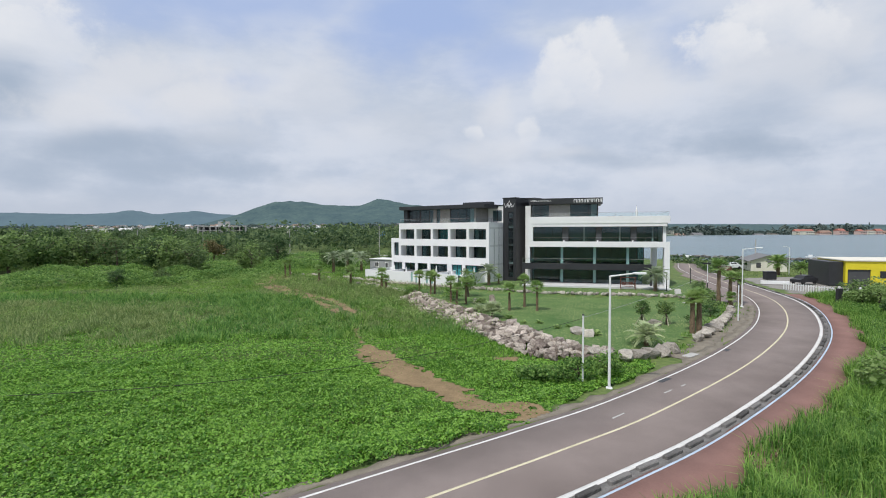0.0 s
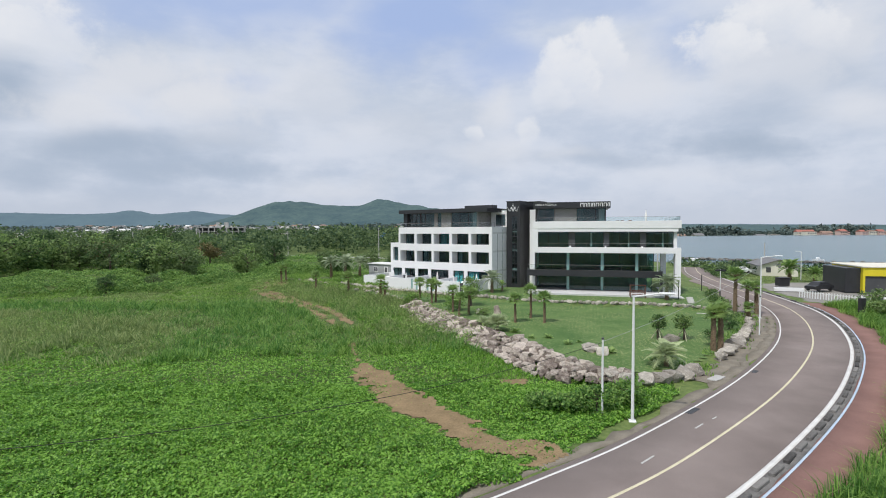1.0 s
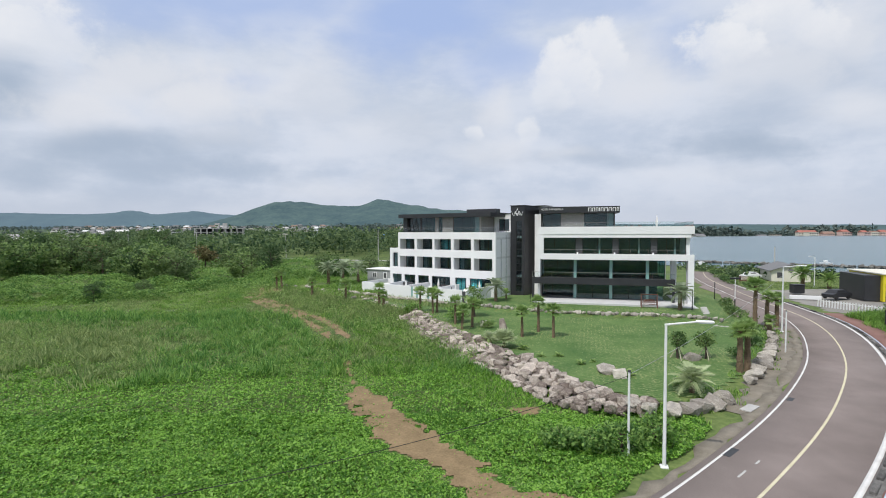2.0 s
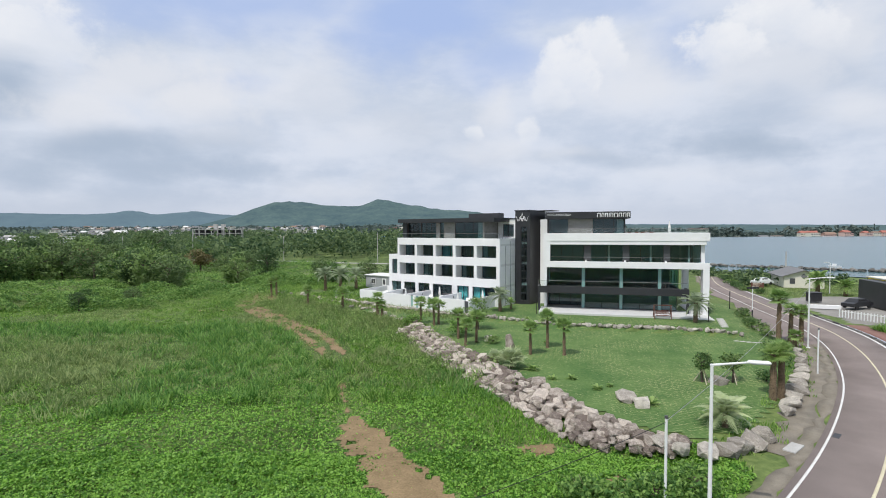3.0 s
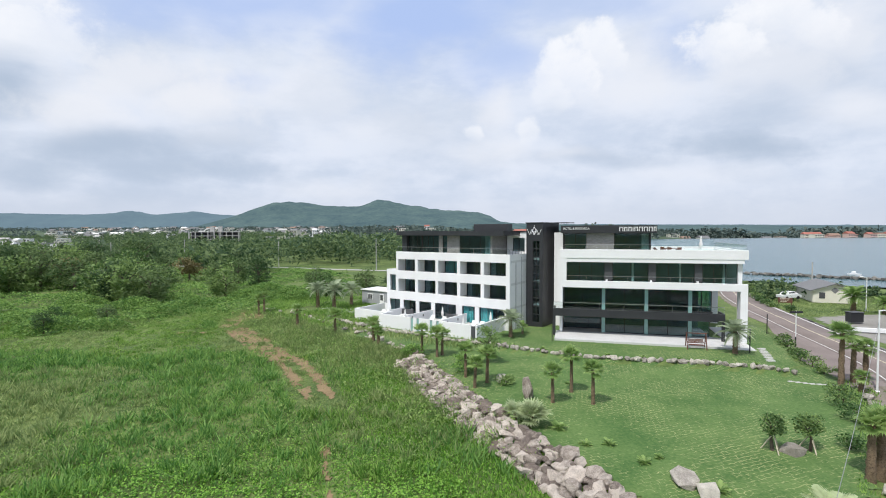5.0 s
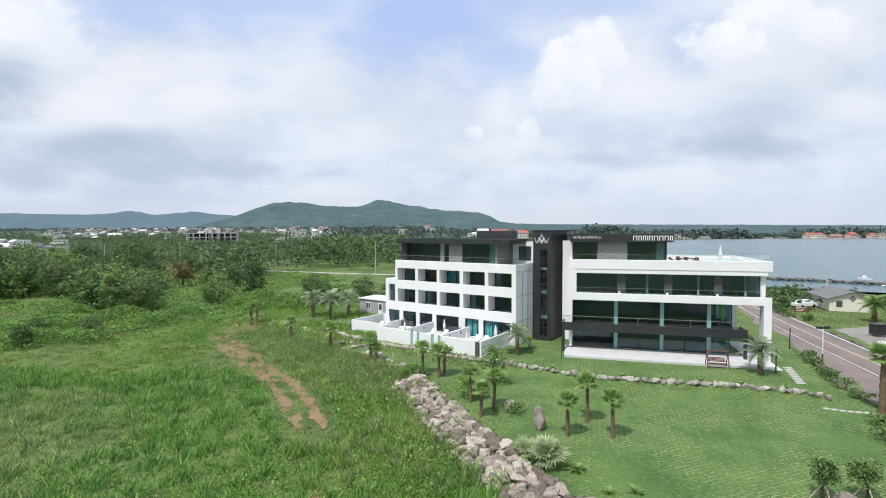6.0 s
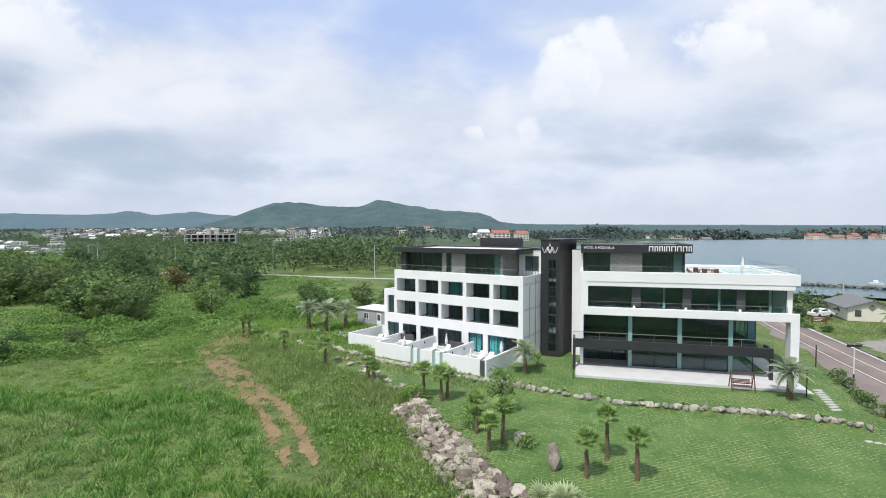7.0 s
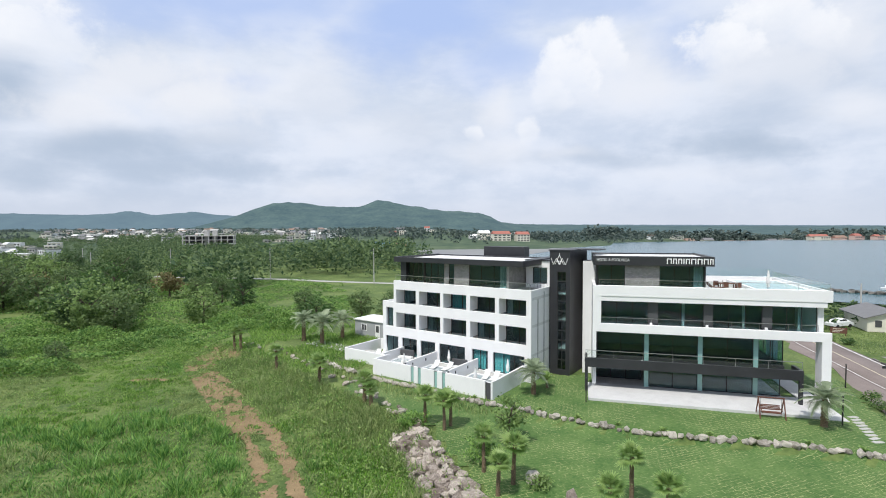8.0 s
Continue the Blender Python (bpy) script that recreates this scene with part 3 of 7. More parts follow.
bm = bmesh.new()
bm.faces.new([bm.verts.new((x, y, -1.5)) for x, y in SEA])
bmesh.ops.triangulate(bm, faces=bm.faces)
tagged(new("water", bm_mesh("water", bm, WATER)), "calm grey-blue bay water behind the hotel", "water", kind="structure")
bm = bmesh.new()
bm.faces.new([bm.verts.new((x, y, -1.42)) for x, y in [(-75, 418), (10, 335), (60, 380), (110, 470), (130, 500), (60, 475), (-60, 458)]])
tagged(new("tidal_flat", bm_mesh("tidal_flat", bm, WET_SAND)), "grey tidal flat at the head of the bay", "shore", kind="structure")


def ribbon(name, line, d0, d1, z, material, label, category, kind="structure", thick=0.03, wobble=0.0, dashes=None):
    """A strip along a line between two sideways offsets, with a little thickness."""
    n = len(line)
    w = wobble * (np.random.RandomState(len(name)).rand(n, 2) - 0.5)
    a, b = offset_line(line, d0 + w[:, 0]), offset_line(line, d1 + w[:, 1])
    za = z(a[:, 0], a[:, 1]) if callable(z) else np.full(n, z)
    zb = z(b[:, 0], b[:, 1]) if callable(z) else np.full(n, z)
    v = np.vstack([np.column_stack([a, za]), np.column_stack([b, zb]), np.column_stack([a, za - thick]), np.column_stack([b, zb - thick])])
    f = []
    for i in range(n - 1):
        if dashes and not dashes(i):
            continue
        f += [(i, n + i, n + i + 1, i + 1), (i, i + 1, 2 * n + i + 1, 2 * n + i), (n + i, 3 * n + i, 3 * n + i + 1, n + i + 1)]
    return tagged(new(name, np_mesh(name, v, f, material)), label, category, kind=kind)


ribbon("road", ROAD, -2.80, 2.98, 0.0, ASPHALT, "worn grey asphalt two-lane road curving past the hotel", "road", thick=0.12)
ribbon("road_shoulder", ROAD, -3.45, -2.77, -0.012, GRAVEL, "sandy gravel shoulder along the road", "road", thick=0.1, wobble=0.6)
near_bend = (ROAD[:, 1] > 31) & (ROAD[:, 1] < 59)
ribbon("verge_gravel", ROAD[near_bend], -4.9, -3.3, -0.025, GRAVEL, "sandy gravel verge between road and boulders", "verge", thick=0.1, wobble=0.9)
ribbon("edge_line", ROAD, -2.52, -2.40, 0.005, PAINT_WHITE, "white painted edge line of the road", "marking", thick=0.004)
ribbon("centre_line", ROAD, -0.07, 0.06, 0.005, PAINT_CREAM, "cream painted centre line of the road", "marking", thick=0.004)
ribbon("outer_line", ROAD, 2.43, 2.67, 0.005, PAINT_WHITE, "white painted line beside the kerb", "marking", thick=0.004)
n_path = int(np.argmax(ROAD[:, 1] > 70))
ribbon("kerb_strip", ROAD[:n_path + 18], 2.70, 3.21, 0.012, KERB, "worn concrete strip under the kerb blocks", "kerb", thick=0.05)
ribbon("footpath", ROAD[:n_path], 3.205, 5.45, 0.02, RED_PATH, "faded red asphalt footpath beside the road", "pavement", thick=0.14, wobble=0.15)
ribbon("path_line", ROAD[:n_path], 3.23, 3.34, 0.026, PAINT_BLUE, "pale blue line along the red footpath", "marking", thick=0.004)

# paved apron between the road and the hotel
apron = [(33.2, 58.0), (34.8, 64.5), (36.3, 69.3), (40.6, 78.2), (44.7, 86), (46.3, 96), (49.5, 100)]
bm = bmesh.new()
left = offset_line(ROAD, -2.7)
edge = [tuple(p) for p in left if 58.5 < p[1] < 101][::-1]
bm.faces.new([bm.verts.new((x, y, -0.006)) for x, y in apron + edge])
bmesh.ops.triangulate(bm, faces=bm.faces)
low = bmesh.ops.extrude_face_region(bm, geom=bm.faces[:])
bmesh.ops.translate(bm, vec=(0, 0, -0.15), verts=[e for e in low["geom"] if isinstance(e, bmesh.types.BMVert)])
tagged(new("apron", bm_mesh("apron", bm, ASPHALT)), "asphalt apron between road and hotel garden", "pavement", kind="structure")
# forecourt across the road
right = [tuple(p) for p in offset_line(ROAD, 4.4) if 68 < p[1] < 116]
court = [p for p in right if p[1] < 93] + [(66, 95), (80, 92), (92, 86), (92, 66), (55, 62)]
cx_, cy_ = np.meshgrid(np.arange(46, 94, 0.8), np.arange(60, 118, 0.8))
cv = np.stack([cx_.ravel(), cy_.ravel(), ground_z(cx_.ravel(), cy_.ravel()) + 0.02], 1)
ok = inside(cv[:, 0] + 1.6 * (fbm(cv[:, 0] / 2, cv[:, 1] / 2, 27) - 0.5), cv[:, 1], court)
cw = cx_.shape[1]
cf = [(i, i + 1, i + cw + 1, i + cw) for i in (np.arange(cx_.shape[0] - 1)[:, None] * cw + np.arange(cw - 1)[None, :]).ravel()
      if ok[i] and ok[i + 1] and ok[i + cw] and ok[i + cw + 1]]
tagged(new("forecourt", np_mesh("forecourt", cv, cf, COURT)), "grey worn forecourt across the road", "pavement", kind="structure")

# the mown lawn, a sheet just over the ground
lx, ly = np.arange(-12, 48, 0.8), np.arange(33, 82, 0.8)
LX, LY = np.meshgrid(lx, ly)
lv = np.stack([LX.ravel(), LY.ravel(), ground_z(LX.ravel(), LY.ravel()) + 0.05], 1)
ok = inside(LX.ravel(), LY.ravel(), LAWN_EDGE)
lw = len(lx)
lf = [(i, i + 1, i + lw + 1, i + lw) for i in (np.arange(len(ly) - 1)[:, None] * lw + np.arange(lw - 1)[None, :]).ravel()
      if ok[i] and ok[i + 1] and ok[i + lw] and ok[i + lw + 1]]
tagged(new("lawn", np_mesh("lawn", lv, lf, LAWN, True)), "mown green lawn in front of the hotel", "lawn", kind="structure")

# hills and far ridges
def hill(name, profile, distance, deep, material, label, seed):
    """Land whose skyline runs through (azimuth tangent, height) pairs, at a distance, sloping down to both sides."""
    az = np.linspace(profile[0][0], profile[-1][0], 260)
    top = np.interp(az, [p[0] for p in profile], [p[1] for p in profile])
    rows = np.linspace(-1, 1, 26)
    v = []
    for r in rows:
        y = distance + r * deep
        x = az * (distance + 0.25 * r * deep)
        s = np.cos(r * math.pi / 2) ** 1.3
        bumps = 0.80 + 0.4 * fbm(x / 160 + 7, np.full_like(x, y / 160) + seed, seed, 5)
        tree = 7.0 * (fbm(x / 14, np.full_like(x, y / 14), seed + 4, 2) - 0.4)
        v.append(np.stack([x, np.full_like(x, y), -8 + (top * (bumps if abs(r) > 0.05 else 1.0) + tree) * s], 1))
    v = np.vstack(v)
    n, m = len(az), len(rows)
    i = (np.arange(m - 1)[:, None] * n + np.arange(n - 1)[None, :]).ravel()
    f = np.stack([i, i + 1, i + n + 1, i + n], 1)
    return tagged(new(name, np_mesh(name, v, f, material, True)), label, "hill", kind="structure")


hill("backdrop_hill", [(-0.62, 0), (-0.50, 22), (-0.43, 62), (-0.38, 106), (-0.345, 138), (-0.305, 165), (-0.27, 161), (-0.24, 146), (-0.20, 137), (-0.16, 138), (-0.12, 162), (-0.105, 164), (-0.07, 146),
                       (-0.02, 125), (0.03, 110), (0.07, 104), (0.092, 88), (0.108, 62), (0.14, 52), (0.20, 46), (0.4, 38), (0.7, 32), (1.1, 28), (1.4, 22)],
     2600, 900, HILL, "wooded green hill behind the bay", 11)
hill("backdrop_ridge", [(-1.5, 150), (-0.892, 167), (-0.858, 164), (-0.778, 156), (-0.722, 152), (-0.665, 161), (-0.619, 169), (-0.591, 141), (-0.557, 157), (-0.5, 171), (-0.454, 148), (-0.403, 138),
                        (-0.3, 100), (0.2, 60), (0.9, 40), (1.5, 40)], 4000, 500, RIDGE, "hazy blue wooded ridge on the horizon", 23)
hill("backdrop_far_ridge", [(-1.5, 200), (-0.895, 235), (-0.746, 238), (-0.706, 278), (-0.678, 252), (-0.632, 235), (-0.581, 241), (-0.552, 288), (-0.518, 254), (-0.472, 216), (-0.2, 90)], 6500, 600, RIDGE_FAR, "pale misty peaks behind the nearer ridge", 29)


# ---- the hotel ----
HO = Vector((10.0, 78.0, 0.0))
hotel = thing("hotel", (HO.x, HO.y, 0), "white and charcoal four-storey hotel with balconies and a rooftop pool", "hotel")
FL = pose(7.38 - HO.x, 79.02 - HO.y, 0, 0, 0, -35.1)        # room wing: x along its front, y into it
FR = pose(13.31 - HO.x, 77.33 - HO.y, 0, 0, 0, -15.45)      # restaurant wing


def window(parent, F, x0, x1, y, z0, z1, lights=2, rail=False, pane=GLASS, frame_mat=DARK_ALU, curtain=0.0, thick=0.06, cloth=CURTAIN, near_left=False):
    """A framed window across x0..x1 with its panes, an optional balcony rail and a drawn curtain."""
    xs = np.linspace(x0, x1, lights + 1)
    cuts = [x0, x0 + thick] + [v for x in xs[1:-1] for v in (x - thick / 2, x + thick / 2)] + [x1 - thick, x1]
    rows = [z0, z0 + thick, z1 - thick, z1]
    fr = bmesh.new()
    grid = [[fr.verts.new(F @ Vector((cx, y, rz))) for cx in cuts] for rz in rows]
    for r in range(3):
        for c in range(len(cuts) - 1):
            if r != 1 or c % 2 == 0:
                fr.faces.new((grid[r][c], grid[r][c + 1], grid[r + 1][c + 1], grid[r + 1][c]))
    bmesh.ops.delete(fr, geom=[v for v in fr.verts if not v.link_faces], context="VERTS")
    back_faces = bmesh.ops.extrude_face_region(fr, geom=fr.faces[:])
    bmesh.ops.translate(fr, vec=F.to_3x3() @ Vector((0, 0.09, 0)), verts=[e for e in back_faces["geom"] if isinstance(e, bmesh.types.BMVert)])
    w = part("window", fr, frame_mat, parent)
    for a, b in zip(xs[:-1], xs[1:]):
        p = part("pane", boxes((a + thick / 2, b - thick / 2, y + 0.03, y + 0.045, z0 + thick, z1 - thick), F=F), pane, w)
        p.visible_shadow = False
    if curtain:
        bmc = bmesh.new()
        n = 9
        cx0 = x1 - curtain * (x1 - x0) - 0.1
        cx1 = x1 - 0.1
        if near_left:
            cx0, cx1 = x0 + 0.08, x0 + curtain * (x1 - x0)
        for i in range(n):
            a = cx0 + (cx1 - cx0) * i / n
            box(bmc, a, a + (cx1 - cx0) / n * 0.9, y + 0.25 + 0.05 * (i % 2), y + 0.28 + 0.05 * (i % 2), z0 + 0.05, z1 - 0.05, F)
        part("curtain", bmc, cloth, w, "drawn curtain")
    if rail:
        r = bmesh.new()
        for z in (z0 + 0.42, z0 + 0.80):
            box(r, x0, x1, y - 0.62, y - 0.58, z, z + 0.04, F)
        for x in np.linspace(x0, x1 - 0.04, 5):
            box(r, x, x + 0.03, y - 0.615, y - 0.585, z0, z0 + 0.80, F)
        part("balcony_rail", r, ALU, w)
    return w


# room wing: white front grid with deep loggias
BAYS = [(-18.45, -15.30), (-14.80, -11.65), (-11.20, -8.02), (-7.50, -4.30), (-3.80, -0.57)]
PIERS = [(-18.85, -18.45), (-15.30, -14.80), (-11.65, -11.20), (-8.02, -7.50), (-4.30, -3.80), (-0.57, 0.0)]
REC = 1.65
for z0, z1, x0 in ((9.2, 10.3, -18.85), (6.3, 7.5, -18.85), (3.22, 4.45, -20.7)):
    part("band", boxes((x0, 0, 0, 0.3, z0, z1), F=FL, bevel=0.015), WHITE, hotel)
for z0, z1 in ((4.45, 6.3), (7.5, 9.2)):
    for a, b in PIERS:
        part("pier", boxes((a, b, 0, REC, z0, z1), F=FL), WHITE, hotel)
GF = [(-20.15, -18.15), (-17.50, -15.20), (-14.60, -12.40), (-11.80, -8.20), (-7.25, -5.20), (-4.55, -0.75)]
gaps = [(-20.7, -20.15)] + [(a[1], b[0]) for a, b in zip(GF[:-1], GF[1:])] + [(-0.75, 0.0)]
for a, b in gaps:
    part("pier", boxes((a, b, 0, 0.3, 0.6, 3.22), F=FL), WHITE, hotel)
part("plinth", boxes((-20.7, 0.0, 0.0, 0.35, 0.2, 0.98), F=FL), WHITE, hotel)
for x0, x1 in GF:
    window(hotel, FL, x0, x1, 0.16, 0.98, 3.22, 3 if x1 - x0 > 3 else 2, curtain=0.78 if -8 < x0 < -5 else 0.5 if x0 > -5 else 0.0, cloth=TEAL, near_left=True)
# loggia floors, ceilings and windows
part("floor_slab", boxes((-18.85, 0, 0.3, 14, 9.2, 9.5), F=FL), WHITE_SHADED, hotel)
part("floor_slab", boxes((-18.85, 0, 0.3, 14, 6.3, 6.6), F=FL), WHITE_SHADED, hotel)
part("floor_slab", boxes((-20.7, 0, 0.3, 14, 3.22, 3.5), F=FL), WHITE_SHADED, hotel)
for k, (z0, z1) in enumerate(((4.2, 6.3), (7.25, 9.2))):
    for i, (a, b) in enumerate(BAYS):
        window(hotel, FL, a, b, REC, z0 - (0.6 if k == 0 else 0.62), z1, 2, True, curtain=0.62 if (i, k) == (2, 1) else 0.22 if (i + k) % 2 else 0.0, cloth=TEAL if (i, k) == (2, 1) else CURTAIN, near_left=True)
# lower end bay of the room wing
part("end_bay", boxes((-20.7, -18.86, 0, 0.3, 6.85, 7.62), (-20.7, -20.1, 0, 0.3, 4.45, 6.85), (-18.95, -18.86, 0, 0.3, 4.45, 6.85), F=FL), WHITE, hotel)
part("end_bay_roof", boxes((-20.65, -18.86, 0.3, 13, 7.2, 7.4), F=FL), ROOFTOP, hotel)
window(hotel, FL, -20.1, -18.95, 0.4, 4.45, 6.85, 1)
# outer walls of the room wing
part("side_wall", boxes((-0.3, -0.004, 0.304, 14, 0.2, 10.26), F=FL), WHITE, hotel)
part("side_wall", boxes((-18.85, -18.6, 0.3, 14, 7.4, 10.26), (-20.7, -20.45, 0.3, 13, 0.2, 7.6), F=FL), WHITE, hotel)
part("rear_wall", boxes((-20.7, 0, 13.7, 14, 0.2, 10.26), F=FL), WHITE, hotel)
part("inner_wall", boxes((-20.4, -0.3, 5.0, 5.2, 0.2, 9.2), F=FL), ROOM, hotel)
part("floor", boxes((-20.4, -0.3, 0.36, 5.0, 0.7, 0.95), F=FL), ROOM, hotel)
part("roof", boxes((-18.6, -0.3, 0.3, 13.7, 9.7, 10.0), F=FL), CONCRETE, hotel)
part("downpipe", rod(bmesh.new(), FL @ Vector((0.06, 1.6, 0.6)), FL @ Vector((0.06, 1.6, 9.2)), 0.05), ALU, hotel)
part("downpipe", rod(bmesh.new(), FL @ Vector((0.06, 3.2, 0.6)), FL @ Vector((0.06, 3.2, 9.9)), 0.04), ALU, hotel)

# top storey of the room wing
part("penthouse_wall", boxes((-18.4, -17.55, 0.9, 1.2, 10.0, 12.7), (-15.0, -14.85, 1.2, 1.5, 10.0, 12.7), (-18.4, -3.2, 8.7, 9.0, 10.0, 12.7), (-18.4, -18.1, 1.2, 8.7, 10.0, 12.7), F=FL), CHARCOAL, hotel)
for r in ((-11.9, -11.25, 1.2, 1.5, 10.0, 12.7), (-10.45, -8.4, 1.2, 1.5, 10.0, 12.7), (-3.5, -3.2, 1.2, 8.7, 10.0, 12.7)):
    part("stone_panel", boxes(r, F=FL), CLADDING, hotel, "grey stone-clad panel")
for a, b in ((-17.55, -15.0), (-14.85, -11.9), (-11.25, -10.45), (-8.4, -3.5)):
    window(hotel, FL, a, b, 1.3, 10.0, 12.7, 1 if b - a < 1 else 3, curtain=0.18 if a == -8.4 else 0.0)
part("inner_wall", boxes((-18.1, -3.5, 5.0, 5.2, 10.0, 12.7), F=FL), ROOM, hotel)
roof = part("roof_slab", boxes((-18.95, -1.05, 0.25, 10.0, 12.68, 13.04), (-18.95, -1.05, 0.25, 0.55, 13.04, 13.3), (-18.95, -1.05, 9.7, 10.0, 13.04, 13.22), (-18.95, -18.65, 0.55, 9.7, 13.04, 13.3), (-1.35, -1.05, 0.55, 9.7, 13.04, 13.3), F=FL), CHARCOAL, hotel, "charcoal roof slab with deep fascia")
part("roof_sheet", boxes((-18.63, -1.37, 0.57, 9.68, 13.045, 13.07), F=FL), ROOFTOP, roof, "pale roof sheet")
part("balustrade_glass", boxes((-18.6, -0.2, 0.14, 0.16, 10.3, 10.98), F=FL), CLEAR, hotel).visible_shadow = False
rl = boxes((-18.6, -0.2, 0.12, 0.18, 10.98, 11.02), F=FL)
for x in np.linspace(-18.6, -0.25, 8):
    box(rl, x, x + 0.02, 0.13, 0.17, 10.3, 10.98, FL)
part("balustrade_rail", rl, ALU, hotel)
rl = boxes((-0.2, -0.14, 0.2, 4.6, 10.9, 10.94), F=FL)
for y in np.linspace(0.2, 4.5, 6):
    box(rl, -0.19, -0.15, y, y + 0.04, 10.26, 10.9, FL)
part("balustrade_rail", rl, ALU, hotel)
part("stair_block", boxes((-3.0, -2.15, 5.0, 5.25, 10.0, 13.1), (-0.35, 0.05, 5.0, 5.25, 10.0, 13.1), (-2.15, -0.35, 5.0, 5.25, 12.35, 13.1), (-2.15, -0.35, 5.0, 5.25, 10.0, 10.5),
                          (-3.0, -2.75, 5.25, 12, 10.0, 13.1), (-3.0, 0.05, 11.75, 12, 10.0, 13.1), (-2.75, 0.05, 5.25, 11.75, 12.9, 13.1), F=FL), WHITE, hotel)
window(hotel, FL, -2.15, -0.35, 5.1, 10.5, 12.35, 2)
part("roof_edge", boxes((-3.1, 0.1, 4.9, 12.1, 13.1, 13.22), F=FL), CHARCOAL, hotel)
part("plant_room", boxes((-12.7, -6.6, 12.0, 13.6, 10.0, 14.35), F=FL, bevel=0.02), CHARCOAL, hotel, "charcoal rooftop plant room")

# charcoal stair tower with a strip of glass
tower = part("stair_tower", boxes((0.05, 0.95, 4.7, 4.95, 0.2, 14.3), (1.95, 2.4, 4.7, 4.95, 0.2, 14.3), (0.95, 1.95, 4.7, 4.95, 12.0, 14.3), (0.95, 1.95, 4.7, 4.95, 0.2, 1.1),
                                  (2.15, 2.4, 4.95, 10.0, 0.2, 14.3), (0.05, 2.4, 10.0, 10.2, 0.2, 14.3), (0.05, 2.15, 4.95, 10.0, 14.0, 14.25), (0.05, 0.3, 4.95, 10.0, 0.2, 14.0), F=FL), CHARCOAL, hotel, "charcoal panelled stair tower")
for z in np.arange(1.1, 11.9, 1.09):
    window(hotel, FL, 0.95, 1.95, 4.8, z, z + 1.09, 2)
for z in (3.3, 6.4, 9.4, 12.2):
    part("landing", boxes((0.3, 2.15, 5.2, 9.9, z, z + 0.2), F=FL), CONCRETE, tower)
part("roof_cap", boxes((-0.05, 2.5, 4.6, 10.3, 14.3, 14.42), (2.5, 4.6, 7.4, 10.3, 14.3, 14.42), F=FL), CHARCOAL, tower)
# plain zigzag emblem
bm = bmesh.new()
for zig in ([(0.22, 13.50), (0.52, 12.78), (0.86, 13.48), (1.14, 12.78), (1.50, 13.50)], [(0.90, 13.50), (1.26, 12.78), (1.54, 13.48), (1.88, 12.78), (2.18, 13.50)],
            [(0.72, 12.82), (1.20, 13.84), (1.68, 12.82)], [(0.92, 13.16), (1.48, 13.16)]):
    for (a, za), (b, zb) in zip(zig[:-1], zig[1:]):
        rod(bm, FL @ Vector((a, 4.66, za)), FL @ Vector((b, 4.66, zb)), 0.032, sides=6)
rod(bm, FL @ Vector((1.20, 4.66, 13.90)), FL @ Vector((1.20, 4.66, 14.02)), 0.045, sides=6)
part("emblem", bm, LETTER, tower, "white zigzag emblem")
part("link_wall", boxes((-0.95, 0.4, 5.6, 9.5, 0.2, 13.05), F=FR), WHITE, hotel, "white wall linking tower and wing")

# restaurant wing: a white frame on three sides
part("parapet", boxes((0, 20.6, 0, 0.35, 9.98, 11.05), F=FR, bevel=0.015), WHITE, hotel)
part("band", boxes((0.8, 20.2, 0.07, 0.35, 9.5, 9.98), F=FR), WHITE, hotel)
part("pier", boxes((0, 0.8, 0, 0.35, 7.22, 9.98), F=FR), WHITE, hotel)
part("band", boxes((0, 20.6, 0, 0.35, 6.38, 7.22), F=FR, bevel=0.015), WHITE, hotel)
part("pier", boxes((0, 0.35, 0, 0.35, 1.1, 6.38), F=FR), WHITE, hotel)
part("column", boxes((19.85, 20.6, 0.0, 1.3, 0.2, 6.38), F=FR, bevel=0.015), WHITE, hotel, "tall white corner column")
part("pier", boxes((19.7, 20.15, 0.6, 1.2, 6.7, 9.5), F=FR), WHITE, hotel)
part("side_wall", boxes((0, 0.3, 0.35, 14, 0.2, 11.0), F=FR), WHITE, hotel)
part("rear_wall", boxes((0.3, 20.6, 13.7, 14, 6.38, 11.0), (0.3, 17.2, 13.7, 14, 0.2, 6.38), F=FR), WHITE, hotel)
part("side_wall", boxes((20.3, 20.6, 0.35, 13.7, 9.98, 11.0), (19.85, 20.15, 1.2, 13.7, 6.7, 9.5), F=FR), WHITE, hotel)
part("floor_slab", boxes((0.3, 20.58, 0.35, 13.7, 6.40, 6.7), F=FR), WHITE_SHADED, hotel)
part("roof", boxes((0.3, 20.3, 0.35, 13.7, 9.5, 10.3), F=FR), CONCRETE, hotel, "pale concrete roof terrace")
part("column", boxes((19.85, 20.6, 12.4, 13.7, 0.2, 6.38), F=FR), WHITE, hotel)
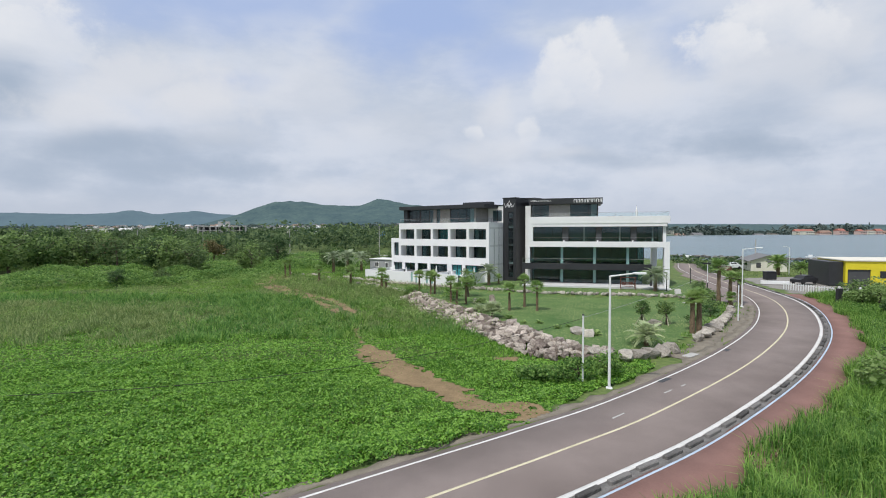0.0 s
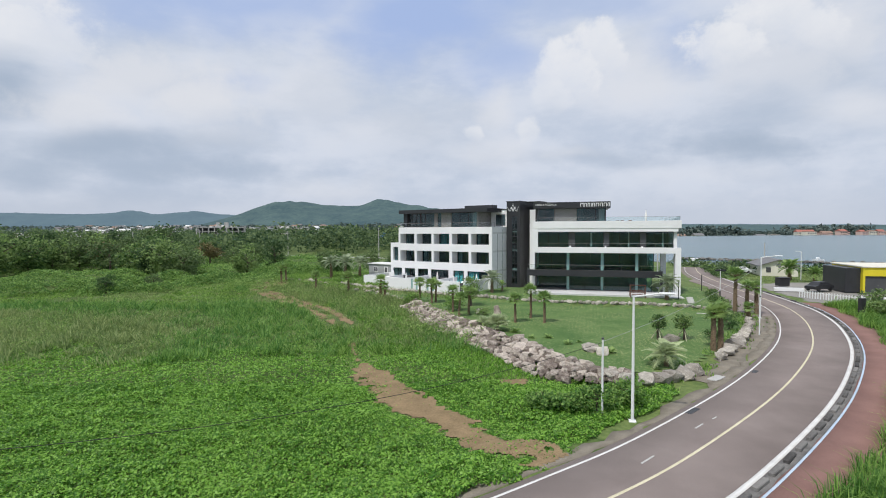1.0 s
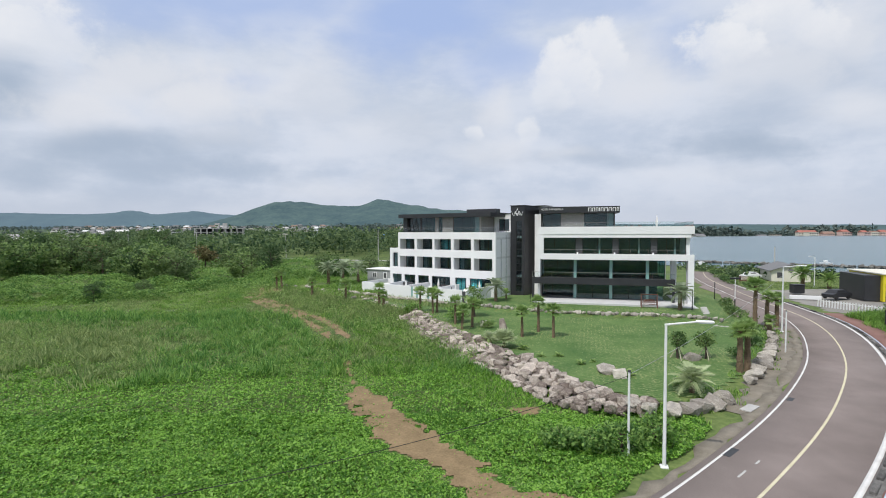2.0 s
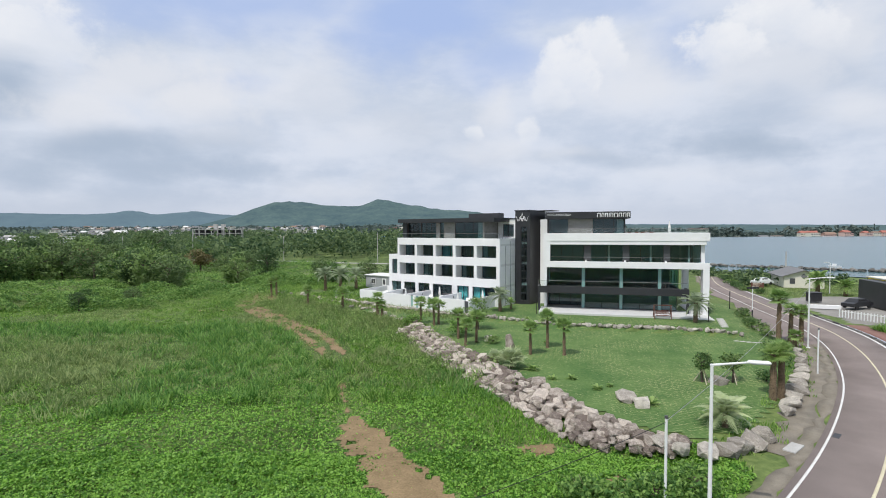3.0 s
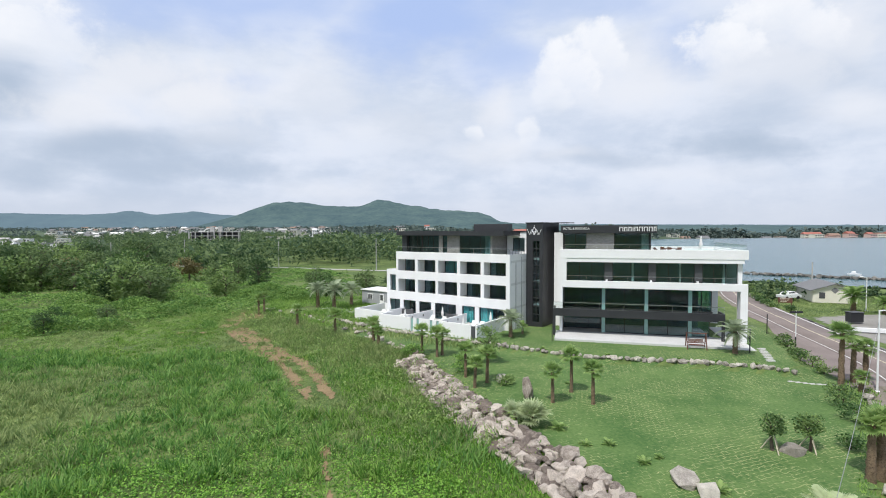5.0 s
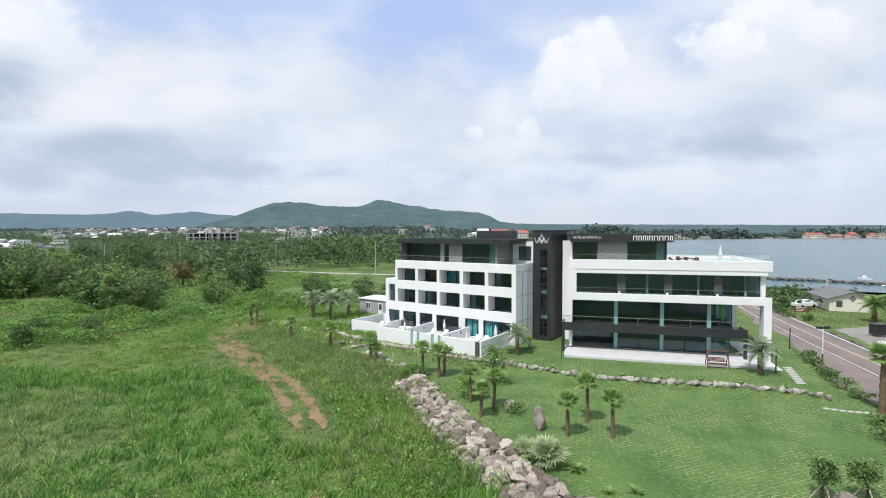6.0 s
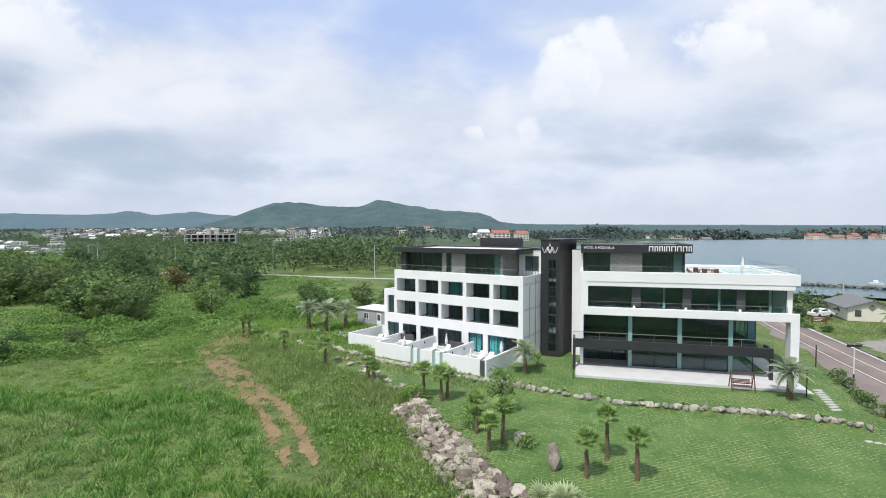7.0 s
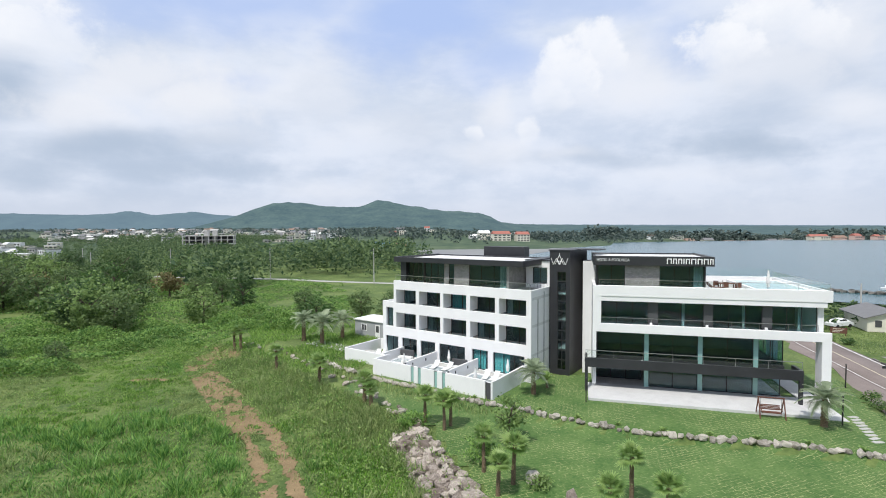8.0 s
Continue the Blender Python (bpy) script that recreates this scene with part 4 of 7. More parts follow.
# second floor of the wing: glass and slate panels behind a rail
for i, (a, b) in enumerate(((0.82, 5.28), (6.16, 10.27), (11.05, 15.27), (16.05, 19.68))):
    w = window(hotel, FR, a, b, 0.75, 6.72, 9.5, 3 if i != 1 else 2)
    for cx in ((), (a + 2.25,), (a + 2.6,), (a + 2.2,))[i]:
        bmc = bmesh.new()
        for k in range(4):
            box(bmc, cx + 0.06 * k, cx + 0.06 * k + 0.055, 1.02 + 0.05 * (k % 2), 1.05 + 0.05 * (k % 2), 6.77, 9.40, FR)
        part("curtain", bmc, CURTAIN, w, "gathered pale curtain")
for a, b in ((5.28, 6.16), (10.27, 11.05), (15.27, 16.05)):
    part("slate_panel", boxes((a, b, 0.7, 0.95, 6.72, 9.5), F=FR), DARK_WALL, hotel, "slate-grey wall panel")
rl = boxes((0.8, 19.7, 0.40, 0.44, 7.78, 7.82), F=FR)
for x in np.linspace(0.8, 19.66, 9):
    box(rl, x, x + 0.02, 0.40, 0.44, 7.2, 7.78, FR)
part("balcony_rail", rl, ALU, hotel)
for x in (5.4, 10.4, 15.4):
    part("downlight", boxes((x, x + 0.22, 0.36, 0.5, 7.22, 7.42), F=FR), LETTER, hotel)
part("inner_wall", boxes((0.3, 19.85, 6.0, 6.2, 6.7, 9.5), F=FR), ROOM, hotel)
# first floor of the wing: glass behind a dark balcony
for a, b in ((0.5, 5.0), (5.4, 9.9), (10.3, 14.7), (15.1, 17.2)):
    window(hotel, FR, a, b, 1.2, 3.75, 6.38, 2, pane=GLASS)
for x in (5.2, 10.1, 14.9):
    part("column", boxes((x - 0.2, x + 0.2, 1.05, 1.35, 0.79, 6.38), F=FR), GREEN_COL, hotel, "green glazed column")
window(hotel, FR @ pose(17.2, 1.2, 0, 0, 0, 90), 0.0, 12.4, 0.0, 3.75, 6.38, 5)
part("floor_slab", boxes((0.3, 17.3, 1.1, 13.7, 3.4, 3.75), F=FR), CHARCOAL, hotel)
balc = part("balcony", boxes((-0.75, 18.1, -0.95, -0.70, 2.98, 3.9), (17.85, 18.1, -0.70, 1.1, 2.98, 3.9), (-0.75, -0.5, -0.70, 1.1, 2.98, 3.9), (-0.5, 17.85, -0.70, 1.1, 2.98, 3.35), F=FR, bevel=0.01), CHARCOAL, hotel, "charcoal balcony with deep fascia")
part("balustrade_glass", boxes((-0.7, 18.05, -0.84, -0.82, 3.9, 4.62), F=FR), CLEAR, balc).visible_shadow = False
rl = boxes((-0.7, 18.05, -0.86, -0.80, 4.62, 4.67), F=FR)
for x in np.linspace(-0.7, 18.0, 8):
    box(rl, x, x + 0.02, -0.85, -0.81, 3.9, 4.62, FR)
part("balustrade_rail", rl, ALU, balc)
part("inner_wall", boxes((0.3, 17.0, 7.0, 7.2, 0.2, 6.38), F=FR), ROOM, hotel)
# ground floor of the wing
part("post", boxes((-0.75, -0.45, -0.95, -0.65, 0.2, 2.98), F=FR), CHARCOAL, hotel)
part("post", boxes((17.8, 18.1, -0.95, -0.65, 0.2, 2.98), F=FR), CHARCOAL, hotel)
for a, b in ((5.4, 9.9), (10.3, 14.7)):
    window(hotel, FR, a, b, 1.2, 0.80, 3.4, 2)
window(hotel, FR, 15.1, 17.0, 1.2, 0.80, 3.4, 1)
window(hotel, FR, 0.4, 5.0, 3.4, 0.80, 3.4, 3)
part("terrace_slab", boxes((-0.45, 18.6, -3.75, 1.2, 0.2, 0.80), F=FR, bevel=0.015), PALE_CONCRETE, hotel, "pale concrete terrace slab")
part("floor", boxes((0.3, 17.2, 1.2, 7.0, 0.2, 0.79), F=FR), CONCRETE, hotel)
part("paving", boxes((18.6, 20.4, -3.75, 9.0, 0.2, 0.62), F=FR), PALE_CONCRETE, hotel, "pale concrete side paving")
# roof storey with its sign board
part("penthouse_wall", boxes((0.3, 0.5, 1.6, 9.0, 10.3, 13.0), (10.5, 10.6, 1.6, 9.0, 10.3, 13.0), (0.3, 10.6, 8.8, 9.0, 10.3, 13.0), F=FR), CHARCOAL, hotel)
part("stone_panel", boxes((3.15, 6.4, 1.6, 1.85, 10.3, 13.0), F=FR), CLADDING, hotel, "grey stone-clad panel")
window(hotel, FR, 0.5, 3.15, 1.7, 10.3, 13.0, 2)
window(hotel, FR, 6.4, 10.5, 1.7, 10.3, 13.0, 3, curtain=0.2)
part("inner_wall", boxes((0.5, 10.5, 5.0, 5.2, 10.3, 13.0), F=FR), ROOM, hotel)
fascia = part("roof_slab", boxes((0.05, 11.2, 0.9, 9.6, 13.02, 13.72), (0.05, 11.2, 0.9, 1.15, 13.72, 13.95), (0.05, 11.2, 9.35, 9.6, 13.72, 13.90), (0.05, 0.3, 1.15, 9.35, 13.72, 13.95), (10.95, 11.2, 1.15, 9.35, 13.72, 13.95), F=FR), CHARCOAL, hotel, "charcoal sign fascia of the roof storey")
part("roof_sheet", boxes((0.32, 10.93, 1.17, 9.33, 13.725, 13.75), F=FR), ROOFTOP, fascia, "pale roof sheet")
tc = bpy.data.curves.new("sign_text", "FONT")
tc.body, tc.size, tc.extrude = "HOTEL & POOLVILLA", 0.40, 0.02
to = bpy.data.objects.new("sign_text", tc)
scene.collection.objects.link(to)
bpy.context.view_layer.update()
tm = bpy.data.meshes.new_from_object(to.evaluated_get(bpy.context.evaluated_depsgraph_get()))
bpy.data.objects.remove(to)
wide = max(v.co.x for v in tm.vertices)
tm.transform(FR @ pose(0.35, 0.86, 13.44, 90, 0, 0) @ Matrix.Diagonal((3.15 / wide, 1, 1, 1)))
tm.materials.clear()
tm.materials.append(LETTER)
part("sign_lettering", tm, LETTER, fascia, "small white lettering")
x = 6.95
for wd in (0.44, 0.34, 0.34, 0.08, 0.36, 0.44, 0.42, 0.42, 0.30):
    if wd > 0.2:
        bm = boxes((x, x + 0.085, 0.85, 0.9, 13.22, 13.76), F=FR)
        box(bm, x + wd - 0.085, x + wd, 0.85, 0.9, 13.22, 13.76, FR)
        box(bm, x + 0.06, x + wd - 0.06, 0.852, 0.898, 13.67, 13.757, FR)
    else:
        bm = boxes((x, x + 0.085, 0.85, 0.9, 13.22, 13.76), F=FR)
    part("sign_bar", bm, LETTER, fascia, "white letter-sized sign shape")
    x += wd + 0.125
# glass balustrade round the roof terrace
part("balustrade_glass", boxes((0.6, 20.4, 0.16, 0.18, 11.05, 11.62), F=FR), CLEAR, hotel).visible_shadow = False
part("balustrade_glass", boxes((20.42, 20.44, 0.2, 13.7, 11.0, 11.62), F=FR), CLEAR, hotel).visible_shadow = False
part("balustrade_glass", boxes((11.0, 20.4, 13.82, 13.84, 11.0, 11.9), F=FR), CLEAR, hotel).visible_shadow = False
rl = boxes((0.6, 20.4, 0.15, 0.19, 11.62, 11.65), (20.41, 20.45, 0.2, 13.7, 11.62, 11.65), F=FR)
for x in np.linspace(0.6, 20.4, 9):
    box(rl, x, x + 0.02, 0.15, 0.19, 11.05, 11.62, FR)
part("balustrade_rail", rl, ALU, hotel)
part("pool_rim", boxes((15.2, 15.5, 3.0, 12.5, 10.3, 10.75), (20.0, 20.3, 3.0, 12.5, 10.3, 10.75), (15.5, 20.0, 3.0, 3.3, 10.3, 10.75), (15.5, 20.0, 12.2, 12.5, 10.3, 10.75), F=FR), WHITE, hotel, "white rim of the roof pool")
part("pool_water", boxes((15.5, 20.0, 3.3, 12.2, 10.32, 10.66), F=FR), POOL, hotel, "turquoise water of the roof pool")

# walled terraces with small pools before the room wing
def terrace_wall(rows, label):
    t = thing("garden_wall", (HO.x, HO.y, 0), label, "wall")
    for r in rows:
        part("wall_panel", boxes(r, F=FL, bevel=0.01), WHITE, t)
    return t


part("terrace_floor", boxes((-15.9, -0.9, -6.6, 0.0, 0.2, 0.95), (-23.2, -15.9, -3.9, 0.0, 0.2, 0.95), F=FL), CONCRETE, hotel, "pale paved terrace floor")
FRONT_GAPS = [(-10.65, -10.25), (-9.70, -9.30), (-7.60, -7.20), (-6.60, -6.20)]
FRONT = [-15.9] + [v for g_ in FRONT_GAPS for v in g_] + [-1.55]
terrace_wall([(a, b, -6.85, -6.65, 0.1, 2.30) for a, b in zip(FRONT[::2], FRONT[1::2])]
             + [(-0.95, -0.75, -6.85, 0.0, 0.1, 2.30), (-23.4, -15.9, -4.15, -3.95, 0.1, 2.0), (-16.1, -15.9, -6.85, -4.15, 0.1, 2.25), (-23.4, -23.2, -3.95, 2.5, 0.1, 2.0),
                (-23.2, -20.7, 2.3, 2.5, 0.1, 2.0), (-12.3, -12.1, -5.7, -0.05, 0.95, 2.25), (-6.6, -6.4, -5.7, -0.05, 0.95, 2.25), (-17.3, -17.1, -3.9, -0.05, 0.95, 2.15)], "low white rendered walls round the room terraces")
gp = thing("terrace_gate", (HO.x, HO.y, 0), "frosted teal glass panels between terrace walls", "gate")
for a, b in FRONT_GAPS:
    part("panel", boxes((a + 0.04, b - 0.04, -6.78, -6.72, 0.3, 2.2), F=FL), GREEN_COL, gp)
    part("panel_frame", boxes((a, b, -6.80, -6.70, 2.2, 2.27), (a, a + 0.04, -6.80, -6.70, 0.3, 2.2), (b - 0.04, b, -6.80, -6.70, 0.3, 2.2), F=FL), ALU, gp)
for r in ((-1.53, -0.97, -6.79, -6.72, 0.2, 2.15), (-12.24, -12.16, -6.62, -5.72, 0.95, 2.15), (-6.54, -6.46, -6.62, -5.72, 0.95, 2.15)):
    dg = thing("side_gate", (HO.x, HO.y, 0), "dark grey metal gate in a terrace wall", "gate", "terrace gates")
    part("gate_leaf", boxes(r, F=FL), DARK_WALL, dg)
    hx, hy = (r[0] + r[1]) / 2, (r[2] + r[3]) / 2
    part("gate_handle", boxes((r[0] - 0.03, r[0] + 0.01, r[2] - 0.03, r[2] + 0.02, 1.1, 1.3), F=FL), ALU, dg)
for x, y in ((-12.2, -2.2), (-6.5, -2.2), (-12.2, -4.6), (-6.5, -4.6), (-20.0, 2.4), (-22.0, 2.4)):
    wl = thing("wall_lamp", (HO.x, HO.y, 0), "small black lamp on a terrace wall", "wall lamp", "terrace lamps")
    part("body", boxes((x + 0.1, x + 0.18, y - 0.15, y - 0.05, 1.65, 1.95) if y < 2 else (x - 0.06, x + 0.06, y - 0.2, y - 0.1, 1.55, 1.85), F=FL, bevel=0.01), BLACK, wl)
for x0, y0 in ((-16.6, -3.6), (-11.6, -4.2), (-5.8, -4.2)):
    tub = thing("plunge_pool", (HO.x, HO.y, 0), "small white plunge pool on the terrace", "pool", "plunge pools")
    part("rim", boxes((x0, x0 + 3.6, y0, y0 + 0.2, 0.95, 1.22), (x0, x0 + 3.6, y0 + 2.0, y0 + 2.2, 0.95, 1.22), (x0, x0 + 0.2, y0 + 0.2, y0 + 2.0, 0.95, 1.22), (x0 + 3.4, x0 + 3.6, y0 + 0.2, y0 + 2.0, 0.95, 1.22), F=FL), WHITE, tub)
    part("water", boxes((x0 + 0.2, x0 + 3.4, y0 + 0.2, y0 + 2.0, 0.95, 1.15), F=FL), TUB_WATER, tub)

hut = thing("site_hut", (HO.x, HO.y, -0.02), "grey sheet-clad garden hut with white windows", "hut")
part("wall", boxes((-32.4, -26.4, 6.6, 6.8, 0.2, 3.0), (-32.4, -32.2, 6.8, 10.4, 0.2, 3.0), (-26.6, -26.4, 6.8, 10.4, 0.2, 3.0), (-32.4, -26.4, 10.4, 10.6, 0.2, 3.0), F=FL), GREY_CLAD, hut)
part("roof", boxes((-32.6, -26.2, 6.4, 10.8, 3.0, 3.18), F=FL, bevel=0.03), ROOFTOP, hut)
w = part("window", boxes((-31.0, -29.9, 6.54, 6.6, 1.5, 1.58), (-31.0, -29.9, 6.54, 6.6, 2.42, 2.5), (-31.0, -30.92, 6.54, 6.6, 1.58, 2.42), (-29.98, -29.9, 6.54, 6.6, 1.58, 2.42), (-30.49, -30.41, 6.54, 6.6, 1.58, 2.42), F=FL), LETTER, hut)
part("pane", boxes((-30.92, -29.98, 6.56, 6.59, 1.58, 2.42), F=FL), DARK_WALL, w)
w = part("door", boxes((-28.2, -27.3, 6.54, 6.6, 0.65, 2.6), F=FL), LETTER, hut)
part("pane", boxes((-28.05, -27.45, 6.52, 6.545, 1.5, 2.45), F=FL), DARK_WALL, w)


# ---- plants ----
RS = np.random.RandomState(7)


def leaf_quads(c, size, up=0.6, aspect=0.62, rs=RS):
    """Small diamond leaves round the centres c: verts and faces."""
    n = len(c)
    nrm = rs.normal(size=(n, 3))
    nrm[:, 2] = np.abs(nrm[:, 2]) + up
    nrm /= np.linalg.norm(nrm, axis=1)[:, None]
    a = np.cross(nrm, rs.normal(size=(n, 3)))
    a /= np.linalg.norm(a, axis=1)[:, None]
    b = np.cross(nrm, a)
    s = (np.asarray(size) * np.ones(n))[:, None]
    v = np.stack([c + a * s, c + b * s * aspect, c - a * s, c - b * s * aspect], 1).reshape(-1, 3)
    return v, np.arange(4 * n).reshape(n, 4)


def blade_tris(c, height, width, lean=0.45, rs=RS):
    """Grass blades: one thin bent triangle pair at each foot point."""
    n = len(c)
    ang = rs.rand(n) * 2 * math.pi
    d = np.stack([np.cos(ang), np.sin(ang), np.zeros(n)], 1)
    side = np.stack([-np.sin(ang), np.cos(ang), np.zeros(n)], 1)
    h = (np.asarray(height) * np.ones(n) * (0.7 + 0.6 * rs.rand(n)))[:, None]
    w = (np.asarray(width) * np.ones(n))[:, None]
    k = (lean * rs.rand(n))[:, None]
    z = np.array([0, 0, 1.0])
    a, b = c - side * w, c + side * w
    m0, m1 = c + z * h * 0.6 + d * h * k * 0.35 - side * w * 0.8, c + z * h * 0.6 + d * h * k * 0.35 + side * w * 0.8
    t = c + z * h * (1 - 0.25 * k) + d * h * k
    v = np.stack([a, b, m1, m0, t], 1).reshape(-1, 3)
    i = np.arange(n)[:, None] * 5
    f = np.vstack([i + [[0, 1, 2]], i + [[0, 2, 3]], i + [[3, 2, 4]]])
    return v, f


def tuft_quads(c, height, width, rs=RS):
    """Leaning grass tips: one slim diamond each."""
    n = len(c)
    up = np.stack([0.45 * rs.normal(size=n), 0.45 * rs.normal(size=n), np.ones(n)], 1)
    ang = rs.rand(n) * 2 * math.pi
    side = np.stack([np.cos(ang), np.sin(ang), np.zeros(n)], 1) * width
    h = (np.asarray(height) * np.ones(n) * (0.6 + 0.7 * rs.rand(n)))[:, None]
    mid_p = c + up * h * 0.5
    v = np.stack([c, mid_p + side, c + up * h, mid_p - side], 1).reshape(-1, 3)
    return v, np.arange(4 * n).reshape(n, 4)


def scatter(n, x0, x1, y0, y1, rs=RS):
    return x0 + (x1 - x0) * rs.rand(n), y0 + (y1 - y0) * rs.rand(n)


road_d = lambda x, y: distance_to(x, y, ROAD)


BARE = ((-33.0, 94.5, 5.0, 4.0), (-36, 84.5, 4.0, 0.9), (7.6, 33.0, 1.6, 0.9), (-1.5, 57.5, 1.6, 1.0), (-24, 99.0, 5.5, 1.6), (4.6, 36.5, 1.5, 1.5))


def earth(x, y):
    """Where the track and a few patches are trodden bare."""
    dt, _ = distance_to(x, y, TRACK)
    r, q = fbm(x / 1.5, y / 1.5, 41), fbm(x / 3.4, y / 3.4, 45)
    r = r + 0.9 * (fbm(x / 0.5, y / 0.5, 47, 2) - 0.5)                    # frayed at the size of single tufts
    bare = (y < 43) & (dt < 0.66 + 1.7 * (r - 0.10) - 0.60 * np.clip(y - 40.0, 0, 4) + 0.12 * np.exp(-((y - 33.5) / 4.0) ** 2))
    bare |= (y > 42) & (y < 49) & (dt < 0.10 + 0.9 * (r - 0.1))
    bare |= (y > 55) & (y < 74) & (np.abs(dt - 0.95) < 0.50 + 0.9 * (r - 0.30) - 0.30 * np.clip(58.5 - y, 0, 3)) & (q > 0.22)
    bare |= (y > 69) & (y < 100) & (dt < 1.9) & (r + q > 0.74)
    for cx, cy, rx, ry in BARE:
        bare |= np.hypot((x - cx) / rx, (y - cy) / ry) < 0.45 + 1.1 * (r - 0.2) * (q > 0.40)
    return bare


def open_field(x, y, share=0.32):
    """Where weeds may stand: off the road, the lawn and the bare earth."""
    d, side = road_d(x, y)
    free = (side < 0) & (d > np.where(y < 25, 3.15, 3.8) + 0.8 * (value_noise(x, y, 31) - 0.5))
    free &= ~inside(x, y, LAWN_EDGE)
    return free & (~earth(x, y) | (RS.rand(len(x)) < share))


def stuff(name, v, f, material, label, category):
    return tagged(new(name, np_mesh(name, v, f, material)), label, category, kind="stuff")


# the broad-leaved creeper over the near field
GARDEN_FOOT = np.array(LAWN_EDGE[:6], float)
grass_line = lambda x, y: 47 + 0.10 * x + 14 * (fbm(x / 12, y / 12, 51) - 0.5)      # beyond it, grass takes over
hump = lambda x, y: np.clip(fbm(x / 3.2, y / 3.2, 61) - 0.30, 0, 1)
tufty = lambda x, y: np.clip(fbm(x / 0.85, y / 0.85, 63, 2) - 0.36, 0, 0.4)
for name, n, x0, x1, y0, y1, size in (("creeper_leaves", 330000, -30, 14, 14, 36, 0.073), ("creeper_leaves", 200000, -58, 12, 33, 64, 0.085)):
    x, y = scatter(n, x0, x1, y0, y1)
    dl, _ = distance_to(x, y, GARDEN_FOOT)
    thin = (dl < 6.5) & (y > 37)                                            # mown-looking strip below the boulder wall
    keep = open_field(x, y, 0.09) & (y < grass_line(x, y) + 4 * RS.rand(len(x))) & (~thin | (RS.rand(len(x)) < 0.18))
    x, y = x[keep], y[keep]
    h = np.where(distance_to(x, y, GARDEN_FOOT)[0] < 6.0, 0.12, 0.05 + 0.80 * hump(x, y) + 0.80 * tufty(x, y))
    h = h * np.clip((distance_to(x, y, TRACK)[0] - 0.8) / 2.4, 0.22, 1)           # trodden low beside the track
    z = ground_z(x, y) + h * (0.35 + 0.65 * RS.rand(len(x)))
    v, f = leaf_quads(np.stack([x, y, z], 1), size * (0.6 + 0.8 * RS.rand(len(x))), 0.9)
    stuff(name, v, f, LEAF, "dense bright green creeper leaves over the field", "weeds")

# tall meadow grass behind it, some of it dry
x, y = scatter(430000, -80, 4, 34, 104)
keep = open_field(x, y) & (y > grass_line(x, y) - 3 * RS.rand(len(x)))
x, y = x[keep], y[keep]
side_t = distance_to(x, y, TRACK)
field_side = (side_t[1] < 0) & (side_t[0] > 1.5)                                   # the meadow proper, away from the garden
short = (y > 73 + 7 * (value_noise(x / 6, y / 6, 77) - 0.5)) & (fbm(x / 9, y / 9, 75) > 0.33) & field_side
short |= (side_t[0] < 1.2 + 1.6 * value_noise(x / 2, y / 2, 76)) & (y > 54)
keep = (RS.rand(len(x)) < 0.46 + 0.25 * short + 3.8 * tufty(x, y)) & (~short | (RS.rand(len(x)) < 0.95))      # thick in the tufts, thin between them
x, y, short, field_side = x[keep], y[keep], short[keep], field_side[keep]
straw = fbm(x / 13, y / 13, 71) + 0.30 * np.clip((-22 - x) / 10, 0, 1) * (y < 63 + 6 * fbm(x / 5, y / 5, 73)) + 0.16 * RS.rand(len(x))
straw = straw + 0.09 * (~field_side) + 0.20 * short * (fbm(x / 6, y / 6, 78) > 0.42)
dry = straw > 0.70
deep = ~dry & ~short & ((field_side & (RS.rand(len(x)) < 0.80)) | (fbm(x / 7, y / 7, 79) + 0.10 * RS.rand(len(x)) > 0.55))
for sel, material, label in ((~dry & ~deep, BLADE, "tall green meadow grass"), (deep, BLADE_DARK, "tall dark green meadow grass"), (dry, BLADE_DRY, "tall straw-tinged meadow grass")):
    c = np.stack([x[sel], y[sel], ground_z(x[sel], y[sel]) - 0.03], 1)
    v, f = tuft_quads(c, (0.12 + 0.45 * hump(x[sel], y[sel]) + 3.0 * tufty(x[sel], y[sel])) * np.where(short[sel], 0.20 + 0.55 * fbm(x[sel] / 3.0, y[sel] / 3.0, 74), 1.0), 0.045)
    stuff("meadow_grass", v, f, material, label, "grass")

# low scrub between meadow and woods
x, y = scatter(185000, -150, -2, 78, 190)
mound = np.clip(fbm(x / 8, y / 8, 81) - 0.34, 0, 1)
keep = open_field(x, y) & (mound > 0.02) & (y > 86 + 16 * value_noise(x / 15, y / 15, 83)) & (x < -0.28 * y + 18)
x, y, mound = x[keep], y[keep], mound[keep]
c = np.stack([x, y, ground_z(x, y) + 5.2 * mound * (0.35 + 0.65 * np.sqrt(RS.rand(len(x))))], 1)
v, f = leaf_quads(c, 0.19 * (0.6 + 0.8 * RS.rand(len(x))), 0.7)
stuff("scrub", v, f, SCRUB, "low green scrub in mounds at the meadow's far side", "scrub")

# coarse weeds between the boulder wall, the palms and the track
x, y = scatter(90000, -36, 2, 56, 100)
dl, _ = distance_to(x, y, np.array(LAWN_EDGE[18:] + LAWN_EDGE[:3], float))
keep = (dl < 7 * value_noise(x / 4, y / 4, 91) + 1.0) & open_field(x, y)
x, y = x[keep], y[keep]
c = np.stack([x, y, ground_z(x, y)], 1)
v, f = tuft_quads(c, 0.40 + 0.6 * hump(x, y), 0.035)
stuff("rank_weeds", v, f, BLADE_DRY, "rank weeds along the garden's edge", "weeds")

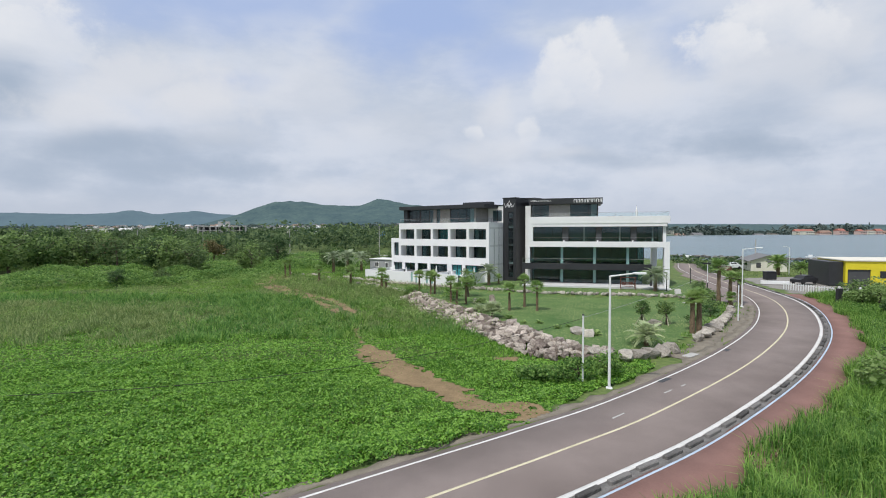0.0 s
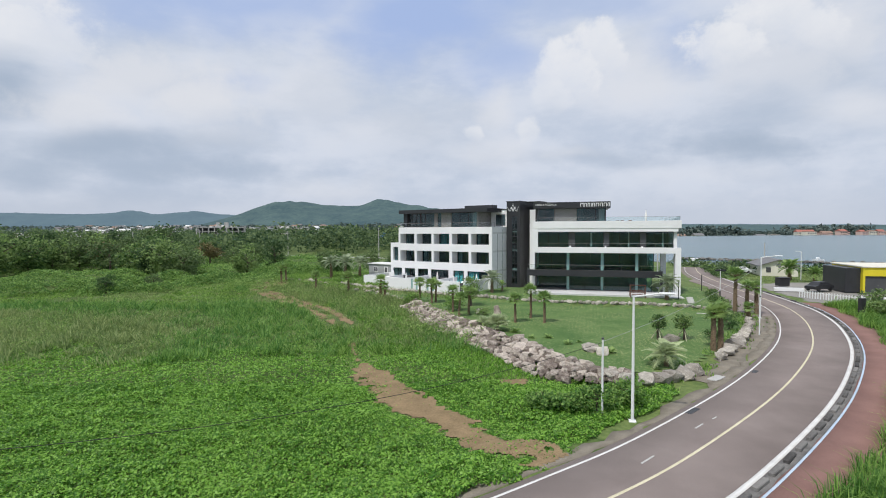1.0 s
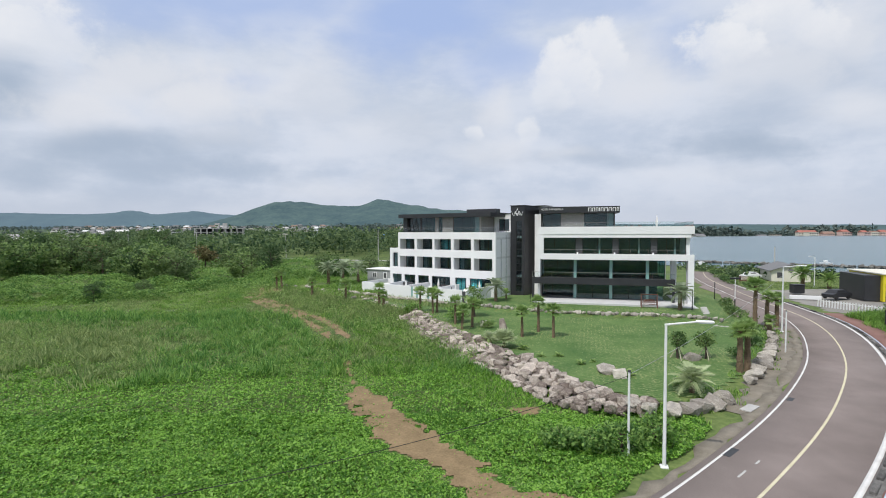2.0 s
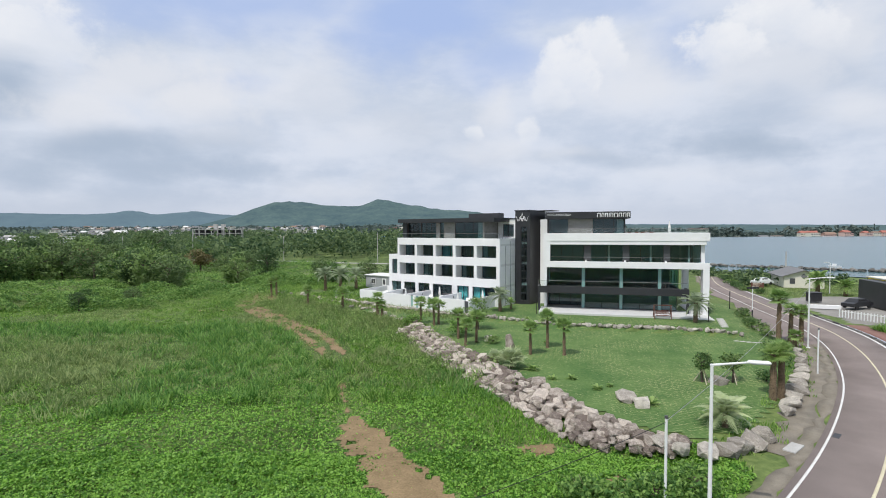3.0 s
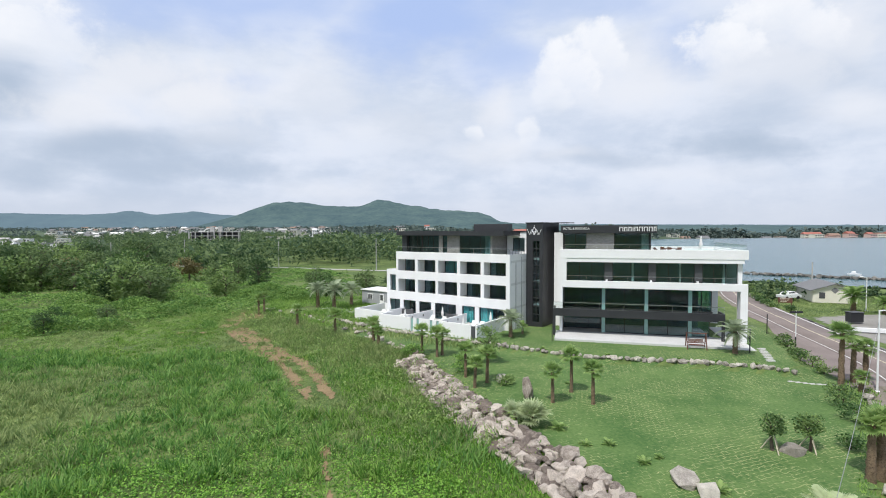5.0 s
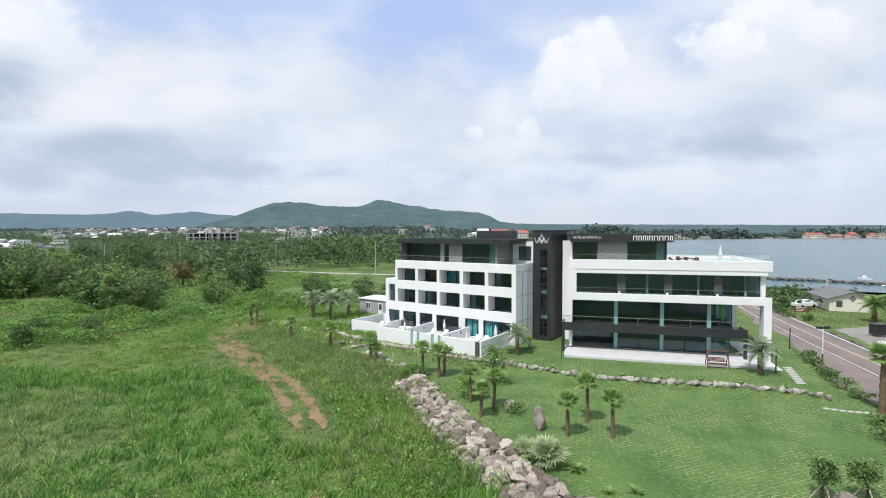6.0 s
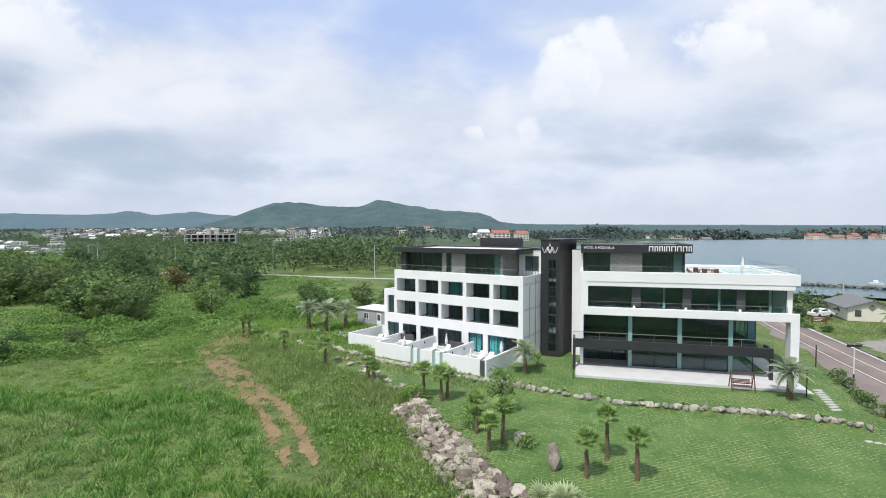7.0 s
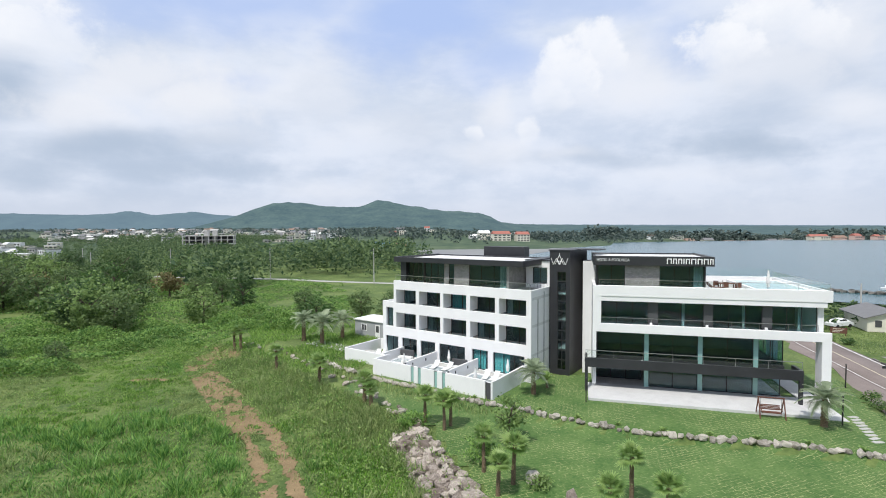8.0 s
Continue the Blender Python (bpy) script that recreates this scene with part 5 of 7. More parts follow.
# leafy weed clumps standing out of the meadow, most of them by the garden's edge
x, y = scatter(8200, -52, 6, 44, 104)
dl, _ = distance_to(x, y, np.array(LAWN_EDGE[18:] + LAWN_EDGE[:3], float))
keep = open_field(x, y) & ((dl < 9) | (fbm(x / 7, y / 7, 95) > 0.47)) & (RS.rand(len(x)) < 0.75)
x, y, dl = x[keep], y[keep], dl[keep]
tall = (0.45 + 0.75 * RS.rand(len(x)) ** 1.6) * np.where(dl < 9, 1.15, 0.85)
per = 28
d = RS.normal(size=(len(x), per, 3)) * np.array([0.42, 0.42, 0.30])
c = np.stack([x, y, ground_z(x, y) + tall * 0.55], 1)[:, None, :] + d * tall[:, None, None]
v, f = leaf_quads(c.reshape(-1, 3), np.repeat(tall, per) * 0.088 * (0.6 + 0.8 * RS.rand(len(x) * per)), 0.4, 0.45)
stuff("weed_clumps", v, f, WEED, "leafy light green weed clumps in the meadow", "weeds")

# short bright grass on the strip below the boulder wall
x, y = scatter(70000, -14, 10, 37, 66)
dl, _ = distance_to(x, y, GARDEN_FOOT)
keep = open_field(x, y) & (dl < 7.5 + 2 * RS.rand(len(x)))
x, y = x[keep], y[keep]
v, f = tuft_quads(np.stack([x, y, ground_z(x, y) - 0.02], 1), 0.24, 0.028)
stuff("short_grass", v, f, LEAF, "short bright grass below the boulder wall", "grass")

# the tall reedy grass on the road's outer bank
x, y = scatter(430000, 2, 62, 8, 66)
d, side = road_d(x, y)
keep = (side > 0) & (d > 4.9 + 1.7 * (value_noise(x / 2.5, y / 2.5, 101) - 0.35)) & (d < 22)
x, y, d = x[keep], y[keep], d[keep]
clump = value_noise(x / 1.6, y / 1.6, 103) * 0.6 + value_noise(x / 4.5, y / 4.5, 104) * 0.6
keep = RS.rand(len(x)) < 0.25 + 1.3 * np.clip(clump - 0.25, 0, 1)
x, y, clump = x[keep], y[keep], clump[keep]
c = np.stack([x, y, ground_z(x, y) - 0.03], 1)
v, f = blade_tris(c, 0.22 + 0.95 * clump, 0.021, 1.25)
stuff("bank_grass", v, f, BANK_BLADE, "long arching reedy grass on the roadside bank", "grass")
x, y = scatter(120000, 8, 62, 12, 66)
d, side = road_d(x, y)
lump = value_noise(x / 3.2, y / 3.2, 107)
keep = (side > 0) & (d > 6.2) & (lump > 0.46) & (d < 22)
x, y, lump = x[keep], y[keep], lump[keep]
c = np.stack([x, y, ground_z(x, y) + (0.5 + 2.2 * (lump - 0.46)) * np.sqrt(RS.rand(len(x)))], 1)
v, f = leaf_quads(c, 0.07 * (0.6 + 0.8 * RS.rand(len(x))), 0.5)
stuff("bank_bushes", v, f, SCRUB, "green leafy bushes among the bank grass", "bush")

# short grass on the lawn and its strip by the road
x, y = scatter(45000, -36, 2, 84, 118)
keep = inside(x, y, LAWN_EDGE) & (x < -7 - (96 - y) * 0.4) & (fbm(x / 6, y / 6, 117) > 0.40)
x, y = x[keep], y[keep]
v, f = tuft_quads(np.stack([x, y, ground_z(x, y)], 1), 0.45, 0.04)
stuff("rear_garden_grass", v, f, BLADE, "rough grass behind the garden terraces", "grass")
x, y = scatter(40000, 0, 36, 24, 60)
d, side = road_d(x, y)
keep = (side < 0) & (d > 4.3 + 1.2 * (value_noise(x, y, 119) - 0.5)) & (d < 6.5) & (y > 29) & (value_noise(x / 1.5, y / 1.5, 118) > 0.35)
x, y = x[keep], y[keep]
c = np.stack([x, y, ground_z(x, y) - 0.02], 1)
v, f = blade_tris(c, 0.28, 0.03, 0.9)
stuff("verge_grass", v, f, BLADE, "uneven verge grass beside the road", "grass")

# bare earth: ragged sheets a finger over the ground
def earth_sheet(x0, x1, y0, y1, label, name, category):
    ex, ey = np.meshgrid(np.arange(x0, x1, 0.18), np.arange(y0, y1, 0.18))
    shape = ex.shape
    jit = np.random.RandomState(19).rand(2, *shape) * 0.12
    ex, ey = (ex + jit[0]).ravel(), (ey + jit[1]).ravel()
    ok = earth(ex, ey) & ~inside(ex, ey, LAWN_EDGE) & (road_d(ex, ey)[0] > 3.1)
    w = shape[1]
    i = (np.arange(shape[0] - 1)[:, None] * w + np.arange(w - 1)[None, :]).ravel()
    i = i[ok[i] & ok[i + 1] & ok[i + w] & ok[i + w + 1]]
    quads = np.stack([i, i + 1, i + w + 1, i + w], 1)
    used, back_to = np.unique(quads, return_inverse=True)
    v = np.stack([ex, ey, ground_z(ex, ey) + 0.055], 1)[used]
    tagged(new(name, np_mesh(name, v, back_to.reshape(-1, 4), DIRT, True)), label, category, kind="structure")


earth_sheet(-9, 11, 22, 49, "bare reddish-brown earth track from the road into the meadow", "dirt_track", "track")
earth_sheet(-44, 1, 55, 104, "patchy reddish-brown wheel ruts through the meadow", "dirt_track", "track")


def clumps(seed, n, per, rx, rz, zc, leaf, hollow=0.55, flat=0.6, lobes=9):
    """Leaf centres grouped in clumps on an uneven crown."""
    rs = np.random.RandomState(seed)
    lob = rs.normal(size=(lobes, 3))
    lob /= np.linalg.norm(lob, axis=1)[:, None]
    lob[:, 2] *= flat
    bump = 0.55 + 0.5 * rs.rand(lobes)
    d = rs.normal(size=(n, 3))
    d /= np.linalg.norm(d, axis=1)[:, None]
    k = np.max(np.exp(-3.0 * (1 - d @ lob.T / np.linalg.norm(lob, axis=1))) * bump, axis=1) + 0.38
    r = k * (hollow + (1 - hollow) * rs.rand(n) ** 0.5)
    c = d * r[:, None] * np.array([rx, rx, rz]) + [0, 0, zc]
    p = np.repeat(c, per, 0) + rs.normal(size=(n * per, 3)) * leaf * np.array([1.9, 1.9, 1.1])
    return p, rs


def limb_mesh(seed, height, r0, reach, count=6):
    rs = np.random.RandomState(seed)
    bm = bmesh.new()
    top = Vector((rs.normal() * 0.05 * height, rs.normal() * 0.05 * height, height * 0.62))
    mid_p = Vector((rs.normal() * 0.03 * height, rs.normal() * 0.03 * height, height * 0.32))
    rod(bm, (0, 0, -0.3), mid_p, r0, r0 * 0.75, 7)
    rod(bm, mid_p, top, r0 * 0.75, r0 * 0.4, 7)
    for i in range(count):
        a = 2 * math.pi * i / count + rs.rand()
        s = mid_p.lerp(top, rs.rand())
        e = s + Vector((math.cos(a) * reach * (0.5 + 0.4 * rs.rand()), math.sin(a) * reach * (0.5 + 0.4 * rs.rand()), height * (0.12 + 0.22 * rs.rand())))
        rod(bm, s, e, r0 * 0.35, r0 * 0.12, 5)
    return bm


def make_tree(name, at, label, seed, height, spread, leaf, material, n=90, per=16, category="tree", group="", flat=0.6, crown=0.40):
    t = thing(name, at, label, category, group)
    part("trunk", limb_mesh(seed, height, 0.035 * height + 0.03, spread), BARK, t)
    p, rs = clumps(seed, n, per, spread, height * crown, height * (0.98 - crown), leaf, flat=flat)
    v, f = leaf_quads(p, leaf * (0.6 + 0.8 * rs.rand(len(p))), 0.4, rs=rs)
    part("crown", np_mesh("crown", v, f, material), material, t)
    return t


def gz(x, y):
    return float(ground_z(np.array([x]), np.array([y]))[0])


# trees of the meadow's far edge, one by one
kinds = [make_tree("tree", (-47, 120, gz(-47, 120)), "dense dark green broad-leaved tree at the meadow's edge", 201, 7.0, 3.4, 0.24, TREE_LEAF, 118, 16, group="meadow edge trees", crown=0.52),
         make_tree("pine_tree", (-44.5, 133, gz(-44.5, 133)), "dark green pine with an uneven crown", 202, 8.6, 3.0, 0.22, PINE_LEAF, 124, 16, "tree", "meadow edge trees", 0.9, 0.48),
         make_tree("tree", (-64, 121, gz(-64, 121)), "dense dark green broad-leaved tree at the meadow's edge", 203, 6.2, 3.8, 0.24, TREE_LEAF, 118, 16, group="meadow edge trees", crown=0.52),
         make_tree("pine_tree", (-74, 127, gz(-74, 127)), "dark green pine with an uneven crown", 204, 7.6, 3.2, 0.22, PINE_LEAF, 124, 16, "tree", "meadow edge trees", 0.9, 0.48),
         make_tree("withered_tree", (-70, 150, gz(-70, 150)), "brown withered tree among green ones", 205, 7.0, 3.0, 0.28, BROWN_LEAF, 90, 14, "tree", "meadow edge trees")]
trs = random.Random(5)
spots = [(-24, 114), (-18, 125), (-30, 128), (-12, 122), (-56, 84), (-60, 91), (-53, 92.5)]
while len(spots) < 116:
    y = trs.uniform(108, 200)
    x = trs.uniform(-0.95 * y - 10, -0.34 * y - 4)
    b = (x + 1.4) / (y - 22.4)
    if -0.585 < b < -0.485 and y < 190 or -0.485 <= b < -0.33 and y < 165 and trs.random() < 0.8:
        continue
    if y > 118 + 12 * math.sin(x * 0.13) and not (-75 < x < -5 and y > 160) and min((x - a) ** 2 + (y - b) ** 2 for a, b in spots) > 14:
        spots.append((x, y))
for i, (x, y) in enumerate(spots):
    k = kinds[4] if trs.random() < 0.03 else kinds[trs.randrange(4)]
    s = (trs.uniform(0.95, 1.5) if x < -0.62 * (y - 22) else trs.uniform(0.75, 1.15)) if i > 6 else (0.75 if i < 4 else 0.42)
    copy_thing(k, pose(x, y, gz(x, y), 0, 0, trs.uniform(0, 360)) @ Matrix.Diagonal((s * trs.uniform(0.9, 1.2), s, s * trs.uniform(0.85, 1.1), 1)))

# low mounds smothered in creeper
mounds = [(-57, 86, 5.5, 1.9), (-64, 90, 5.0, 2.2), (-50, 88, 3.4, 1.3), (-70, 84, 5.0, 2.0), (-62, 98, 4.5, 1.8), (-46, 106, 4.0, 1.6), (-36, 112, 4.0, 1.8), (-52, 112, 4.5, 1.7), (-28, 108, 3.2, 1.5), (-41, 116, 4.0, 2.0), (-33, 119, 4.5, 2.2), (-48, 99, 4.6, 1.5), (-56, 104, 5.0, 2.2), (-24, 118, 4.0, 2.0), (-68, 107, 5.5, 2.4), (-80, 101, 6.0, 2.6), (-40, 125, 4.6, 2.4), (-78, 92, 5.0, 2.0)]
for i, (x, y, r, h) in enumerate(mounds):
    mrs = np.random.RandomState(700 + i)
    n = int(520 * r)
    a, q = mrs.rand(n) * 2 * math.pi, np.sqrt(mrs.rand(n))
    px_, py_ = x + np.cos(a) * q * r * (1 + 0.25 * np.sin(3 * a + i)), y + np.sin(a) * q * r * 0.7
    pz_ = ground_z(px_, py_) + h * (1 - q ** 2.2) * (0.75 + 0.4 * mrs.rand(n)) + 0.15
    v, f = leaf_quads(np.stack([px_, py_, pz_], 1), 0.15 * (0.6 + 0.8 * mrs.rand(n)), 0.7, rs=mrs)
    tagged(new("creeper_mound", np_mesh("creeper_mound", v, f, SCRUB)), "low mound smothered in green creeper", "mound", "creeper mounds")

# the woods behind, uncounted
rs = np.random.RandomState(77)
tx, ty = scatter(4500, -620, 20, 150, 640, rs)
band = (((tx < -60) & (ty < 420)) | ((tx > -75) & (tx < -8 - (ty - 205) * 0.05) & (ty > 203) & (ty < 330)) | ((tx < -180) & (ty < 640))) & (tx > -1.15 * ty) & (ty > 158 - 0.25 * (tx + 60))
tx, ty = tx[band], ty[band]
hgt = (5.5 + 4.0 * rs.rand(len(tx))) * np.where(tx > -75, 1.45, 1.0) * np.where((tx / (ty - 28) < -0.70) & (ty > 175), 0.60, 1.0)
per = 118
cen = np.stack([tx, ty, ground_z(tx, ty) + hgt * 0.55], 1)
d = rs.normal(size=(len(tx), per, 3))
d /= np.linalg.norm(d, axis=2)[:, :, None]
p = cen[:, None, :] + d * (0.55 + 0.5 * rs.rand(len(tx), per, 1)) * np.stack([hgt * 0.42, hgt * 0.42, hgt * 0.46], 1)[:, None, :]
v, f = leaf_quads(p.reshape(-1, 3), np.repeat(hgt, per) * 0.060 * (0.6 + 0.8 * rs.rand(len(tx) * per)), 0.35, rs=rs)
stuff("woods", v, f, WOOD_LEAF, "dense green mixed woods behind the meadow", "woods")
# scattered far copses, hedges and the shore's tree lines
def copse(name, n, xs, ys, h0, h1, per, label, seed, keep=None):
    rs = np.random.RandomState(seed)
    x, y = scatter(n, *xs, *ys, rs)
    if keep is not None:
        k = keep(x, y)
        x, y = x[k], y[k]
    h = h0 + (h1 - h0) * rs.rand(len(x))
    d = rs.normal(size=(len(x), per, 3))
    d /= np.linalg.norm(d, axis=2)[:, :, None]
    z0 = ground_z(x, y)
    p = np.stack([x, y, z0 + h * 0.5], 1)[:, None, :] + d * np.stack([h * 0.6, h * 0.6, h * 0.5], 1)[:, None, :] * (0.5 + 0.5 * rs.rand(len(x), per, 1))
    v, f = leaf_quads(p.reshape(-1, 3), np.repeat(h, per) * 0.17, 0.3, rs=rs)
    return stuff(name, v, f, HAZED_LEAF if h1 > 3 else WOOD_LEAF, label, "woods")


land = lambda x, y: ~inside(x, y, SEA)
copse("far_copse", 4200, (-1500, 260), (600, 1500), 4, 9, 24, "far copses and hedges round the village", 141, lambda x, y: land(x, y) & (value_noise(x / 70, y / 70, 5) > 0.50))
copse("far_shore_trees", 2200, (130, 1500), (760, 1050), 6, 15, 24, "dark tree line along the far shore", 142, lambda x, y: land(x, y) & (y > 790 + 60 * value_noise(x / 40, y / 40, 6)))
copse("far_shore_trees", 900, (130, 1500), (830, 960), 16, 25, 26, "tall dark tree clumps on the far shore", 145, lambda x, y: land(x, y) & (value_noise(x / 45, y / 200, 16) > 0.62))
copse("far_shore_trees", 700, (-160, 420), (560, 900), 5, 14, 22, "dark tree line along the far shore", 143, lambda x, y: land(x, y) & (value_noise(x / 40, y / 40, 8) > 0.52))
copse("shore_shrubs", 160, (52, 90), (110, 150), 1.0, 2.6, 40, "green shrubs by the near shore", 144, lambda x, y: land(x, y) & (y < 168 - 0.4 * x) & (x > 0.1 * y + 48))


# ---- palms and garden ----
def fan_frond(length, blades, material, seed):
    """One fan leaf: a stalk and a half-disc of narrow blades; it grows along +x."""
    rs = np.random.RandomState(seed)
    v, f = [], []
    s = length * 0.45
    v += [(0, -0.014, 0), (0, 0.014, 0), (s, 0.010, 0), (s, -0.010, 0)]
    f += [(0, 1, 2), (0, 2, 3)]
    for i in range(blades):
        a = radians(-105 + 210 * i / (blades - 1))
        r = length * 0.55 * (0.8 + 0.3 * math.cos(a)) * (0.9 + 0.2 * rs.rand())
        dx, dy = math.cos(a), math.sin(a)
        w = 0.035 * length + 0.012
        b = len(v)
        droop = -0.10 * length * rs.rand() - 0.06 * length * abs(math.sin(a))
        v += [(s, 0, 0), (s + dx * r * 0.5 - dy * w, dy * r * 0.5 + dx * w, 0.02), (s + dx * r * 0.5 + dy * w, dy * r * 0.5 - dx * w, 0.02), (s + dx * r, dy * r, droop)]
        f += [(b, b + 1, b + 2), (b + 1, b + 3, b + 2)]
    return np_mesh("frond", v, f, material)


def feather_frond(length, pairs, material, seed, droop=0.9):
    """One feather leaf: an arching rib with paired leaflets, along +x."""
    rs = np.random.RandomState(seed)
    v, f = [], []
    px = lambda t: length * (t - 0.18 * t * t)
    pz = lambda t: length * (0.35 * t - droop * 0.62 * t * t)
    for i in range(7):
        t = i / 6
        v += [(px(t), -0.02 * (1 - t) - 0.004, pz(t)), (px(t), 0.02 * (1 - t) + 0.004, pz(t))]
    for i in range(6):
        a = 2 * i
        f += [(a, a + 1, a + 3), (a, a + 3, a + 2)]
    for i in range(pairs):
        t = 0.14 + 0.86 * i / pairs
        l = length * 0.30 * math.sin(math.pi * (0.16 + 0.80 * t)) * (0.85 + 0.3 * rs.rand())
        for sgn in (-1, 1):
            b = len(v)
            x, z = px(t), pz(t)
            v += [(x - 0.02, 0, z), (x + 0.035, 0, z), (x + l * 0.55, sgn * l * 0.85, z - l * 0.30)]
            f += [(b, b + 1, b + 2)]
    return np_mesh("frond", v, f, material)


def palm_trunk(height, r, seed, lean=0.0, rings=14, rough=0.22):
    rs = np.random.RandomState(seed)
    sides, v, f = 9, [], []
    for i in range(rings + 1):
        t = i / rings
        rr = r * (1.25 - 0.35 * t) * (1 + (0.12 if i % 2 else -0.04))
        for k in range(sides):
            a = 2 * math.pi * (k + 0.5 * (i % 2)) / sides
            q = rr * (1 + rough * (rs.rand() - 0.5))
            v.append((math.cos(a) * q + lean * t * t * height, math.sin(a) * q, -0.15 + t * (height + 0.15)))
    for i in range(rings):
        for k in range(sides):
            a, b = i * sides + k, i * sides + (k + 1) % sides
            f.append((a, b, b + sides, a + sides))
    f.append(tuple(rings * sides + k for k in (0, 2, 4, 6)))
    return np_mesh("trunk", v, f, PALM_BARK)


FANS = [fan_frond(1.0, 15, PALM_LEAF, 300 + i) for i in range(3)]
SILVER_FANS = [fan_frond(1.0, 13, SILVER_LEAF, 310 + i) for i in range(2)]
FEATHERS = [feather_frond(1.0, 20, PALM_LEAF, 320 + i) for i in range(2)]
PALE_FEATHERS = [feather_frond(1.0, 22, SILVER_LEAF, 340 + i, 1.0) for i in range(2)]
SILVER_FEATHERS = [feather_frond(1.0, 20, GREY_PALM, 330 + i, 1.15) for i in range(2)]


def palm(x, y, height, spread, fronds, label, seed, n=24, lean=0.0, r=0.13, low=-45, high=80, group="", z=None, name="palm_tree", turn=None):
    rs = random.Random(seed)
    t = thing(name, (x, y, gz(x, y) if z is None else z, 0, 0, rs.uniform(0, 360) if turn is None else turn), label, "palm", group)
    if height > 0.3:
        part("trunk", palm_trunk(height, r, seed, lean), PALM_BARK, t)
    for i in range(n):
        e = low + (high - low) * ((i + 0.5) / n) ** 0.8 + rs.uniform(-8, 8)
        ob = part("frond", rs.choice(fronds), None, t)
        s = spread * rs.uniform(0.8, 1.15) * (0.85 if e > 60 else 1.0)
        ob.matrix_basis = pose(lean * height, 0, height - 0.02, 0, -e, i * 137.5 + rs.uniform(-12, 12)) @ Matrix.Diagonal((s, s, s, 1))
    return t


FAN_LABEL = "slender fan palm with a shaggy brown trunk on the lawn"
for i, (x, y, h, lean, s) in enumerate(((7.35, 54.35, 2.45, 0.02, 0.85), (9.41, 56.75, 3.05, 0.0, 0.9), (10.34, 53.93, 2.65, -0.02, 0.9), (0.94, 61.03, 2.5, 0.12, 0.9),
                                        (1.58, 58.01, 2.1, 0.05, 0.8), (2.72, 59.36, 2.6, 0.05, 1.0), (-1.73, 68.03, 2.5, 0.03, 1.0), (-1.2, 68.86, 2.3, -0.03, 0.9), (-3.37, 69.28, 2.6, 0.0, 0.9))):
    palm(x, y, h, s * 1.18, FANS, FAN_LABEL, 400 + i, 24, lean, 0.12, low=-28, high=85, group="lawn palms")
for i, (x, y, h, s) in enumerate(((-9.3, 74.1, 2.6, 1.1), (-15.2, 80.7, 2.5, 1.25), (-21.9, 86.7, 2.4, 1.0), (-29.8, 95.4, 2.9, 1.0), (-30.7, 95.5, 2.7, 0.9), (-8.6, 73.6, 1.7, 0.8))):
    palm(x, y, h, s, FANS, "fan palm at the garden's weedy edge", 420 + i, 26, 0.02, 0.16, group="edge palms")
for i, (x, y, h, s) in enumerate(((-22.2, 99.4, 3.0, 2.5), (-18.9, 96.8, 3.2, 2.6), (-16.7, 100.2, 2.9, 2.4))):
    palm(x, y, h, s, SILVER_FEATHERS, "grey-green feather palm with drooping fronds", 430 + i, 24, 0, 0.24, -30, 78, group="feather palms")
palm(29.18, 67.45, 2.3, 2.1, SILVER_FEATHERS, "grey-green feather palm before the restaurant", 440, 26, 0, 0.22, -35, 75)
palm(7.03, 75.69, 2.1, 2.1, SILVER_FEATHERS, "grey-green feather palm beside the stair tower", 441, 26, 0, 0.20, -30, 78)
palm(8.76, 77.51, 0.9, 1.1, FEATHERS, "small green feather palm under a larger one", 442, 16, 0, 0.12, -10, 78)
ROADSIDE = "tall shaggy fan palm by the roadside boulders"
for i, (x, y, h, s) in enumerate(((32.7, 58.2, 4.6, 1.25), (34.9, 59.6, 3.3, 1.0), (36.0, 59.6, 3.2, 1.0), (21.7, 42.6, 3.1, 0.95), (22.4, 42.8, 3.3, 1.0), (33.6, 57.2, 1.3, 0.8))):
    palm(x, y, h, s, FANS, ROADSIDE, 450 + i, 26, 0.01, 0.19, group="roadside palms")
palm(5.01, 50.18, 0.55, 1.45, SILVER_FANS, "low silvery fan palm behind the boulder wall", 460, 44, 0, 0.12, 0, 80)
palm(3.92, 50.91, 0.5, 1.1, SILVER_FANS, "low silvery fan palm behind the boulder wall", 461, 24, 0, 0.12, 0, 80)
palm(15.7, 37.8, 0.8, 1.75, PALE_FEATHERS, "bushy silvery palm by the corner boulders", 462, 30, 0, 0.15, -10, 80)
palm(66.5, 97.5, 2.4, 2.6, FEATHERS, "broad green feather palm beside the small house", 463, 30, 0, 0.30, -35, 78, z=-0.1)
palm(69.5, 95.0, 1.6, 2.2, FEATHERS, "broad green feather palm beside the small house", 464, 26, 0, 0.28, -30, 78, z=-0.1)
for i, (x, y, s) in enumerate(((7.74, 46.9, 0.55), (9.22, 46.9, 0.62), (10.38, 44.47, 0.6), (6.63, 49.45, 0.8), (12.91, 41.31, 0.75), (15.76, 39.2, 0.8), (16.92, 39.72, 0.6), (11.54, 45.11, 0.45), (9.66, 59.05, 0.3), (3.08, 53, 0.5))):
    palm(x, y, 0.05, s, FEATHERS, "low dark green cycad set in the lawn", 470 + i, 18, 0, 0.1, 2, 60, group="cycads", name="cycad")

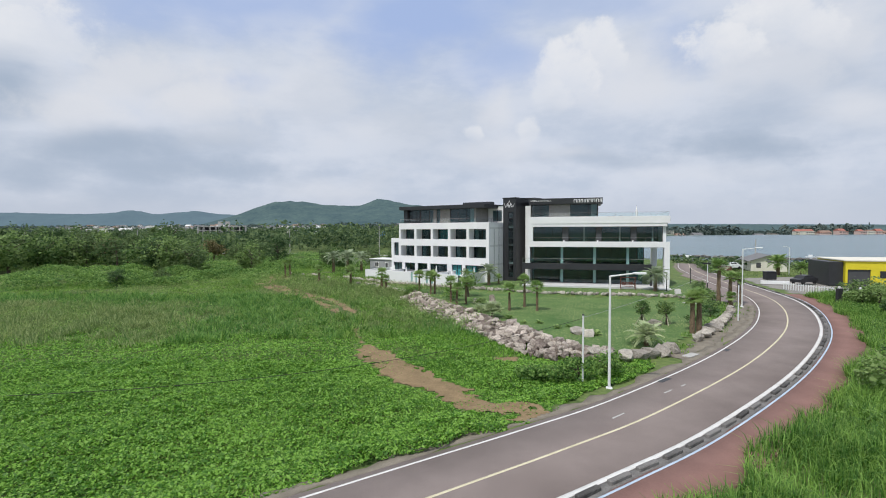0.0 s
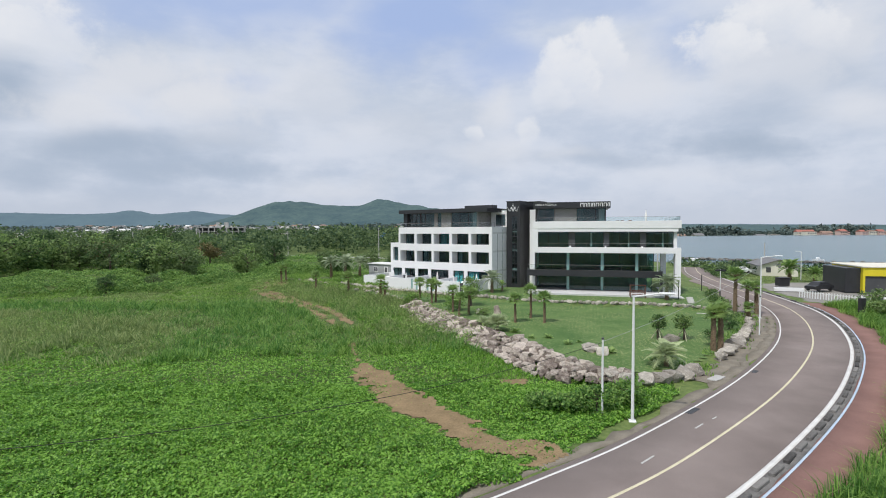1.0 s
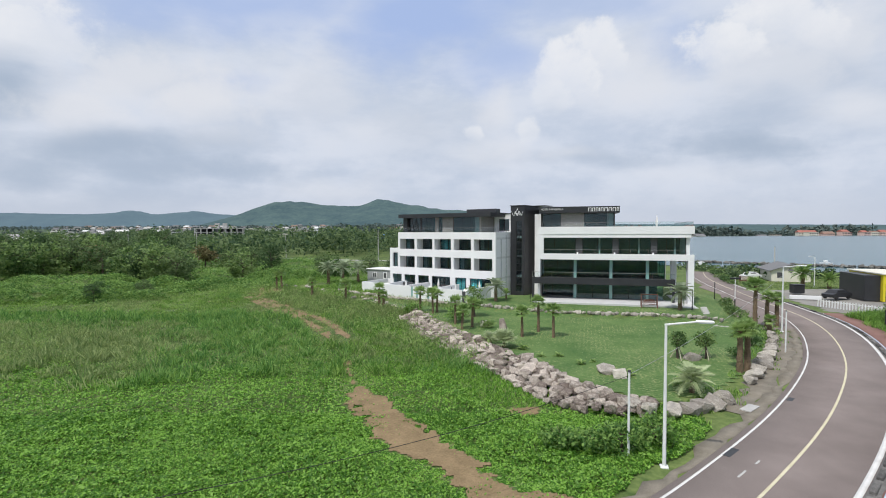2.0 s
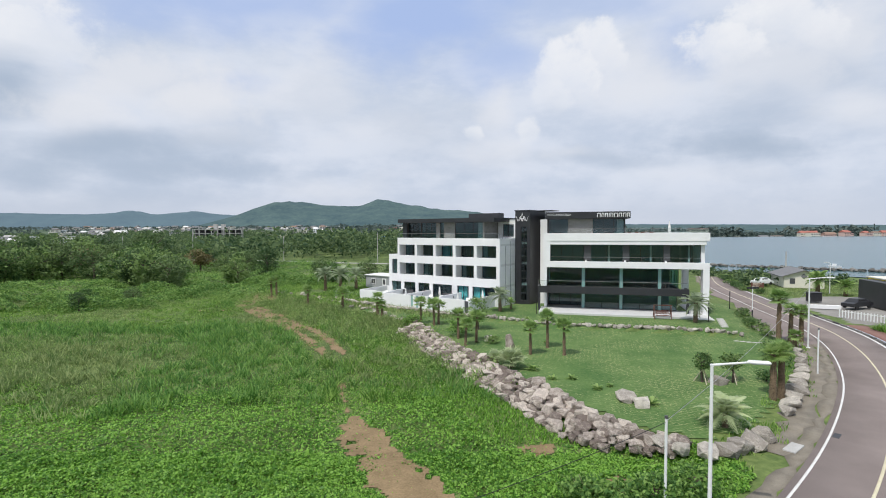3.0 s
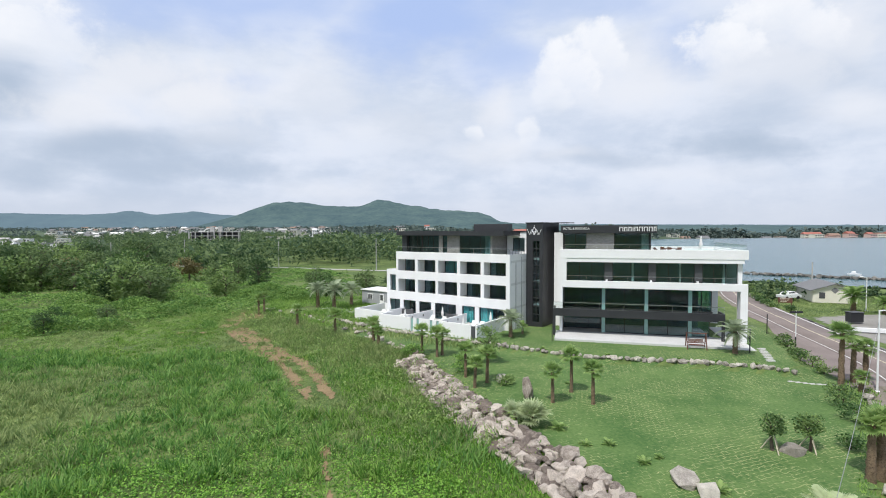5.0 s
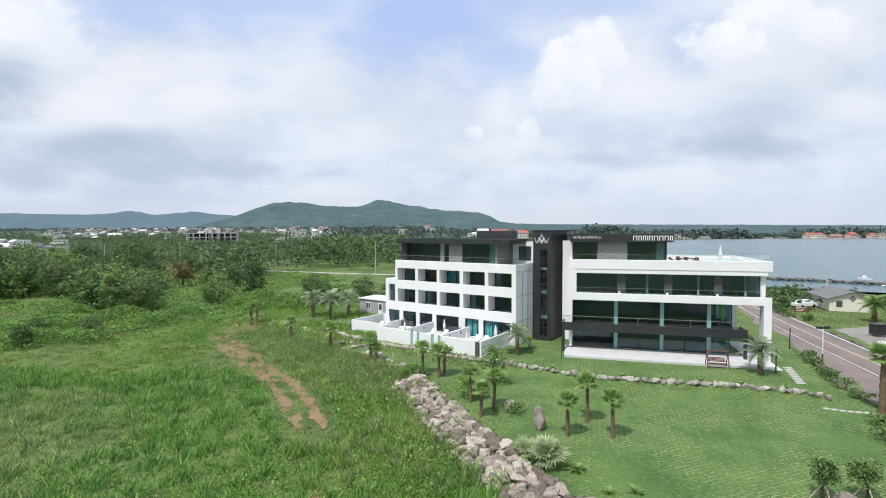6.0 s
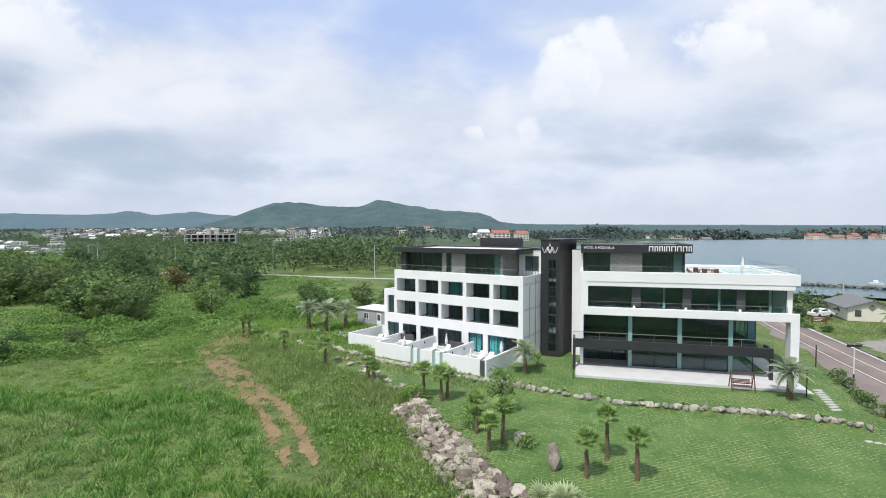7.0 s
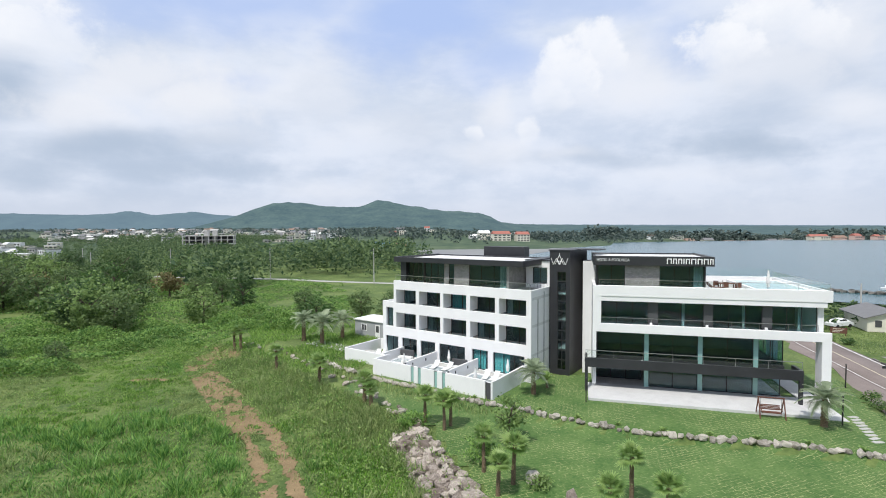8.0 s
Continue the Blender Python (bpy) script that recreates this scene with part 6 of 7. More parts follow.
# two young staked trees
for i, (x, y, h) in enumerate(((18.72, 45.95, 2.55), (20.94, 45.95, 2.3))):
    t = make_tree("young_tree", (x, y, gz(x, y)), "young dark-leaved tree held by wooden stakes", 480 + i, h, 0.72, 0.075, TREE_LEAF, 80, 14, "tree", "staked trees", 1.0, 0.30)
    for k in range(3):
        a = radians(120 * k + 25)
        part("stake", rod(bmesh.new(), (math.cos(a) * 0.70, math.sin(a) * 0.70, -0.1), (0.05 * math.cos(a), 0.05 * math.sin(a), 1.0), 0.035), PALE_WOOD, t, "pale wooden stake")
make_tree("garden_tree", (3.4, 65.6, gz(3.4, 65.6)), "small olive-leaved tree among the lawn palms", 485, 3.6, 1.25, 0.13, TREE_LEAF, 60, 14)
for i, (x, y, s) in enumerate(((35.2, 66.4, 1.0), (36.2, 68.6, 0.9), (34.6, 64.0, 1.1), (37.5, 71.5, 0.9), (38.6, 73.8, 1.0), (33.8, 61.5, 0.9), (29.0, 53.4, 1.0), (27.6, 50.6, 1.1), (30.4, 55.6, 0.9), (23.6, 46.2, 0.8), (4.4, 58.9, 0.7))):
    make_tree("shrub", (x, y, gz(x, y)), "low dark green garden shrub", 490 + i, 1.1 * s, 0.95 * s, 0.09, TREE_LEAF, 40, 12, "shrub", "garden shrubs")
for i, (x, y, s) in enumerate(((8.3, 29.9, 1.0), (7.2, 30.6, 0.8), (10.2, 30.6, 0.9), (5.6, 31.3, 0.7), (1.0, 62.4, 1.0), (-4.4, 68.4, 1.0))):
    make_tree("bush", (x, y, gz(x, y)), "rank green bush at the field's corner", 520 + i, 1.7 * s, 1.2 * s, 0.10, SCRUB, 60, 14, "bush", "field bushes")
for i, (x, y, s) in enumerate(((25, 26.5, 1.3), (29.5, 30.0, 1.2), (33.6, 33.5, 1.2), (23.0, 20.5, 1.3), (39, 38, 1.2), (49.6, 55.8, 1.4), (51.4, 57.6, 1.4), (50, 53, 1.5), (46.5, 50.5, 1.1), (53.5, 58.0, 1.3), (50.6, 60.0, 1.5), (52.8, 61.2, 1.6), (55.2, 61.6, 1.5), (48.6, 56.8, 1.2))):
    make_tree("bush", (x, y, gz(x, y)), "dark leafy bush on the roadside bank", 530 + i, 1.9 * s, 1.4 * s, 0.13, TREE_LEAF, 60, 14, "bush", "bank bushes")


# ---- boulders ----
def boulder_mesh(seed, material):
    """An angular quarried block: the hull of points on a rounded box."""
    rs = np.random.RandomState(seed)
    bm = bmesh.new()
    for k in range(22):
        d = rs.normal(size=3)
        d /= np.abs(d).max() ** 0.72 * np.linalg.norm(d) ** 0.28
        bm.verts.new(d * (0.80 + 0.25 * rs.rand()))
    made = bmesh.ops.convex_hull(bm, input=bm.verts)
    loose = [e for e in made["geom_interior"] + made["geom_unused"] if isinstance(e, bmesh.types.BMVert)]
    bmesh.ops.delete(bm, geom=list(set(loose)), context="VERTS")
    return bm_mesh("boulder", bm, material)


BOULDERS = [boulder_mesh(600 + i, ROCK) for i in range(10)]
DARK_BOULDERS = [boulder_mesh(640 + i, DARK_ROCK) for i in range(4)]
PALE_BOULDERS = [boulder_mesh(620 + i, PALE_ROCK) for i in range(6)]
brs = random.Random(9)


def place_stone(parent, meshes, x, y, z, s, name="boulder", flat=0.7):
    ob = part(name, brs.choice(meshes), None, parent)
    ob.matrix_basis = pose(x, y, z, brs.uniform(-18, 18), brs.uniform(-18, 18), brs.uniform(0, 360)) @ Matrix.Diagonal((s * brs.uniform(0.85, 1.4), s * brs.uniform(0.75, 1.05), s * brs.uniform(flat - 0.12, flat + 0.12), 1))
    return ob


wall = thing("boulder_wall", (0, 0, 0), "rough retaining wall of piled grey-brown boulders", "rock wall", kind="structure")
top_line = spline([(-4.08, 68.95), (-2.44, 64.82), (1.17, 55.35), (3.85, 49.37), (6.57, 43.79), (8.23, 39.74), (9.99, 36.94), (12.2, 35.5)], 0.5)
out = -normals_2d(top_line) * -1.0
run = np.concatenate([[0], np.cumsum(np.hypot(*np.diff(top_line, axis=0).T))])
for row, (off, z, s0, s1) in enumerate(((0.10, 0.44, 0.24, 0.56), (0.56, 0.27, 0.22, 0.60), (1.02, 0.08, 0.20, 0.58), (1.48, -0.12, 0.20, 0.58), (1.94, -0.31, 0.20, 0.52), (2.36, -0.47, 0.18, 0.44))):
    s = brs.uniform(0, 0.6)
    while s < run[-1]:
        i = int(np.searchsorted(run, s))
        i = min(i, len(top_line) - 1)
        taper = min(1.0, (run[-1] - s) / 7 + 0.25)
        size = brs.uniform(s0, s1) * (0.85 + 0.15 * taper)
        k = off * taper + brs.uniform(-0.18, 0.18)
        x, y = top_line[i] + out[i] * k
        place_stone(wall, BOULDERS, x, y, z * taper + (0.25 * (1 - taper)) + brs.uniform(-0.12, 0.12), size)
        s += size * brs.uniform(1.05, 1.45)
corner = thing("corner_boulders", (0, 0, 0), "large pale boulders set at the lawn's corner", "rocks")
for x, y, s in ((11.6, 34.6, 0.7), (12.8, 34.2, 0.85), (13.9, 34.4, 0.8), (14.8, 34.9, 0.95), (15.9, 35.5, 0.9), (16.9, 36.3, 1.0), (11.0, 35.5, 0.8)):
    place_stone(corner, PALE_BOULDERS, x, y, 0.28, s * 0.66)
side_row = thing("roadside_boulders", (0, 0, 0), "row of large pale boulders along the road verge", "rocks")
for x, y, s in ((20.9, 40.0, 0.8), (21.9, 41.3, 0.95), (23.0, 42.6, 0.85), (24.2, 43.9, 0.95), (25.3, 45.2, 0.85), (26.4, 46.6, 0.9), (27.6, 48.1, 0.8), (28.7, 49.5, 0.85), (30.0, 51.4, 0.7), (31.2, 53.2, 0.7), (32.3, 55.0, 0.6)):
    place_stone(side_row, PALE_BOULDERS, x, y, 0.28, s * 0.64)
for nm, x, y, s, sz, lab in (("boulder", 4.13, 59.57, 0.55, 0.5, "pale rounded boulder on the lawn"), ("standing_stone", 5.64, 55.5, 0.46, 1.15, "upright brown standing stone on the lawn"),
                             ("boulder", 19.67, 45.64, 0.60, 0.40, "pale boulder between two staked trees"), ("slab_boulder", 11.65, 42.36, 0.72, 0.34, "long pale slab boulder on the lawn"), ("boulder", 12.17, 40.99, 0.55, 0.45, "squat tan boulder on the lawn")):
    ob = tagged(new(nm, (BOULDERS if "standing" in nm else PALE_BOULDERS)[brs.randrange(5)]), lab, "boulder")
    ob.matrix_basis = pose(x, y, gz(x, y) + sz * 0.5, 0, 0, brs.uniform(0, 360)) @ Matrix.Diagonal((s * (1.5 if "slab" in nm else 1), s, sz, 1))
row_line = spline(EDGING, 0.52)
edging = thing("stone_edging", (0, 0, 0), "low row of rough stones edging the upper lawn", "stones", kind="structure")
for i in range(len(row_line)):
    x, y = row_line[i] + np.array([brs.uniform(-0.08, 0.08), brs.uniform(-0.12, 0.12)])
    place_stone(edging, PALE_BOULDERS, x, y, gz(x, y) + 0.10, brs.uniform(0.22, 0.38), "stone", 0.80)
weedy = thing("weedy_stones", (0, 0, 0), "scattered stones along the weedy garden edge", "stones")
for p in spline([(-30, 97.5), (-24, 93.5), (-16, 86), (-11.5, 80), (-8, 75), (-4.5, 70.5)], 0.55):
    if brs.random() < 0.75:
        place_stone(weedy, PALE_BOULDERS + BOULDERS, p[0] + brs.uniform(-0.8, 0.8), p[1] + brs.uniform(-0.8, 0.8), gz(p[0], p[1]) + 0.1, brs.uniform(0.20, 0.42), "stone")
for i, (x, y) in enumerate(spline([(29.2, 59.3), (30.6, 58.6), (32.2, 58.3)], 0.5)):
    tagged(new("stepping_stone", bm_mesh("stepping_stone", boxes((-0.24, 0.24, -0.16, 0.16, -0.1, 0.05), bevel=0.03), CONCRETE)), "flat pale stepping stone in the lawn", "stepping stone", "stepping stones").matrix_basis = pose(x, y, gz(x, y) + 0.03, 0, 0, brs.uniform(-20, 20))
for i in range(9):
    x, y = 30.9 + 0.28 * i, 64.4 + 0.62 * i
    tagged(new("stepping_stone", bm_mesh("stepping_stone", boxes((-0.42, 0.42, -0.17, 0.17, -0.1, 0.05), bevel=0.03), CONCRETE)), "flat pale stepping stone in the lawn", "stepping stone", "stepping stones").matrix_basis = pose(x, y, gz(x, y) + 0.05, 0, 0, 10 + brs.uniform(-8, 8))
break_line = spline([(86, 186), (100, 175), (112, 166), (130, 152), (170, 128)], 1.0)
breakwater = thing("breakwater", (0, 0, 0), "low dark rock breakwater in the bay", "breakwater", kind="structure")
for p in break_line:
    for k in range(2):
        place_stone(breakwater, DARK_BOULDERS, p[0] + brs.uniform(-0.9, 0.9), p[1] + brs.uniform(-1.2, 1.2), -1.45 + brs.uniform(0, 0.35), brs.uniform(0.5, 0.9))

# ---- roadside furniture ----
def street_lamp(x, y, height, arm, turn, label):
    t = thing("street_lamp", (x, y, gz(x, y), 0, 0, turn), label, "street lamp", "street lamps")
    part("base", boxes((-0.18, 0.18, -0.18, 0.18, -0.2, 0.06), bevel=0.02), STEEL, t)
    part("pole", rod(bmesh.new(), (0, 0, 0), (0, 0, height), 0.085, 0.055, 12), STEEL, t)
    part("arm", rod(bmesh.new(), (-0.06, 0, height - 0.05), (arm * 0.68, 0, height + 0.16), 0.05, 0.04, 8), STEEL, t)
    bm = bmesh.new()
    box(bm, arm * 0.62, arm, -0.13, 0.13, height + 0.12, height + 0.22, bevel=0.035)
    h = part("lamp_head", bm, STEEL, t, "flat pale lamp head")
    part("lens", boxes((arm * 0.68, arm * 0.97, -0.09, 0.09, height + 0.10, height + 0.125)), CLEAR, h)
    return t


street_lamp(9.6, 28.2, 6.55, 1.95, -16, "tall pale steel street lamp with a single arm")
street_lamp(34.9, 57.2, 6.8, 1.95, -35, "tall pale steel street lamp with a single arm")
street_lamp(69.2, 98.2, 5.6, 1.6, 200, "tall pale steel street lamp with a single arm")


def post(x, y, h, r, label, name="marker_post", material=STEEL, cap=True):
    t = thing(name, (x, y, gz(x, y)), label, "post", "posts")
    part("shaft", rod(bmesh.new(), (0, 0, -0.2), (0, 0, h), r, r * 0.9, 10), material, t)
    if cap:
        part("cap", rod(bmesh.new(), (0, 0, h), (0, 0, h + 0.10), r * 1.25, r * 1.1, 10), DARK_WALL, t)
    return t


post(8.35, 29.2, 4.1, 0.06, "slim pale steel post in the field's corner")
post(29.3, 48.6, 3.6, 0.06, "slim pale steel post by the verge")
sp_ = post(39.0, 72.4, 4.3, 0.055, "slim pale sign post with a dark foot on the apron", "sign_post", cap=False)
part("foot_sleeve", rod(bmesh.new(), (0, 0, -0.1), (0, 0, 1.3), 0.075, sides=10), BLACK, sp_)
part("sign_head", boxes((-0.75, 0.75, -0.05, 0.05, 4.0, 4.25), bevel=0.02), DARK_ALU, sp_)
post(30.8, 67.6, 2.4, 0.06, "black garden lamp post", "garden_lamp", BLACK)
post(11.5, 73.3, 2.3, 0.05, "black garden lamp post", "garden_lamp", BLACK)
post(38.9, 77.2, 2.4, 0.06, "black garden lamp post", "garden_lamp", BLACK)


def sagging(name, a, b, sag, r, label, material=CABLE):
    cu = bpy.data.curves.new(name, "CURVE")
    cu.dimensions, cu.bevel_depth, cu.bevel_resolution = "3D", r, 1
    sp = cu.splines.new("POLY")
    a, b = Vector(a), Vector(b)
    sp.points.add(24)
    for i in range(25):
        t = i / 24
        p = a.lerp(b, t)
        sp.points[i].co = (p.x, p.y, p.z - 4 * sag * t * (1 - t), 1)
    me_ob = bpy.data.objects.new(name, cu)
    scene.collection.objects.link(me_ob)
    bpy.context.view_layer.update()
    me = bpy.data.meshes.new_from_object(me_ob.evaluated_get(bpy.context.evaluated_depsgraph_get()))
    bpy.data.objects.remove(me_ob)
    me.materials.clear()
    me.materials.append(material)
    return tagged(new(name, me), label, "cable")


post(-27.4, 11.3, 6.2, 0.07, "slim pale steel post in the field's corner")
sagging("overhead_cable", (8.35, 29.2, 3.85), (-27.4, 11.3, 5.5), 1.8, 0.012, "thin dark cable slung from the corner post")
sagging("overhead_cable", (8.35, 29.2, 3.9), (34.9, 57.2, 5.9), 0.5, 0.012, "thin pale cable slung along the verge", ALU)

# swing bench before the terrace
sw = thing("swing_bench", (26.13, 69.39, gz(26.13, 69.39), 0, 0, -15.5), "reddish timber swing bench in an A-frame", "swing bench")
for sx in (-0.95, 0.95):
    part("frame_side", rod(rod(bmesh.new(), (sx, -0.6, 0), (sx, 0, 1.75), 0.05), (sx, 0.6, 0), (sx, 0, 1.75), 0.05), WOOD, sw)
part("top_beam", rod(bmesh.new(), (-1.05, 0, 1.75), (1.05, 0, 1.75), 0.055), WOOD, sw)
for k in range(4):
    part("seat_slat", boxes((-0.75, 0.75, -0.25 + 0.13 * k, -0.15 + 0.13 * k, 0.48, 0.52)), WOOD, sw)
for k in range(4):
    part("back_slat", boxes((-0.75, 0.75, 0.28, 0.31, 0.62 + 0.12 * k, 0.71 + 0.12 * k)), WOOD, sw)
for sx in (-0.78, 0.78):
    part("armrest", boxes((sx - 0.04, sx + 0.04, -0.28, 0.3, 0.72, 0.77)), WOOD, sw)
    part("chain", rod(bmesh.new(), (sx, 0, 0.75), (sx, 0, 1.72), 0.012, sides=6), DARK_ALU, sw)

# garden umbrellas, loungers, rooftop set
def umbrella(F, x, y, z, h, label):
    t = thing("umbrella", (HO.x, HO.y, 0), label, "umbrella", "closed umbrellas")
    o = lambda dz, r=0: F @ Vector((x, y, z + dz))
    part("base", rod(bmesh.new(), o(0), o(0.08), 0.25, 0.22, 12), DARK_WALL, t)
    part("pole", rod(bmesh.new(), o(0.05), o(h), 0.025), ALU, t)
    bm = bmesh.new()
    rod(bm, o(0.75), o(h * 0.55), 0.13, 0.19, 9)
    rod(bm, o(h * 0.55), o(h - 0.08), 0.19, 0.05, 9)
    part("canopy", bm, FABRIC, t, "folded white canvas canopy")
    return t


umbrella(FR, 16.2, 2.3, 10.3, 2.4, "folded white umbrella beside the roof pool")
for x, y in ((-17.8, -2.6), (-12.9, -5.2), (-9.6, -1.2), (-3.4, -5.6), (-2.2, -1.0)):
    umbrella(FL, x, y, 0.95, 2.1, "folded white umbrella on a room terrace")


def lounger(F, x, y, z, turn, label, mat):
    t = thing("sun_lounger", Matrix.Translation(HO) @ F @ pose(x, y, z, 0, 0, turn), label, "lounger", "sun loungers")
    part("seat", boxes((-0.3, 0.3, -0.9, 0.35, 0.28, 0.36), bevel=0.02), mat, t)
    b = part("backrest", boxes((-0.3, 0.3, 0, 0.75, -0.04, 0.04), bevel=0.02), mat, t)
    b.matrix_basis = pose(0, 0.34, 0.33, 42)
    for sx in (-0.25, 0.25):
        for sy in (-0.8, 0.25):
            part("leg", boxes((sx - 0.025, sx + 0.025, sy - 0.025, sy + 0.025, 0, 0.28)), ALU, t)
    return t


for x, y, tn in ((-19.6, -2.4, 20), (-18.8, -2.3, 15), (-13.6, -4.6, 30), (-10.6, -2.6, 10), (-9.0, -2.4, 0), (-3.9, -2.6, 15), (-2.9, -2.6, 5)):
    lounger(FL, x, y, 0.95, tn, "white sun lounger on a room terrace", FABRIC)
for x, y, tn in ((12.0, 3.4, 70), (12.3, 4.8, 70)):
    lounger(FR, x, y, 10.3, tn, "brown timber lounger on the roof terrace", WOOD)
tb = thing("roof_table", Matrix.Translation(HO) @ FR @ pose(13.4, 5.2, 10.3), "brown timber table on the roof terrace", "table")
part("tabletop", boxes((-0.8, 0.8, -0.45, 0.45, 0.68, 0.74), bevel=0.01), WOOD, tb)
for sx in (-0.7, 0.7):
    for sy in (-0.36, 0.36):
        part("leg", boxes((sx - 0.04, sx + 0.04, sy - 0.04, sy + 0.04, 0, 0.68)), WOOD, tb)
for x, y in ((12.6, 6.0), (13.5, 6.3), (14.2, 4.4), (13.0, 4.2)):
    ch = thing("roof_chair", Matrix.Translation(HO) @ FR @ pose(x, y, 10.3, 0, 0, trs.uniform(0, 360)), "brown timber chair on the roof terrace", "chair", "roof chairs")
    part("seat", boxes((-0.24, 0.24, -0.24, 0.24, 0.40, 0.45)), WOOD, ch)
    part("backrest", boxes((-0.24, 0.24, 0.2, 0.24, 0.45, 0.9)), WOOD, ch)
    for sx in (-0.2, 0.2):
        for sy in (-0.2, 0.2):
            part("leg", boxes((sx - 0.025, sx + 0.025, sy - 0.025, sy + 0.025, 0, 0.40)), WOOD, ch)

# ---- across the road ----
yb = thing("yellow_building", (63.3, 77.2, 0.0, 0, 0, -14), "low yellow-painted building with a dark glazed annexe", "building")
part("wall", boxes((0, 3.4, 0, 0.3, 2.6, 3.9), (3.4, 16, 0, 0.3, 0, 3.9), (0, 0.3, 0, 0.3, 0, 2.6), (0, 0.3, 0.3, 9, 0, 3.9), (15.7, 16, 0.3, 9, 0, 3.9), (0.3, 15.7, 8.7, 9, 0, 3.9)), YELLOW, yb)
part("roof", boxes((-0.2, 16.2, -0.2, 9.2, 3.9, 4.1), bevel=0.03), CREAM, yb)
part("annexe", boxes((-2.0, -0.02, 0.6, 7.5, 0, 3.75), bevel=0.03), CHARCOAL, yb, "dark annexe with a flat roof")
# dark sheet standing in for the shade inside the open bay
w = part("opening", boxes((0.3, 3.4, 0.2, 0.26, 0, 2.6)), DARK_WALL, yb)
w = part("window", boxes((4.6, 5.6, -0.04, 0.0, 1.3, 2.4)), DARK_ALU, yb)
part("pane", boxes((4.7, 5.5, -0.05, -0.03, 1.4, 2.3)), CHARCOAL, w)

hs = thing("small_house", (71.0, 107.0, -0.35, 0, 0, -20), "small cream house with a grey pitched roof", "house")
bm = boxes((-3.4, 3.4, 0, 0.25, 0, 2.3), (-3.4, -3.15, 0.25, 9, 0, 2.3), (3.15, 3.4, 0.25, 9, 0, 2.3), (-3.4, 3.4, 9, 9.25, 0, 2.3))
for y in (0.0, 9.0):
    a = [bm.verts.new(p) for p in ((-3.4, y, 2.3), (3.4, y, 2.3), (0, y, 3.5), (-3.4, y + 0.25, 2.3), (3.4, y + 0.25, 2.3), (0, y + 0.25, 3.5))]
    for q in ((0, 1, 2), (3, 5, 4), (0, 2, 5, 3), (1, 4, 5, 2)):
        bm.faces.new([a[i] for i in q])
part("wall", bm, CREAM, hs)
for sgn in (-1, 1):
    bm = bmesh.new()
    a = [bm.verts.new(p) for p in ((0, -0.5, 3.52), (0, 9.7, 3.52), (sgn * 4.0, 9.7, 2.12), (sgn * 4.0, -0.5, 2.12), (0, -0.5, 3.68), (0, 9.7, 3.68), (sgn * 4.0, 9.7, 2.28), (sgn * 4.0, -0.5, 2.28))]
    for q in ((0, 1, 2, 3), (4, 5, 6, 7), (0, 1, 5, 4), (3, 2, 6, 7), (0, 3, 7, 4), (1, 2, 6, 5)):
        bm.faces.new([a[i] for i in q])
    part("roof", bm, ROOF_TILE, hs, "grey tiled roof slope")
part("window", boxes((-2.4, -1.5, -0.04, 0.0, 0.8, 1.9)), DARK_WALL, hs)
dm = bmesh.new()
box(dm, -0.42, 0.42, -0.04, 0.0, -0.42, 0.42, pose(0, 0, 2.35, 0, 45, 0))
part("gable_vent", dm, ROOF_TILE, hs)
x, y = scatter(26000, 50, 92, 84, 128, np.random.RandomState(61))
d, side = road_d(x, y)
keep = (side > 0) & (d > 4.6) & ~inside(x, y, court) & ~inside(x, y, [(66.0, 108.5), (73.5, 105.5), (79, 116), (71, 119)]) & land(x, y)
x, y = x[keep], y[keep]
v, f = tuft_quads(np.stack([x, y, ground_z(x, y)], 1), 0.15 + 0.4 * np.clip(fbm(x / 3, y / 3, 63) - 0.3, 0, 1), 0.06, np.random.RandomState(62))
stuff("shore_grass", v, f, BLADE_DRY, "rough yellowish grass round the small house", "grass")
for i, (x, y, s) in enumerate(((55.6, 101, 0.9), (56.6, 104, 1.0), (58.0, 107.5, 1.1), (59.2, 110.5, 1.0), (60.5, 114, 1.2), (57.4, 99, 0.7), (62.5, 119, 1.4), (64.5, 123, 1.5), (78.5, 101.0, 1.0))):
    make_tree("shrub", (x, y, gz(x, y)), "dark green shrub on the grass by the shore road", 590 + i, 1.2 * s, 1.1 * s, 0.11, TREE_LEAF, 45, 12, "shrub", "shore shrubs")
sg = thing("notice_board", (60.2, 104.6, gz(60.2, 104.6), 0, 0, -20), "dark reddish timber notice board by the road", "notice board")
for sx in (-0.95, 0.95):
    part("leg", boxes((sx - 0.06, sx + 0.06, -0.05, 0.05, -0.2, 1.5)), WOOD, sg)
part("board", boxes((-1.1, 1.1, -0.09, -0.05, 0.55, 1.45), bevel=0.01), WOOD, sg)
for k in range(3):
    part("letter_bar", boxes((-0.8, 0.7 - 0.25 * k, -0.105, -0.09, 1.22 - 0.24 * k, 1.30 - 0.24 * k)), CREAM, sg, "row of pale lettering")


